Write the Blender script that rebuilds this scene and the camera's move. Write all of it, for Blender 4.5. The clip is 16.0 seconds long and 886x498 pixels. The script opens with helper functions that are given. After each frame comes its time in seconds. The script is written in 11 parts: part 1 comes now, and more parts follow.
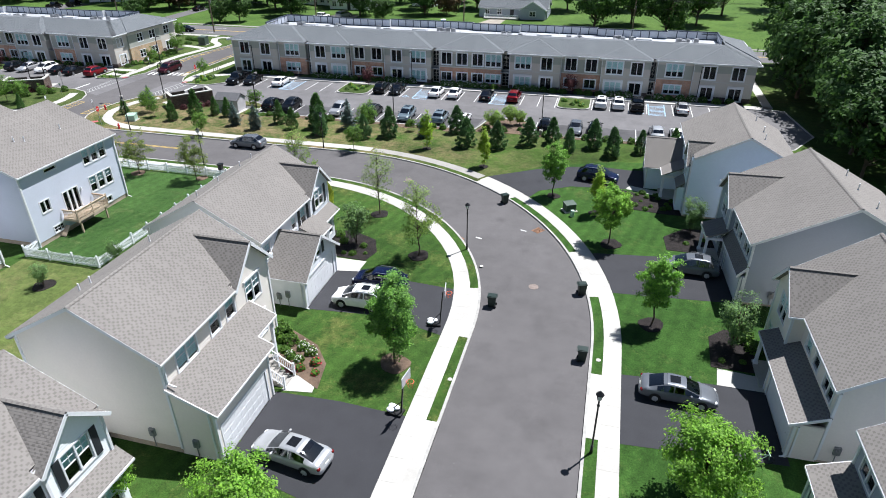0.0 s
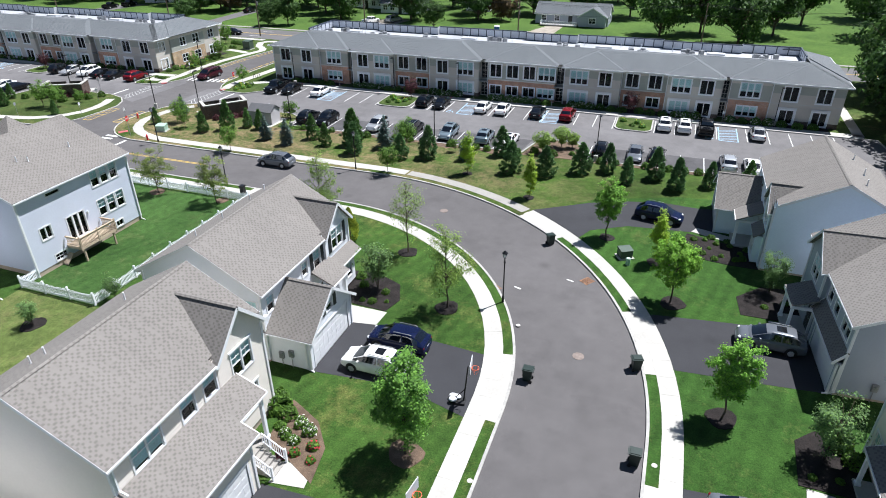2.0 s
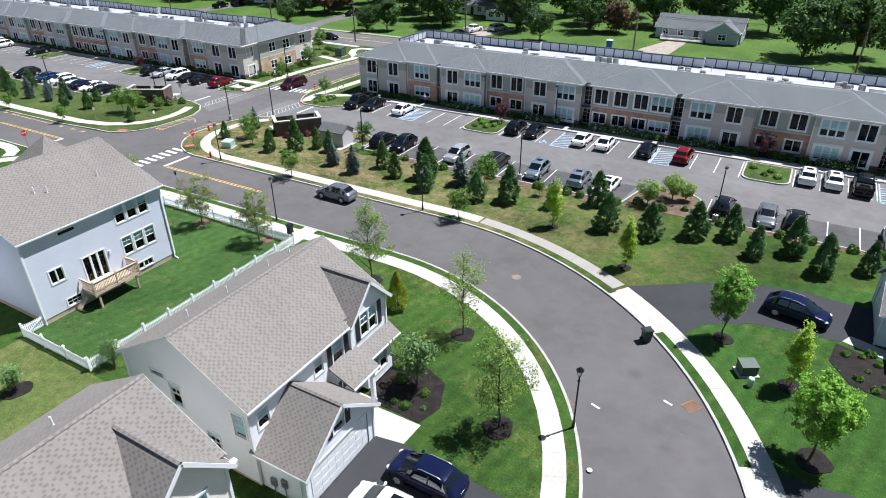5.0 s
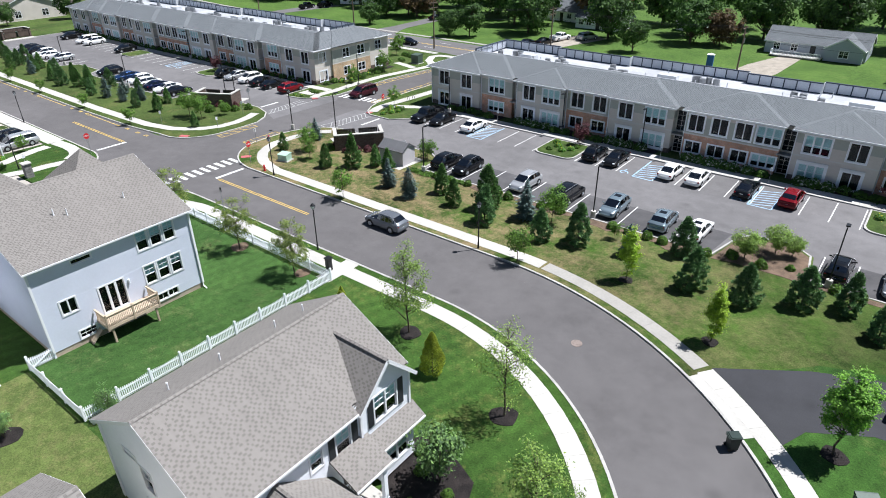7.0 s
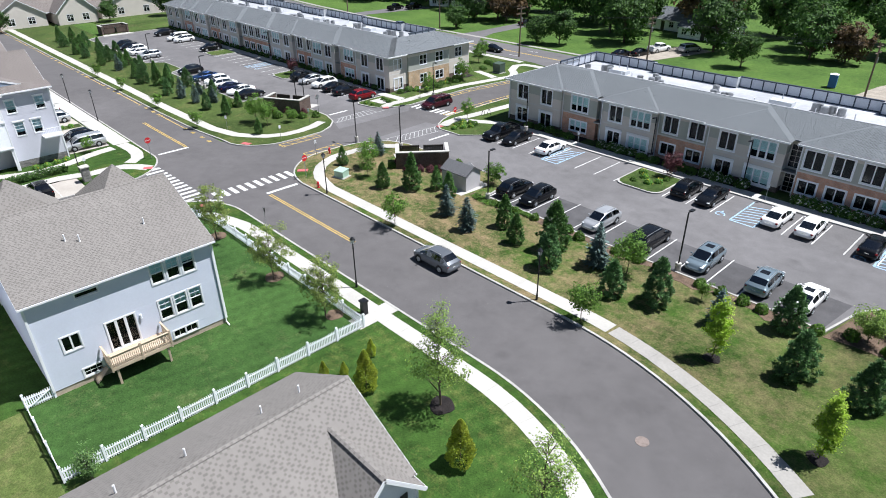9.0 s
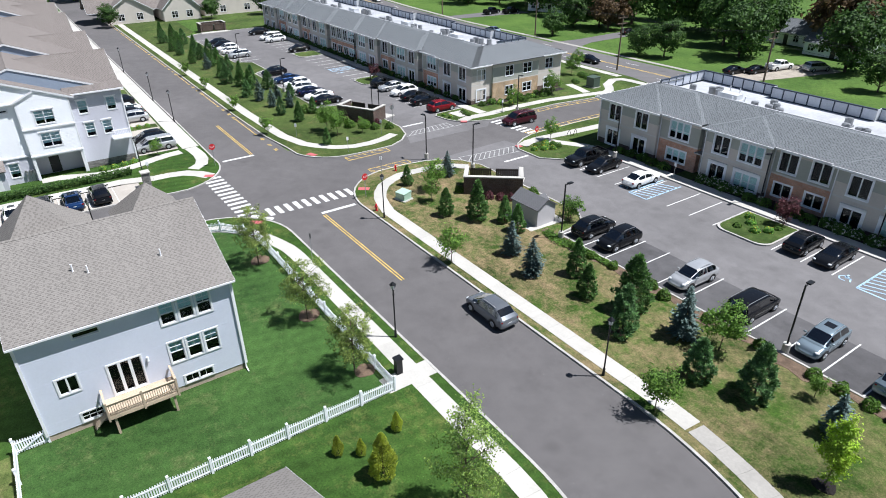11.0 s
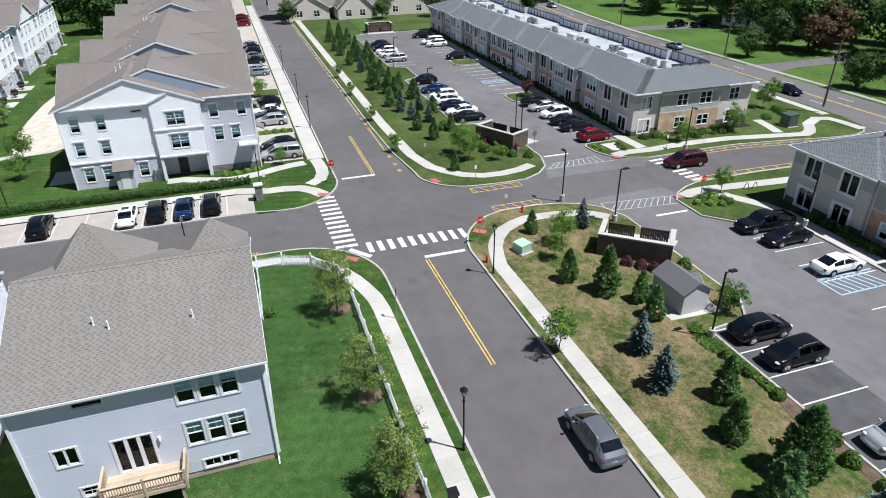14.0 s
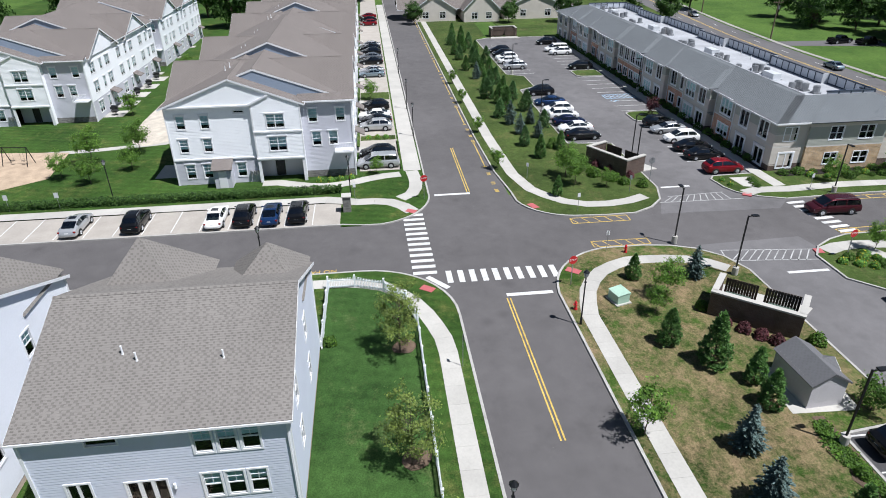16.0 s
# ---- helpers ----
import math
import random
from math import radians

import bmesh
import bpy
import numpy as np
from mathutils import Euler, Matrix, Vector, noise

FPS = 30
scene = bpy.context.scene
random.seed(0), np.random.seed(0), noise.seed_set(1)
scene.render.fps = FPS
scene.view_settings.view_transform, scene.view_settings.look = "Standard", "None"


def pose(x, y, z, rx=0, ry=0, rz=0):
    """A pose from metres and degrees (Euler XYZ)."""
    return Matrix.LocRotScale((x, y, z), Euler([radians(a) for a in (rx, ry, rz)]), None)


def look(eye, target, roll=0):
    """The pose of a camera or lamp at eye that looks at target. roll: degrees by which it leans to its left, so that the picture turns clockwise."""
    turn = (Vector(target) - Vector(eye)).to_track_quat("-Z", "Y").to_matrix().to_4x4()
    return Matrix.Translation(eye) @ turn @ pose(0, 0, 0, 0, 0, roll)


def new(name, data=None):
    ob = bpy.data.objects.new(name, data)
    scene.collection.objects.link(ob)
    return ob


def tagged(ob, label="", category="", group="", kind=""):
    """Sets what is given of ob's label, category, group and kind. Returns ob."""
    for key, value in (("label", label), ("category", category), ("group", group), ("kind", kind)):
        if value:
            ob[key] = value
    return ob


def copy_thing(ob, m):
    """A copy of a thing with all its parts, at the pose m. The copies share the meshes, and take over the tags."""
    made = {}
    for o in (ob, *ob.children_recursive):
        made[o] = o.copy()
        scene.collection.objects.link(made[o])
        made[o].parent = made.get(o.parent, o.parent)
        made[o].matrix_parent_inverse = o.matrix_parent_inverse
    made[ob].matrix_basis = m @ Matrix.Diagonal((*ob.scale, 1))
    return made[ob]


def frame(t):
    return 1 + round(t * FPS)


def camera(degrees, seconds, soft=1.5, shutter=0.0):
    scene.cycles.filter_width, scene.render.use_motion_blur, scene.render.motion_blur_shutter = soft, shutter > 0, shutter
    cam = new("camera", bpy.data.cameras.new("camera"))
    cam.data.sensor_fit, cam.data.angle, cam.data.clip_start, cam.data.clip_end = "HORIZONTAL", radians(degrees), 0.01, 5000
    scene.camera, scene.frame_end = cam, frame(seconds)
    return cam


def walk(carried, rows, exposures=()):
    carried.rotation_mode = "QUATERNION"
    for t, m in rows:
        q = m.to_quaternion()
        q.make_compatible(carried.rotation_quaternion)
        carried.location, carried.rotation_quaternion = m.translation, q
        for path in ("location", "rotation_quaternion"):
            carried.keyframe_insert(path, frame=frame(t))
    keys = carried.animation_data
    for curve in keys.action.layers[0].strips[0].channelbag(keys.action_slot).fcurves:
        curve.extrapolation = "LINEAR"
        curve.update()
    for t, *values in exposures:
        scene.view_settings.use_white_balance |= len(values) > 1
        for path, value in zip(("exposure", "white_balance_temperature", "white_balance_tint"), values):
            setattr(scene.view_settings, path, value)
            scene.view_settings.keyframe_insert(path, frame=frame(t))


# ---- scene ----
cam = camera(70.6, 16.0, soft=0.95)
METRES, EYE, TILT, LEAN, TURN = 65.85, 28.94, 0.0, 0.0, 14.8
ROWS = [
    (0.0, 0.0, 0.0, 0.0, -0.13, -29.41, 0.23),
    (0.5, 0.0049, 0.0315, -0.0003, 1.1, -29.4, 0.26),
    (1.0, 0.0098, 0.0639, -0.0006, 2.3, -29.39, 0.29),
    (1.5, 0.014, 0.0966, -0.0007, 3.57, -29.38, 0.3),
    (2.0, 0.0181, 0.1298, -0.0008, 4.94, -29.37, 0.33),
    (2.5, 0.0219, 0.1633, -0.0009, 6.43, -29.36, 0.35),
    (3.0, 0.0248, 0.1969, -0.0013, 8.17, -29.34, 0.37),
    (3.5, 0.0277, 0.2305, -0.0015, 9.83, -29.34, 0.4),
    (4.0, 0.0292, 0.2639, -0.0022, 11.64, -29.31, 0.4),
    (6.5, 0.0284, 0.4259, -0.0043, 20.8, -29.21, 0.47),
    (7.0, 0.0258, 0.4585, -0.0049, 23.18, -29.16, 0.5),
    (7.5, 0.0219, 0.491, -0.005, 25.16, -29.15, 0.53),
    (8.0, 0.017, 0.5231, -0.0057, 27.08, -29.13, 0.54),
    (8.5, 0.0119, 0.555, -0.0065, 29.2, -29.11, 0.56),
    (9.0, 0.0057, 0.5871, -0.0077, 31.71, -29.09, 0.6),
    (11.5, -0.0445, 0.7382, -0.0126, 43.11, -28.89, 0.62),
    (12.0, -0.0574, 0.7668, -0.0132, 45.52, -28.86, 0.65),
    (12.5, -0.0715, 0.7946, -0.0137, 47.91, -28.83, 0.66),
    (13.0, -0.0865, 0.821, -0.014, 50.72, -28.79, 0.65),
    (13.5, -0.1024, 0.847, -0.0141, 53.73, -28.75, 0.65),
    (14.0, -0.1187, 0.8706, -0.0151, 56.83, -28.69, 0.64),
    (14.5, -0.134, 0.8927, -0.0155, 59.56, -28.65, 0.62),
    (15.0, -0.1495, 0.912, -0.0153, 62.02, -28.64, 0.61),
    (15.5, -0.1648, 0.9302, -0.0155, 65.29, -28.58, 0.58),
    (16.0, -0.1795, 0.9471, -0.0152, 68.57, -28.53, 0.6),
]
EXPOSURES = [(0.0, 0.85), (4.0, 0.84), (9.0, 0.79), (12.5, 0.66), (16.0, 0.42)]
walk(cam, [(t, pose(0, 0, EYE, TILT, LEAN, TURN) @ pose(METRES * x, METRES * y, METRES * z, 90 + pitch, roll, yaw)) for t, x, y, z, yaw, pitch, roll in ROWS], EXPOSURES)

# ---- light ----
SUN_AZ = 52.5      # the sun stands over this bearing, degrees from +x towards +y
SUN_EL = 64.0
world = bpy.data.worlds.new("sky")
scene.world = world
world.use_nodes = True
wn = world.node_tree
sky = wn.nodes.new("ShaderNodeTexSky")
sky.sky_type = "NISHITA"
sky.sun_disc = False
sky.sun_elevation = radians(SUN_EL)
sky.sun_rotation = radians(90 - SUN_AZ)
sky.air_density, sky.dust_density, sky.ozone_density = 1.0, 0.3, 2.6
wn.nodes["Background"].inputs["Strength"].default_value = 0.040
wn.links.new(sky.outputs[0], wn.nodes["Background"].inputs["Color"])
sun = new("sun", bpy.data.lights.new("sun", "SUN"))
sun.data.energy, sun.data.angle, sun.data.color = 5.0, radians(0.55), (0.957, 0.966, 1.0)
_sd = Vector((math.cos(radians(SUN_EL)) * math.cos(radians(SUN_AZ)), math.cos(radians(SUN_EL)) * math.sin(radians(SUN_AZ)), math.sin(radians(SUN_EL))))
sun.matrix_world = look(_sd * 100, (0, 0, 0))
scene.view_settings.exposure = 0.5

# ---- materials ----
MATS = {}


def _base(name, rough, metal=0.0, spec=0.5):
    m = bpy.data.materials.new(name)
    m.use_nodes = True
    b = m.node_tree.nodes["Principled BSDF"]
    b.inputs["Roughness"].default_value = rough
    b.inputs["Metallic"].default_value = metal
    b.inputs["Specular IOR Level"].default_value = spec
    MATS[name] = m
    return m, m.node_tree, b


def _n(t, kind, **kw):
    n = t.nodes.new(kind)
    for k, val in kw.items():
        n.inputs[k].default_value = val
    return n


def _noise(t, scale, detail=4.0, rough=0.55, vec=None):
    n = _n(t, "ShaderNodeTexNoise", Scale=scale, Detail=detail, Roughness=rough)
    t.links.new((vec or _pos(t)), n.inputs["Vector"])
    return n.outputs["Fac"]


def _pos(t):
    g = t.nodes.get("geo") or t.nodes.new("ShaderNodeNewGeometry")
    g.name = "geo"
    return g.outputs["Position"]


def _range(t, fac, a, b, lo, hi):
    n = _n(t, "ShaderNodeMapRange")
    for i, val in ((1, a), (2, b), (3, lo), (4, hi)):
        n.inputs[i].default_value = val
    t.links.new(fac, n.inputs[0])
    return n.outputs[0]


def _mix(t, fac, a, b):
    n = t.nodes.new("ShaderNodeMix")
    n.data_type = "RGBA"
    for sock, val in ((n.inputs[0], fac), (n.inputs[6], a), (n.inputs[7], b)):
        if hasattr(val, "links") or hasattr(val, "is_linked"):
            t.links.new(val, sock)
        else:
            sock.default_value = (*val, 1) if isinstance(val, tuple) else val
    return n.outputs[2]


def _mul(t, col, fac):
    n = t.nodes.new("ShaderNodeVectorMath")
    n.operation = "SCALE"
    if isinstance(col, tuple):
        n.inputs[0].default_value = col
    else:
        t.links.new(col, n.inputs[0])
    t.links.new(fac, n.inputs["Scale"])
    return n.outputs[0]


def _math(t, op, a, b):
    n = t.nodes.new("ShaderNodeMath")
    n.operation = op
    for i, val in enumerate((a, b)):
        if isinstance(val, (int, float)):
            n.inputs[i].default_value = val
        else:
            t.links.new(val, n.inputs[i])
    return n.outputs[0]


def _bump(t, b, height, dist, strength=1.0):
    n = _n(t, "ShaderNodeBump", Strength=strength, Distance=dist)
    t.links.new(height, n.inputs["Height"])
    t.links.new(n.outputs[0], b.inputs["Normal"])


def plain(name, col, rough=0.7, var=0.12, s1=0.35, s2=9.0, metal=0.0, spec=0.4, bump=0.0, objvar=0.0, isle=0.0):
    """A surface with broad and fine variation of one colour."""
    m, t, b = _base(name, rough, metal, spec)
    f = _range(t, _noise(t, s1), 0.3, 0.7, 1 - var, 1 + var)
    g = _range(t, _noise(t, s2, 6.0), 0.3, 0.7, 1 - var * 0.7, 1 + var * 0.7)
    f = _math(t, "MULTIPLY", f, g)
    if objvar:
        o = t.nodes.new("ShaderNodeObjectInfo")
        f = _math(t, "MULTIPLY", f, _range(t, o.outputs["Random"], 0, 1, 1 - objvar, 1 + objvar))
    if isle:
        _pos(t)
        f = _math(t, "MULTIPLY", f, _range(t, t.nodes["geo"].outputs["Random Per Island"], 0, 1, 1 - isle, 1 + isle))
    t.links.new(_mul(t, col, f), b.inputs["Base Color"])
    if bump:
        _bump(t, b, _noise(t, s2 * 3, 3.0), bump)
    return m


def shingle(name, dark, light, contrast=1.0):
    """Asphalt shingles: staggered tabs in courses, each of its own shade, with granules and weathering."""
    m, t, b = _base(name, 0.93, 0, 0.2)
    uv = t.nodes.new("ShaderNodeUVMap").outputs[0]
    sep = t.nodes.new("ShaderNodeSeparateXYZ")
    t.links.new(uv, sep.inputs[0])
    def hashed(x, y):
        c = t.nodes.new("ShaderNodeCombineXYZ")
        t.links.new(x, c.inputs[0])
        t.links.new(y, c.inputs[1])
        w = t.nodes.new("ShaderNodeTexWhiteNoise")
        w.noise_dimensions = "2D"
        t.links.new(c.outputs[0], w.inputs["Vector"])
        return w.outputs["Value"]
    up = _math(t, "DIVIDE", sep.outputs[1], 0.155)
    row = _math(t, "FLOOR", up, 0)
    run = _math(t, "ADD", _math(t, "DIVIDE", sep.outputs[0], 0.34), _math(t, "ADD", _math(t, "MULTIPLY", row, 0.5), _range(t, hashed(row, row), 0, 1, -0.16, 0.16)))
    cell = _math(t, "FLOOR", run, 0)
    # a dark tooth in the middle of each cell, of uneven width, short of the course above
    off = _math(t, "ABSOLUTE", _math(t, "SUBTRACT", _math(t, "FRACT", run, 0), 0.5), 0)
    tooth = _math(t, "LESS_THAN", off, _range(t, hashed(cell, row), 0, 1, 0.13, 0.29))
    tooth = _math(t, "MULTIPLY", tooth, _math(t, "LESS_THAN", _math(t, "FRACT", up, 0), 0.74))
    tooth = _math(t, "MULTIPLY", tooth, _math(t, "GREATER_THAN", hashed(cell, _math(t, "ADD", row, 91.7)), 0.08))
    fac = _math(t, "SUBTRACT", 1.0, tooth)
    fac = _math(t, "ADD", fac, _range(t, hashed(row, cell), 0, 1, -0.16, 0.16))
    fac = _math(t, "ADD", fac, _range(t, _noise(t, 28.0, 5.0, 0.7), 0.25, 0.75, -0.22, 0.22))
    col = _mix(t, fac, dark, light)
    broad = _range(t, _noise(t, 0.22, 3.0), 0.3, 0.7, 0.95, 1.05)
    streak = _n(t, "ShaderNodeMapping")
    streak.inputs["Scale"].default_value = (3.0, 0.15, 1)
    t.links.new(uv, streak.inputs["Vector"])
    broad = _math(t, "MULTIPLY", broad, _range(t, _noise(t, 1.0, 3.0, 0.5, streak.outputs[0]), 0.3, 0.7, 0.96, 1.04))
    t.links.new(_mul(t, col, broad), b.inputs["Base Color"])
    _bump(t, b, _noise(t, 60.0, 2.0), 0.004, 0.7)
    return m


def brick(name, c1, c2, mortar, bw=0.22, rh=0.075, bump=0.006):
    m, t, b = _base(name, 0.88, 0, 0.25)
    uv = t.nodes.new("ShaderNodeUVMap").outputs[0]
    n = _n(t, "ShaderNodeTexBrick", Scale=1.0)
    for k, val in (("Color1", c1), ("Color2", c2), ("Mortar", mortar)):
        n.inputs[k].default_value = (*val, 1)
    n.inputs["Mortar Size"].default_value = 0.011
    n.inputs["Brick Width"].default_value = bw
    n.inputs["Row Height"].default_value = rh
    t.links.new(uv, n.inputs["Vector"])
    f = _range(t, _noise(t, 1.2), 0.3, 0.7, 0.78, 1.2)
    f = _math(t, "MULTIPLY", f, _range(t, _noise(t, 14.0), 0.3, 0.7, 0.85, 1.12))
    t.links.new(_mul(t, n.outputs["Color"], f), b.inputs["Base Color"])
    h = _math(t, "ADD", _math(t, "MULTIPLY", n.outputs["Fac"], -1.0), _noise(t, 30.0))
    _bump(t, b, h, bump, 0.7)
    return m


def grass(name, lush, dry, dryness, stripes=0.0, fade=None, deep=0.55):
    """Lawn: clumps of blades, deep and pale stretches, mower tracks, clippings, worn and yellow patches.
    fade: x where the dry patches end and where they are full. deep: how far the lushest stretches darken."""
    m, t, b = _base(name, 0.95, 0, 0.15)
    p = _pos(t)
    fine = _range(t, _noise(t, 9.0, 8.0, 0.78), 0.28, 0.72, 0.42, 1.58)
    mid = _range(t, _noise(t, 1.5, 6.0, 0.68), 0.3, 0.7, 0.74, 1.26)
    patch = _math(t, "ADD", _math(t, "MULTIPLY", _noise(t, 0.24, 7.0, 0.72), 0.72), _math(t, "ADD", _math(t, "MULTIPLY", _noise(t, 1.8, 7.0, 0.80), 0.42), _math(t, "MULTIPLY", _noise(t, 6.0, 5.0, 0.75), 0.28)))
    patch = _range(t, patch, 0.82 - dryness, 1.02 - dryness, 0, 1)
    if fade:
        sp = t.nodes.new("ShaderNodeSeparateXYZ")
        t.links.new(p, sp.inputs[0])
        patch = _math(t, "MULTIPLY", patch, _range(t, sp.outputs[0], fade[0], fade[1], 0.10, 1.0))
    stretch = _range(t, _noise(t, 0.11, 4.0, 0.6), 0.36, 0.64, 0.0, 1.0)
    body = _mix(t, stretch, tuple(c * deep for c in lush), (lush[0] * 1.62, lush[1] * 1.34, lush[2] * 1.4))
    hue = _range(t, _noise(t, 0.6, 5.0, 0.7), 0.3, 0.7, 0.0, 0.8)
    body = _mix(t, hue, body, (lush[0] * 1.30, lush[1] * 1.10, lush[2] * 1.2))
    col = _mix(t, patch, body, dry)
    f = _math(t, "MULTIPLY", fine, mid)
    speck = _range(t, _noise(t, 6.0, 4.0, 0.75), 0.68, 0.76, 1.0, 1.6)
    f = _math(t, "MULTIPLY", f, speck)
    if stripes:
        w = _n(t, "ShaderNodeTexWave", Scale=0.27, Distortion=2.2)
        w.inputs["Detail Scale"].default_value = 0.3
        mp = _n(t, "ShaderNodeMapping")
        mp.inputs["Rotation"].default_value = (0, 0, 0.25)
        t.links.new(p, mp.inputs["Vector"])
        t.links.new(mp.outputs[0], w.inputs["Vector"])
        f = _math(t, "MULTIPLY", f, _range(t, w.outputs["Fac"], 0, 1, 1 - stripes, 1 + stripes))
    t.links.new(_mul(t, col, f), b.inputs["Base Color"])
    _bump(t, b, _noise(t, 22.0, 6.0, 0.75), 0.05, 0.9)
    return m


def asphalt(name, col, patchy=0.12, line=0.0):
    m, t, b = _base(name, 0.9, 0, 0.35)
    broad = _range(t, _noise(t, 0.07, 4.0), 0.3, 0.7, 1 - patchy, 1 + patchy)
    mid = _range(t, _noise(t, 0.6, 5.0, 0.6), 0.3, 0.7, 1 - patchy * 0.7, 1 + patchy * 0.7)
    fine = _range(t, _noise(t, 18.0, 5.0, 0.8), 0.25, 0.75, 0.78, 1.22)
    oil = _n(t, "ShaderNodeTexVoronoi", Scale=0.22)
    t.links.new(_pos(t), oil.inputs["Vector"])
    spot = _range(t, oil.outputs["Distance"], 0.02, 0.16, 0.8, 1.0)
    grit = _n(t, "ShaderNodeTexVoronoi", Scale=0.9)
    t.links.new(_pos(t), grit.inputs["Vector"])
    spot = _math(t, "MULTIPLY", spot, _range(t, grit.outputs["Distance"], 0.02, 0.05, 1.5, 1.0))
    # faint scuffed cloudy traces, and scattered pale crumbs
    trace = _range(t, _noise(t, 0.23, 6.0, 0.75), 0.52, 0.66, 1.0, 1.0 - patchy * 0.9)
    spot = _math(t, "MULTIPLY", spot, trace)
    f = _math(t, "MULTIPLY", _math(t, "MULTIPLY", broad, mid), _math(t, "MULTIPLY", fine, spot))
    t.links.new(_mul(t, col, f), b.inputs["Base Color"])
    _bump(t, b, _noise(t, 70.0, 3.0, 0.8), 0.006, 0.8)
    return m


def leaf(name, col, isle=0.38, trans=0.42, yellow=(1.16, 1.08, 0.75)):
    m, t, b = _base(name, 0.62, 0, 0.25)
    _pos(t)
    r = t.nodes["geo"].outputs["Random Per Island"]
    o = t.nodes.new("ShaderNodeObjectInfo").outputs["Random"]
    warm = tuple(col[i] * yellow[i] for i in range(3))
    c = _mix(t, r, col, warm)
    f = _math(t, "MULTIPLY", _range(t, r, 0, 1, 1 - isle, 1 + isle), _range(t, o, 0, 1, 0.85, 1.15))
    f = _math(t, "MULTIPLY", f, _range(t, _noise(t, 1.3, 3.0), 0.3, 0.7, 0.8, 1.2))
    c = _mul(t, c, f)
    t.links.new(c, b.inputs["Base Color"])
    if trans:
        tr = t.nodes.new("ShaderNodeBsdfTranslucent")
        t.links.new(c, tr.inputs["Color"])
        mx = t.nodes.new("ShaderNodeMixShader")
        mx.inputs[0].default_value = trans
        t.links.new(b.outputs[0], mx.inputs[1])
        t.links.new(tr.outputs[0], mx.inputs[2])
        t.links.new(mx.outputs[0], t.nodes["Material Output"].inputs["Surface"])
    return m


def glass(name, tint=(0.55, 0.62, 0.62), haze=0.02, least=0.04):
    """A pane: see-through, with a mirror gloss that grows at grazing angles."""
    m, t, b = _base(name, haze, 0, 0.5)
    tr = t.nodes.new("ShaderNodeBsdfTransparent")
    tr.inputs[0].default_value = (*tint, 1)
    gl = _n(t, "ShaderNodeBsdfGlossy", Roughness=haze)
    gl.inputs["Color"].default_value = (0.95, 0.97, 1, 1)
    fr = _n(t, "ShaderNodeFresnel", IOR=1.48)
    fac = _range(t, fr.outputs[0], 0, 1, least, 1.0)
    mx = t.nodes.new("ShaderNodeMixShader")
    t.links.new(fac, mx.inputs[0])
    t.links.new(tr.outputs[0], mx.inputs[1])
    t.links.new(gl.outputs[0], mx.inputs[2])
    t.links.new(mx.outputs[0], t.nodes["Material Output"].inputs["Surface"])
    return m


def paint(name, col, metal=0.35, rough=0.26):
    m, t, b = _base(name, rough, metal, 0.06)
    b.inputs["Coat Weight"].default_value = 0.6
    b.inputs["Coat Roughness"].default_value = 0.03
    f = _range(t, _noise(t, 1.5), 0.3, 0.7, 0.93, 1.07)
    t.links.new(_mul(t, col, f), b.inputs["Base Color"])
    return m


GRASS = grass("lawn_grass", (0.0285, 0.0740, 0.0130), (0.118, 0.128, 0.038), 0.10, 0.10, None, 0.58)
GRASS_LUSH = grass("fed_lawn_grass", (0.0255, 0.0745, 0.0130), (0.094, 0.118, 0.034), 0.07, 0.10, None, 0.62)
GRASS_YARD = grass("garden_grass", (0.0300, 0.0785, 0.0180), (0.110, 0.128, 0.050), 0.07, 0.06, None, 0.66)
GRASS_PALE = grass("thin_yellowed_grass", (0.070, 0.112, 0.030), (0.160, 0.152, 0.066), 0.12, 0.0, None, 0.62)
GRASS_DRY = grass("berm_grass", (0.0325, 0.0790, 0.0116), (0.225, 0.165, 0.095), 0.200, 0.0, (-2.0, -44.0), 0.36)
GRASS_MID = grass("estate_grass", (0.044, 0.084, 0.019), (0.130, 0.122, 0.056), 0.09)
GRASS_STRIP = grass("strip_grass", (0.043, 0.077, 0.019), (0.130, 0.118, 0.050), 0.09)
GRASS_FAR = grass("field_grass", (0.052, 0.112, 0.022), (0.115, 0.142, 0.046), 0.05, 0.0, None, 0.75)
ROAD = asphalt("road_asphalt", (0.1020, 0.0962, 0.0967), 0.13)
LOT = asphalt("lot_asphalt", (0.132, 0.127, 0.129), 0.16)
LOT_DARK = asphalt("stall_asphalt", (0.074, 0.072, 0.075), 0.28)
DRIVE = asphalt("driveway_asphalt", (0.034, 0.0345, 0.039), 0.12)
COUNTY = asphalt("county_asphalt", (0.120, 0.115, 0.117), 0.10)
CONCRETE = plain("pale_concrete", (0.415, 0.400, 0.370), 0.9, 0.08, 0.4, 6.0, objvar=0.06, bump=0.003)
CONCRETE_OLD = plain("old_concrete", (0.285, 0.272, 0.25), 0.9, 0.10, 0.5, 6.0, objvar=0.05, bump=0.003)
KERB = plain("kerb_concrete", (0.36, 0.35, 0.33), 0.9, 0.18, 0.7, 5.0, bump=0.003)
STALL = plain("stall_concrete", (0.355, 0.325, 0.29), 0.9, 0.10, 0.5, 5.0, bump=0.003)
LINE_W = plain("line_paint_white", (0.56, 0.56, 0.55), 0.75, 0.16, 1.2, 9.0)
LINE_FADED = plain("line_paint_worn", (0.36, 0.36, 0.355), 0.8, 0.35, 1.6, 9.0)
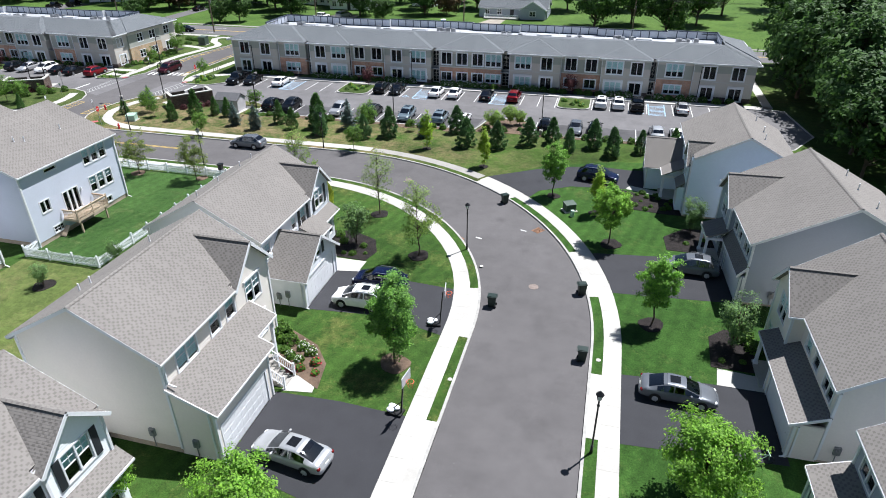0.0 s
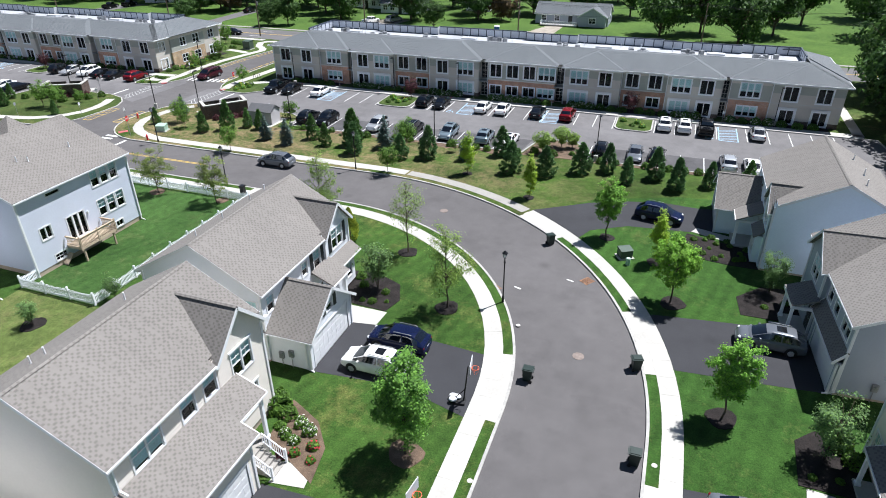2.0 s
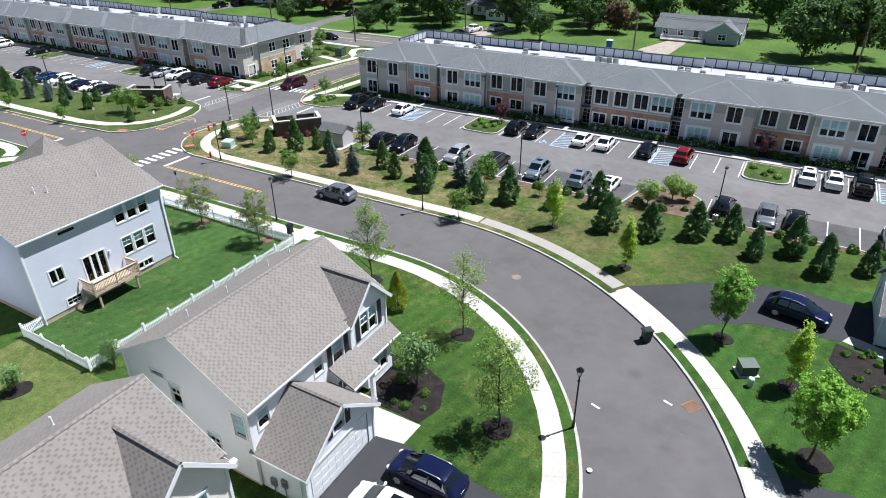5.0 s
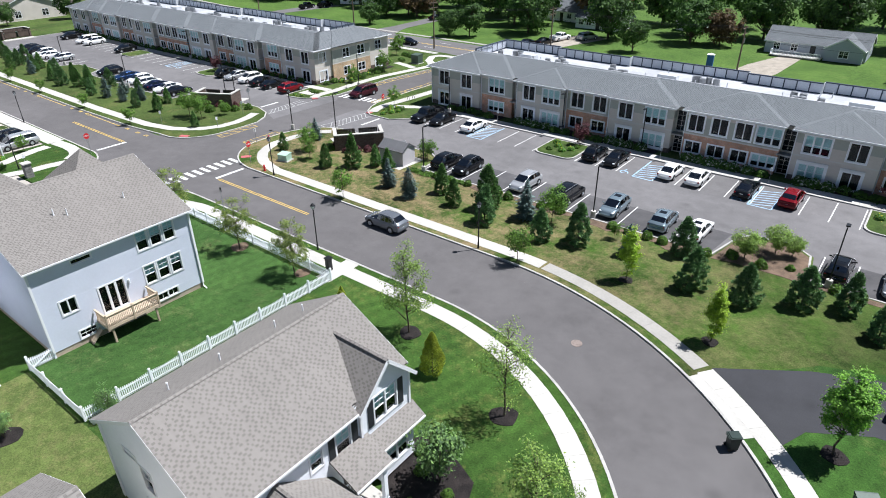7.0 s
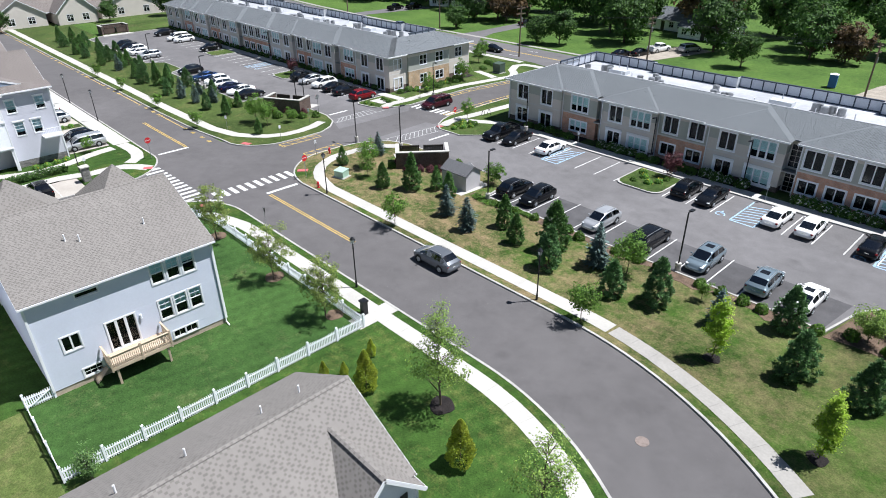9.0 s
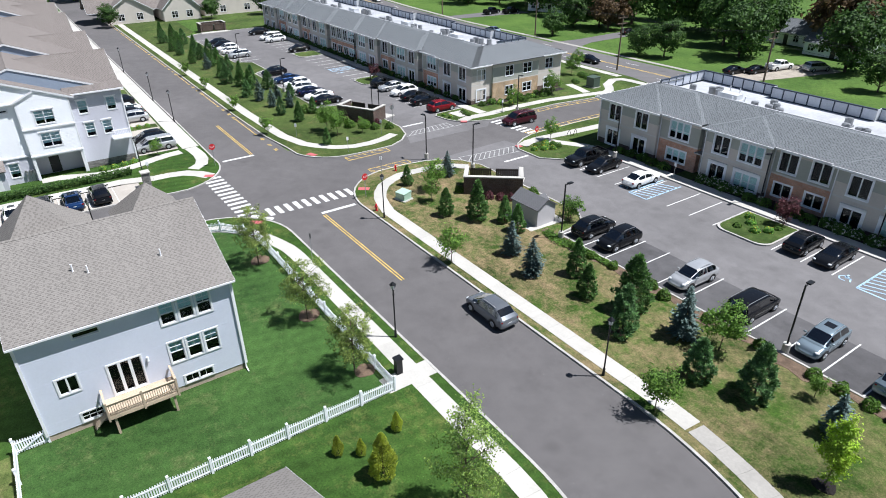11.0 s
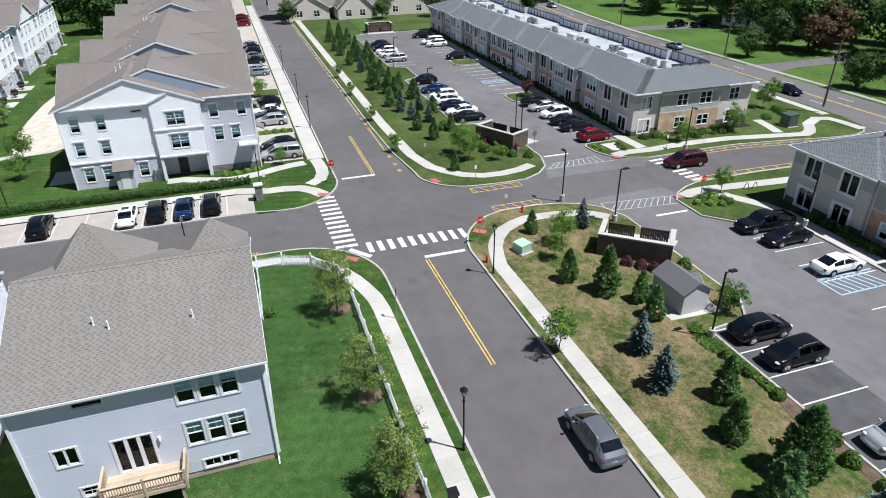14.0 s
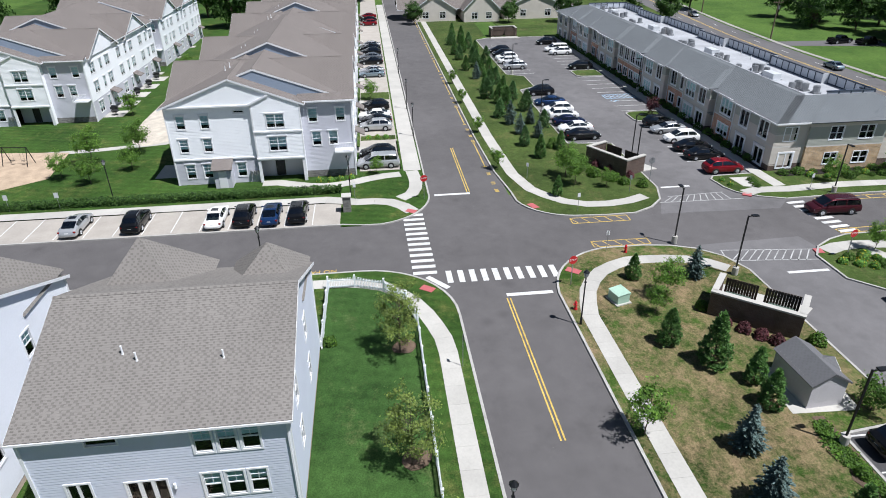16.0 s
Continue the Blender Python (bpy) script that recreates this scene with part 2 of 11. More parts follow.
LINE_Y = plain("line_paint_yellow", (0.52, 0.36, 0.09), 0.75, 0.25, 1.2, 9.0)
LINE_B = plain("line_paint_blue", (0.29, 0.43, 0.56), 0.75, 0.16, 1.2, 9.0)
RAMP_RED = plain("tactile_red", (0.42, 0.105, 0.11), 0.7, 0.10, 2, 20, bump=0.01)
MULCH = plain("dark_mulch", (0.017, 0.013, 0.012), 0.97, 0.5, 1.5, 14.0, bump=0.05)
MULCH_BROWN = plain("brown_mulch", (0.135, 0.092, 0.064), 0.97, 0.35, 1.5, 14.0, bump=0.05)
GRAVEL = plain("pale_gravel", (0.30, 0.265, 0.22), 0.95, 0.2, 0.8, 16.0, bump=0.03)
GRAVEL_PALE = plain("fine_pale_gravel", (0.50, 0.45, 0.38), 0.95, 0.2, 0.8, 16.0, bump=0.03)
SAND = plain("play_sand", (0.42, 0.32, 0.23), 0.95, 0.18, 0.8, 10.0, bump=0.02)
SHINGLE = shingle("tan_shingle", (0.150, 0.139, 0.129), (0.206, 0.192, 0.178))
SHINGLE_GREY = shingle("grey_shingle", (0.080, 0.090, 0.097), (0.158, 0.170, 0.180))
SHINGLE_SHED = shingle("shed_shingle", (0.118, 0.118, 0.124), (0.130, 0.131, 0.138), 0.3)
SHINGLE_DARK = shingle("dark_shingle", (0.055, 0.055, 0.057), (0.105, 0.105, 0.110), 1.0)
SHINGLE_TOWN = shingle("brown_shingle", (0.128, 0.112, 0.103), (0.192, 0.171, 0.160))
SIDE_WHITE = plain("white_siding", (0.91, 0.93, 0.96), 0.62, 0.03, 0.4, 7.0)
SIDE_CREAM = plain("cream_siding", (0.79, 0.735, 0.675), 0.62, 0.03, 0.4, 7.0)
SIDE_TOWN = plain("mid_grey_siding", (0.54, 0.545, 0.605), 0.62, 0.04, 0.4, 7.0)
SIDE_SLATE = plain("slate_blue_siding", (0.27, 0.33, 0.42), 0.62, 0.04, 0.4, 7.0)
SIDE_BLUE = plain("blue_grey_siding", (0.595, 0.630, 0.725), 0.62, 0.03, 0.4, 7.0)
SIDE_PALE = plain("pale_blue_siding", (0.76, 0.785, 0.83), 0.62, 0.03, 0.4, 7.0)
SIDE_GREY = plain("grey_siding", (0.35, 0.385, 0.45), 0.62, 0.03, 0.4, 7.0)
SIDE_ICE = plain("ice_blue_siding", (0.76, 0.84, 0.93), 0.62, 0.03, 0.4, 7.0)
SIDE_TAUPE = plain("taupe_siding", (0.60, 0.55, 0.50), 0.65, 0.05, 0.5, 7.0)
SIDE_SAGE = plain("sage_panel", (0.40, 0.41, 0.37), 0.65, 0.05, 0.5, 7.0)
TRIM = plain("white_trim", (0.76, 0.77, 0.79), 0.5, 0.03, 0.6, 8.0)
TRIM_GREY = plain("pale_grey_trim", (0.60, 0.58, 0.55), 0.55, 0.05, 0.6, 8.0)
VINYL = plain("white_vinyl", (0.86, 0.88, 0.92), 0.42, 0.03, 0.6, 8.0)
SHUTTER = plain("black_shutter", (0.018, 0.020, 0.024), 0.5, 0.2, 1, 10)
FOUND = plain("foundation_concrete", (0.43, 0.35, 0.28), 0.9, 0.14, 0.7, 6.0, bump=0.004)
BRICK_TAN = brick("tan_brick", (0.60, 0.31, 0.21), (0.50, 0.25, 0.17), (0.54, 0.42, 0.35))
BRICK_BUFF = brick("buff_brick", (0.56, 0.39, 0.24), (0.48, 0.32, 0.19), (0.52, 0.44, 0.34))
BRICK_DARK = brick("dark_brick", (0.13, 0.085, 0.07), (0.085, 0.055, 0.048), (0.16, 0.14, 0.12))
STONE = brick("grey_stone", (0.26, 0.25, 0.24), (0.15, 0.145, 0.14), (0.22, 0.21, 0.2), 0.4, 0.16, 0.02)
WOOD_DECK = plain("deck_wood", (0.46, 0.365, 0.27), 0.8, 0.16, 0.8, 12.0, objvar=0.12)
WOOD_DARK = plain("dark_wood", (0.085, 0.062, 0.048), 0.8, 0.2, 0.8, 12.0)
POLEWOOD = plain("utility_wood", (0.16, 0.12, 0.09), 0.9, 0.2, 0.8, 12.0)
# near-black colour that stands in for the shade indoors, behind the panes
ROOM_SHADE = plain("painted_room_shade", (0.016, 0.018, 0.021), 0.9, 0.3, 0.4, 2, spec=0.0)
CURTAIN = plain("window_blind", (0.70, 0.86, 0.87), 0.8, 0.1, 0.8, 6)
GLASS = glass("window_glass", (0.74, 0.86, 0.87), 0.02, 0.0)
CAR_GLASS = glass("car_glass", (0.10, 0.125, 0.125), 0.02, 0.10)
CAR_GLASS_ROOF = plain("sunroof_glass", (0.010, 0.011, 0.013), 0.08, 0.1, 2, 10)
SEAT = plain("seat_cloth", (0.05, 0.05, 0.055), 0.85, 0.2, 3, 20)
BLACK_METAL = plain("black_metal", (0.014, 0.015, 0.017), 0.42, 0.15, 2, 20, 0.3)
GREY_METAL = plain("grey_metal", (0.30, 0.31, 0.32), 0.45, 0.12, 1, 10, 0.6)
PALE_METAL = plain("pale_metal", (0.58, 0.60, 0.62), 0.5, 0.1, 1, 10, 0.2)
MEMBRANE = plain("white_membrane", (0.37, 0.38, 0.40), 0.7, 0.16, 0.25, 3.0)
PARAPET = plain("pale_parapet_panel", (0.54, 0.57, 0.63), 0.6, 0.10, 0.5, 6, objvar=0.06)
SLATE = plain("slate_frame", (0.045, 0.060, 0.088), 0.6, 0.12, 0.5, 6)
GREEN_BOX = plain("green_cabinet", (0.36, 0.52, 0.42), 0.5, 0.08, 1, 8)
GREEN_DARK = plain("dark_green_cabinet", (0.055, 0.085, 0.065), 0.55, 0.12, 1, 8)
BIN = plain("green_bin_plastic", (0.012, 0.026, 0.022), 0.45, 0.15, 1, 8)
PLASTIC_BLACK = plain("black_plastic", (0.012, 0.012, 0.013), 0.5, 0.2, 1, 10)
RED = plain("sign_red", (0.52, 0.025, 0.03), 0.4, 0.06, 1, 8)
ORANGE = plain("hoop_orange", (0.75, 0.13, 0.05), 0.5, 0.08, 1, 8)
BLUE_LOO = plain("blue_plastic", (0.03, 0.13, 0.36), 0.45, 0.08, 1, 8)
SHED_WALL = plain("shed_grey", (0.50, 0.48, 0.50), 0.7, 0.05, 0.6, 8)
TYRE = plain("tyre_rubber", (0.012, 0.012, 0.013), 0.8, 0.2, 3, 20)
RIM = plain("alloy_rim", (0.56, 0.57, 0.59), 0.35, 0.1, 3, 20, 0.5)
LAMP_CLEAR = plain("headlight_lens", (0.62, 0.64, 0.66), 0.15, 0.1, 3, 20)
LAMP_RED = plain("taillight_lens", (0.17, 0.010, 0.011), 0.18, 0.1, 3, 20)
PLATE = plain("plate_plain", (0.60, 0.60, 0.55), 0.5, 0.05, 3, 20)
BARK = plain("bark", (0.10, 0.075, 0.055), 0.95, 0.3, 2, 14, bump=0.02)
LEAF_MAPLE = leaf("maple_leaves", (0.150, 0.325, 0.078), trans=0.45)
LEAF_SAPLING = leaf("sapling_leaves", (0.125, 0.245, 0.055), trans=0.45)
LEAF_BRIGHT = leaf("bright_leaves", (0.215, 0.430, 0.075), trans=0.45)
LEAF_DEEP = leaf("deep_leaves", (0.080, 0.170, 0.038))
LEAF_WOOD = leaf("woodland_leaves", (0.056, 0.122, 0.036), 0.45, 0.34)
LEAF_OLIVE = leaf("olive_leaves", (0.185, 0.255, 0.080), trans=0.36)
LEAF_YOUNG = leaf("young_maple_leaves", (0.185, 0.385, 0.080), trans=0.45)
LEAF_PALE = leaf("pale_street_leaves", (0.215, 0.335, 0.100), trans=0.45)
LEAF_GREYED = leaf("grey_green_leaves", (0.120, 0.220, 0.090), trans=0.3)
LEAF_BRONZE = leaf("bronze_leaves", (0.115, 0.080, 0.050))
LEAF_LIME = leaf("lime_leaves", (0.33, 0.50, 0.065), trans=0.45, yellow=(1.08, 1.02, 0.8))
NEEDLE = leaf("green_needles", (0.100, 0.200, 0.070), 0.4, 0.18, (1.2, 1.22, 0.85))
NEEDLE_DARK = leaf("dark_needles", (0.100, 0.195, 0.085), 0.4, 0.15, (1.2, 1.2, 0.9))
NEEDLE_BLUE = leaf("blue_needles", (0.110, 0.160, 0.140), 0.4, 0.10, (0.95, 1.0, 1.08))
ARBOR = leaf("gold_needles", (0.33, 0.42, 0.075), 0.35, 0.40, (1.25, 1.1, 0.8))
SHRUB = leaf("shrub_leaves", (0.070, 0.150, 0.026), 0.4, 0.25)
SHRUB_RED = leaf("red_shrub_leaves", (0.085, 0.030, 0.035), 0.4, 0.2, (1.1, 1.0, 1.0))
BLOOM_W = leaf("white_blooms", (0.70, 0.71, 0.66), 0.1, 0.2, (1, 1, 0.95))
BLOOM_R = leaf("red_blooms", (0.50, 0.04, 0.06), 0.2, 0.2, (1.1, 1, 1.2))
BLOOM_Y = leaf("yellow_blooms", (0.65, 0.52, 0.05), 0.2, 0.2, (1, 1, 1))

# ---- shaping helpers ----
UP = Vector((0, 0, 1))


def lay_uv(bm):
    """UVs in metres: u level along each face, v up its slope."""
    lay = bm.loops.layers.uv.verify()
    for f in bm.faces:
        f.normal_update()
        n = f.normal
        if abs(n.z) > 0.999:
            a, b = Vector((1, 0, 0)), Vector((0, 1, 0))
        else:
            a = UP.cross(n).normalized()
            b = n.cross(a)
        for lp in f.loops:
            lp[lay].uv = (lp.vert.co.dot(a), lp.vert.co.dot(b))


MIRRORED = [False]


def mesh_of(name, bm, mats, uv=False, smooth=False, angle=40):
    if MIRRORED[0]:
        for v in bm.verts:
            v.co.x = -v.co.x
        bmesh.ops.reverse_faces(bm, faces=bm.faces)
    if uv:
        lay_uv(bm)
    me = bpy.data.meshes.new(name)
    bm.to_mesh(me)
    bm.free()
    for m in (mats if isinstance(mats, (list, tuple)) else [mats]):
        me.materials.append(m)
    if smooth:
        me.polygons.foreach_set("use_smooth", [True] * len(me.polygons))
        me.set_sharp_from_angle(angle=radians(angle))
    return me


def part(name, bm, mat, parent, label="", uv=False, smooth=False, angle=40):
    ob = new(name, mesh_of(name, bm, mat, uv, smooth, angle))
    ob.parent = parent
    if label:
        ob["label"] = label
    return ob


def thing(name, label, category, at=None, group="", kind=""):
    """An Empty at the thing's base, which carries its parts."""
    ob = new(name)
    ob.empty_display_size = 0.3
    if at is not None:
        ob.matrix_basis = at
    return tagged(ob, label, category, group, kind)


def setting(name, bm, mat, label, category="", uv=False, kind="structure"):
    ob = new(name, mesh_of(name, bm, mat, uv))
    return tagged(ob, label, category or name.split("_")[0], kind=kind)


def face(bm, pts, mi=0):
    f = bm.faces.new([bm.verts.new(p) for p in pts])
    f.material_index = mi
    return f


def box(bm, x0, x1, y0, y1, z0, z1, mi=0):
    vs = [bm.verts.new(p) for p in ((x0, y0, z0), (x1, y0, z0), (x1, y1, z0), (x0, y1, z0), (x0, y0, z1), (x1, y0, z1), (x1, y1, z1), (x0, y1, z1))]
    for q in ((3, 2, 1, 0), (4, 5, 6, 7), (0, 1, 5, 4), (1, 2, 6, 5), (2, 3, 7, 6), (3, 0, 4, 7)):
        bm.faces.new([vs[i] for i in q]).material_index = mi


def beam(bm, p, q, w, h, mi=0, up=UP):
    """A bar from p to q, w wide and h high about its axis."""
    p, q = Vector(p), Vector(q)
    d = (q - p).normalized()
    s = d.cross(up)
    s = Vector((1, 0, 0)) if s.length < 1e-6 else s.normalized()
    u = s.cross(d)
    vs = []
    for c in (p, q):
        for a, b in ((-1, -1), (1, -1), (1, 1), (-1, 1)):
            vs.append(bm.verts.new(c + s * a * w / 2 + u * b * h / 2))
    for f in ((3, 2, 1, 0), (4, 5, 6, 7), (0, 1, 5, 4), (1, 2, 6, 5), (2, 3, 7, 6), (3, 0, 4, 7)):
        bm.faces.new([vs[i] for i in f]).material_index = mi


def tube(bm, p, q, r0, r1, n=10, mi=0, caps=True):
    p, q = Vector(p), Vector(q)
    d = (q - p).normalized()
    s = d.orthogonal().normalized()
    u = d.cross(s)
    rings = []
    for c, r in ((p, r0), (q, r1)):
        rings.append([bm.verts.new(c + (s * math.cos(a) + u * math.sin(a)) * r) for a in (2 * math.pi * i / n for i in range(n))])
    for i in range(n):
        bm.faces.new((rings[0][i], rings[0][(i + 1) % n], rings[1][(i + 1) % n], rings[1][i])).material_index = mi
    if caps:
        bm.faces.new(rings[0][::-1]).material_index = mi
        bm.faces.new(rings[1]).material_index = mi


def slab(bm, poly, z0, z1, mi=0):
    """A flat piece with any outline, from z0 up to z1."""
    area = sum(a[0] * b[1] - b[0] * a[1] for a, b in zip(poly, poly[1:] + poly[:1]))
    if area < 0:
        poly = poly[::-1]
    top = [bm.verts.new((x, y, z1)) for x, y in poly]
    bot = [bm.verts.new((x, y, z0)) for x, y in poly]
    f = bm.faces.new(top)
    f.material_index = mi
    for i in range(len(poly)):
        j = (i + 1) % len(poly)
        bm.faces.new((bot[i], bot[j], top[j], top[i])).material_index = mi
    f.normal_update()
    bmesh.ops.triangulate(bm, faces=[f])


def arc(cx, cy, r, a0, a1, n):
    return [(cx + r * math.cos(radians(a0 + (a1 - a0) * i / n)), cy + r * math.sin(radians(a0 + (a1 - a0) * i / n))) for i in range(n + 1)]


def shifted(line, d):
    """The polyline moved d to its left, with mitred corners."""
    pts = [Vector((*p, 0)).to_2d() for p in line]
    out = []
    for i, p in enumerate(pts):
        a = (p - pts[i - 1]).normalized() if i else None
        b = (pts[i + 1] - p).normalized() if i + 1 < len(pts) else None
        a, b = a or b, b or a
        na, nb = Vector((-a.y, a.x)), Vector((-b.y, b.x))
        m = (na + nb).normalized()
        out.append(tuple(p + m * d / max(0.35, m.dot(na))))
    return out


def resample(line, step):
    """Points at even steps along a polyline, ends kept."""
    pts = [Vector((*p, 0)).to_2d() for p in line]
    cum = [0.0]
    for a, b in zip(pts, pts[1:]):
        cum.append(cum[-1] + (b - a).length)
    n = max(1, round(cum[-1] / step))
    out, k = [], 0
    for i in range(n + 1):
        s = cum[-1] * i / n
        while k < len(pts) - 2 and cum[k + 1] < s:
            k += 1
        f = (s - cum[k]) / max(1e-9, cum[k + 1] - cum[k])
        out.append(tuple(pts[k].lerp(pts[k + 1], f)))
    return out


def ribbon(bm, line, d0, d1, z0, z1, mi=0):
    """A raised strip between two offsets of a line."""
    a, b = shifted(line, d0), shifted(line, d1)
    if d0 < d1:
        a, b = b, a
    rows = []
    for p, q in zip(a, b):
        rows.append([bm.verts.new((*p, z0)), bm.verts.new((*p, z1)), bm.verts.new((*q, z1)), bm.verts.new((*q, z0))])
    for r, s in zip(rows, rows[1:]):
        for i in range(3):
            bm.faces.new((r[i], r[i + 1], s[i + 1], s[i])).material_index = mi
    bm.faces.new(rows[0][::-1])
    bm.faces.new(rows[-1])


# ---- plan ----
CX, CY = -32.2, 38.1            # centre of the outer bend
CXI = -32.6                     # centre of the inner bend
R_IN, R_OUT = 24.95, 33.35      # kerbs of the bend
Z_LAWN = 0.10
INNER = [(CXI + R_IN, -70), (CXI + R_IN, 0), (CXI + R_IN, 20)] + arc(CXI, CY, R_IN, 0, 90, 30) + [(-50, 63.05), (-67.5, 63.05)] + arc(-67.6, 55.4, 7.65, 90, 180, 10)[1:] + [(-75.25, 40), (-75.25, -70)]
OUTER = [(CX + R_OUT, -70), (CX + R_OUT, 0), (CX + R_OUT, 20)] + arc(CX, CY, R_OUT, 0, 90, 36) + [(-50, 71.45), (-69.5, 71.45)] + arc(-69.2, 79.0, 7.5, 268, 190, 9)[1:] + [(-76.6, 81.5), (-76.2, 84.0), (-75.3, 86.2), (-73.6, 88.0), (-71.0, 89.0)]
NW = [(-330, 70.9), (-110, 70.9), (-97, 71.2), (-90.5, 71.9)] + arc(-89.6, 77.9, 6.1, 275, 352, 8)[1:] + [(-83.3, 80.5), (-83.4, 83.6), (-84.6, 85.9), (-86.4, 87.6), (-89.5, 88.6)]
SW = [(-84.7, -60), (-84.7, 53.4), (-84.3, 55.5)] + arc(-91.2, 55.8, 7.1, 12, 84, 8) + [(-94.5, 62.85), (-110, 62.9), (-330, 62.9)]

bm = bmesh.new()
bmesh.ops.create_grid(bm, x_segments=1, y_segments=1, size=1500, matrix=Matrix.Translation((-60, 90, -0.03)))
setting("ground", bm, GRASS_FAR, "mown green fields running out to the horizon", "ground")

# carriageways
bm = bmesh.new()
slab(bm, [(-340, 62.6), (-96, 62.6), (-85.0, 54.0), (-85.0, -80), (-74.9, -80), (-74.9, 54), (-67, 62.8)] + arc(CXI, CY, R_IN - 0.2, 90, 0, 30) + [(CXI + R_IN - 0.2, -80), (CX + R_OUT + 0.2, -80)] + arc(CX, CY, R_OUT + 0.2, 0, 90, 36) + [(-70, 71.6), (-76.2, 79), (-76, 84.0), (-70.5, 88.4), (-72.0, 96.2), (-73.8, 98.0), (-73.8, 137), (-86.0, 137), (-85.2, 101), (-86.3, 98.0), (-89.2, 88.6), (-83.4, 83.8), (-83.4, 78.5), (-90, 71.6), (-340, 71.1)], -0.028, 0.0)
setting("road", bm, ROAD, "grey asphalt street with a sweeping bend and a crossroads", "road")
COUNTY_LINE = [(-340, 166.0), (-280, 157.5), (-230, 151.2), (-193, 146.8), (-172, 144.8), (-150, 143.6), (-110, 143.3), (-60, 143.2), (60, 143.0), (260, 143.0)]
bm = bmesh.new()
slab(bm, shifted(COUNTY_LINE, 5.3) + shifted(COUNTY_LINE, -5.3)[::-1], -0.028, 0.0)
slab(bm, [(-86.0, 136.8), (-73.8, 136.8), (-69.5, 138.2), (-90.5, 138.2)], -0.028, -0.004)
slab(bm, [(-122.5, 148.3), (-114.5, 148.3), (-117.0, 156), (-117.0, 174), (-122.0, 174), (-121.5, 156)], -0.028, 0.01)
slab(bm, [(-168.5, 150.0), (-163.5, 149.6), (-159.0, 174), (-167.0, 174)], -0.028, 0.01)
setting("road_county", bm, COUNTY, "pale worn asphalt county road behind the apartment buildings", "road")

# parking lots, at street level
LOT_E = [(-76.0, 86.4), (-73.6, 88.0), (-71.0, 89.0), (-54.6, 89.0), (-52.4, 87.6), (-52.0, 84.0), (-17.6, 84.0), (-16.6, 88.6), (-15.6, 90.0), (-11.6, 90.0), (-10.2, 88.8), (-9.6, 84.2), (22, 84.2), (24.5, 86), (28.0, 92), (26.5, 103.6), (-60.5, 103.6), (-64, 103.4), (-66.5, 101.6), (-66.2, 98.4), (-68.5, 96.2), (-72.6, 96.2), (-74.2, 97.4), (-76.4, 97)]
LOT_W = [(-83.0, 86.2), (-86.4, 87.6), (-89.5, 88.6), (-104.8, 88.8), (-105.6, 83.0), (-134, 83.0), (-136, 86), (-144, 86), (-146, 83.0), (-182, 83.0), (-184, 86), (-184, 101.2), (-92.1, 101.2), (-91.9, 96.3), (-91.0, 95.6), (-88.6, 95.9), (-87.0, 96.6), (-85.6, 98.4), (-84.6, 101.0), (-82.6, 99)]
SIDE_W = [(-84.6, 101.0), (-84.7, 104.0), (-84.9, 107.0), (-84.9, 114.5), (-83.8, 122.6), (-82.8, 128.0), (-82.5, 132.2), (-83.2, 134.6), (-85.0, 136.6)]
SIDE_E = [(-74.2, 97.4), (-75.4, 99.4), (-76.1, 101.5), (-76.2, 104.0), (-76.3, 110.0), (-76.0, 120.0), (-75.4, 130.0), (-74.6, 135.0), (-72.5, 137.3)]
bm = bmesh.new()
slab(bm, LOT_E, -0.026, 0.004)
setting("road_lot_east", bm, LOT, "grey asphalt parking lot with painted bays", "parking lot")
bm = bmesh.new()
slab(bm, [(-51.8, 84.2), (-17.8, 84.2), (-17.2, 89.2), (-51.8, 89.4)], 0.0, 0.008)
slab(bm, [(-9.2, 84.4), (21, 84.4), (21, 89.4), (-9.4, 89.2)], 0.0, 0.008)
setting("road_lot_stalls", bm, LOT_DARK, "darker oil-stained asphalt in the parking bays", "parking lot")
bm = bmesh.new()
slab(bm, LOT_W, -0.026, 0.004)
setting("road_lot_west", bm, LOT, "grey asphalt parking lot with painted bays", "parking lot")
bm = bmesh.new()
slab(bm, [(-90.3, -60), (-90.3, 53.2), (-84.75, 53.2), (-84.75, -60)], -0.026, 0.012)
slab(bm, [(-340, 55.2), (-99.2, 55.2), (-99.2, 60.2), (-340, 60.2)], -0.026, 0.10)
setting("pavement_bays", bm, STALL, "pale concrete parking bays along the town houses", "parking bays")

# lawns, raised to the kerb tops
bm = bmesh.new()
slab(bm, INNER, -0.02, Z_LAWN)
setting("ground_lawn_inner", bm, GRASS, "close-mown green lawns between the houses", "lawn")
bm = bmesh.new()
slab(bm, [(-49.9, 38.7), (-42.1, 38.7), (-42.1, 59.5), (-66.6, 59.5), (-69.5, 58.8), (-71.6, 57.1), (-72.5, 54.8), (-72.5, 52.4), (-49.9, 52.4)], 0.02, Z_LAWN + 0.004)
setting("ground_lawn_garden", bm, GRASS_YARD, "lush green fenced garden lawn", "lawn")
bm = bmesh.new()
slab(bm, [(-50.0, -30.0), (-33.0, -30.0), (-33.0, 38.4), (-50.0, 38.4)], 0.02, Z_LAWN + 0.004)
setting("ground_lawn_back", bm, GRASS_PALE, "thin yellowed back lawns behind the houses", "lawn")
bm = bmesh.new()
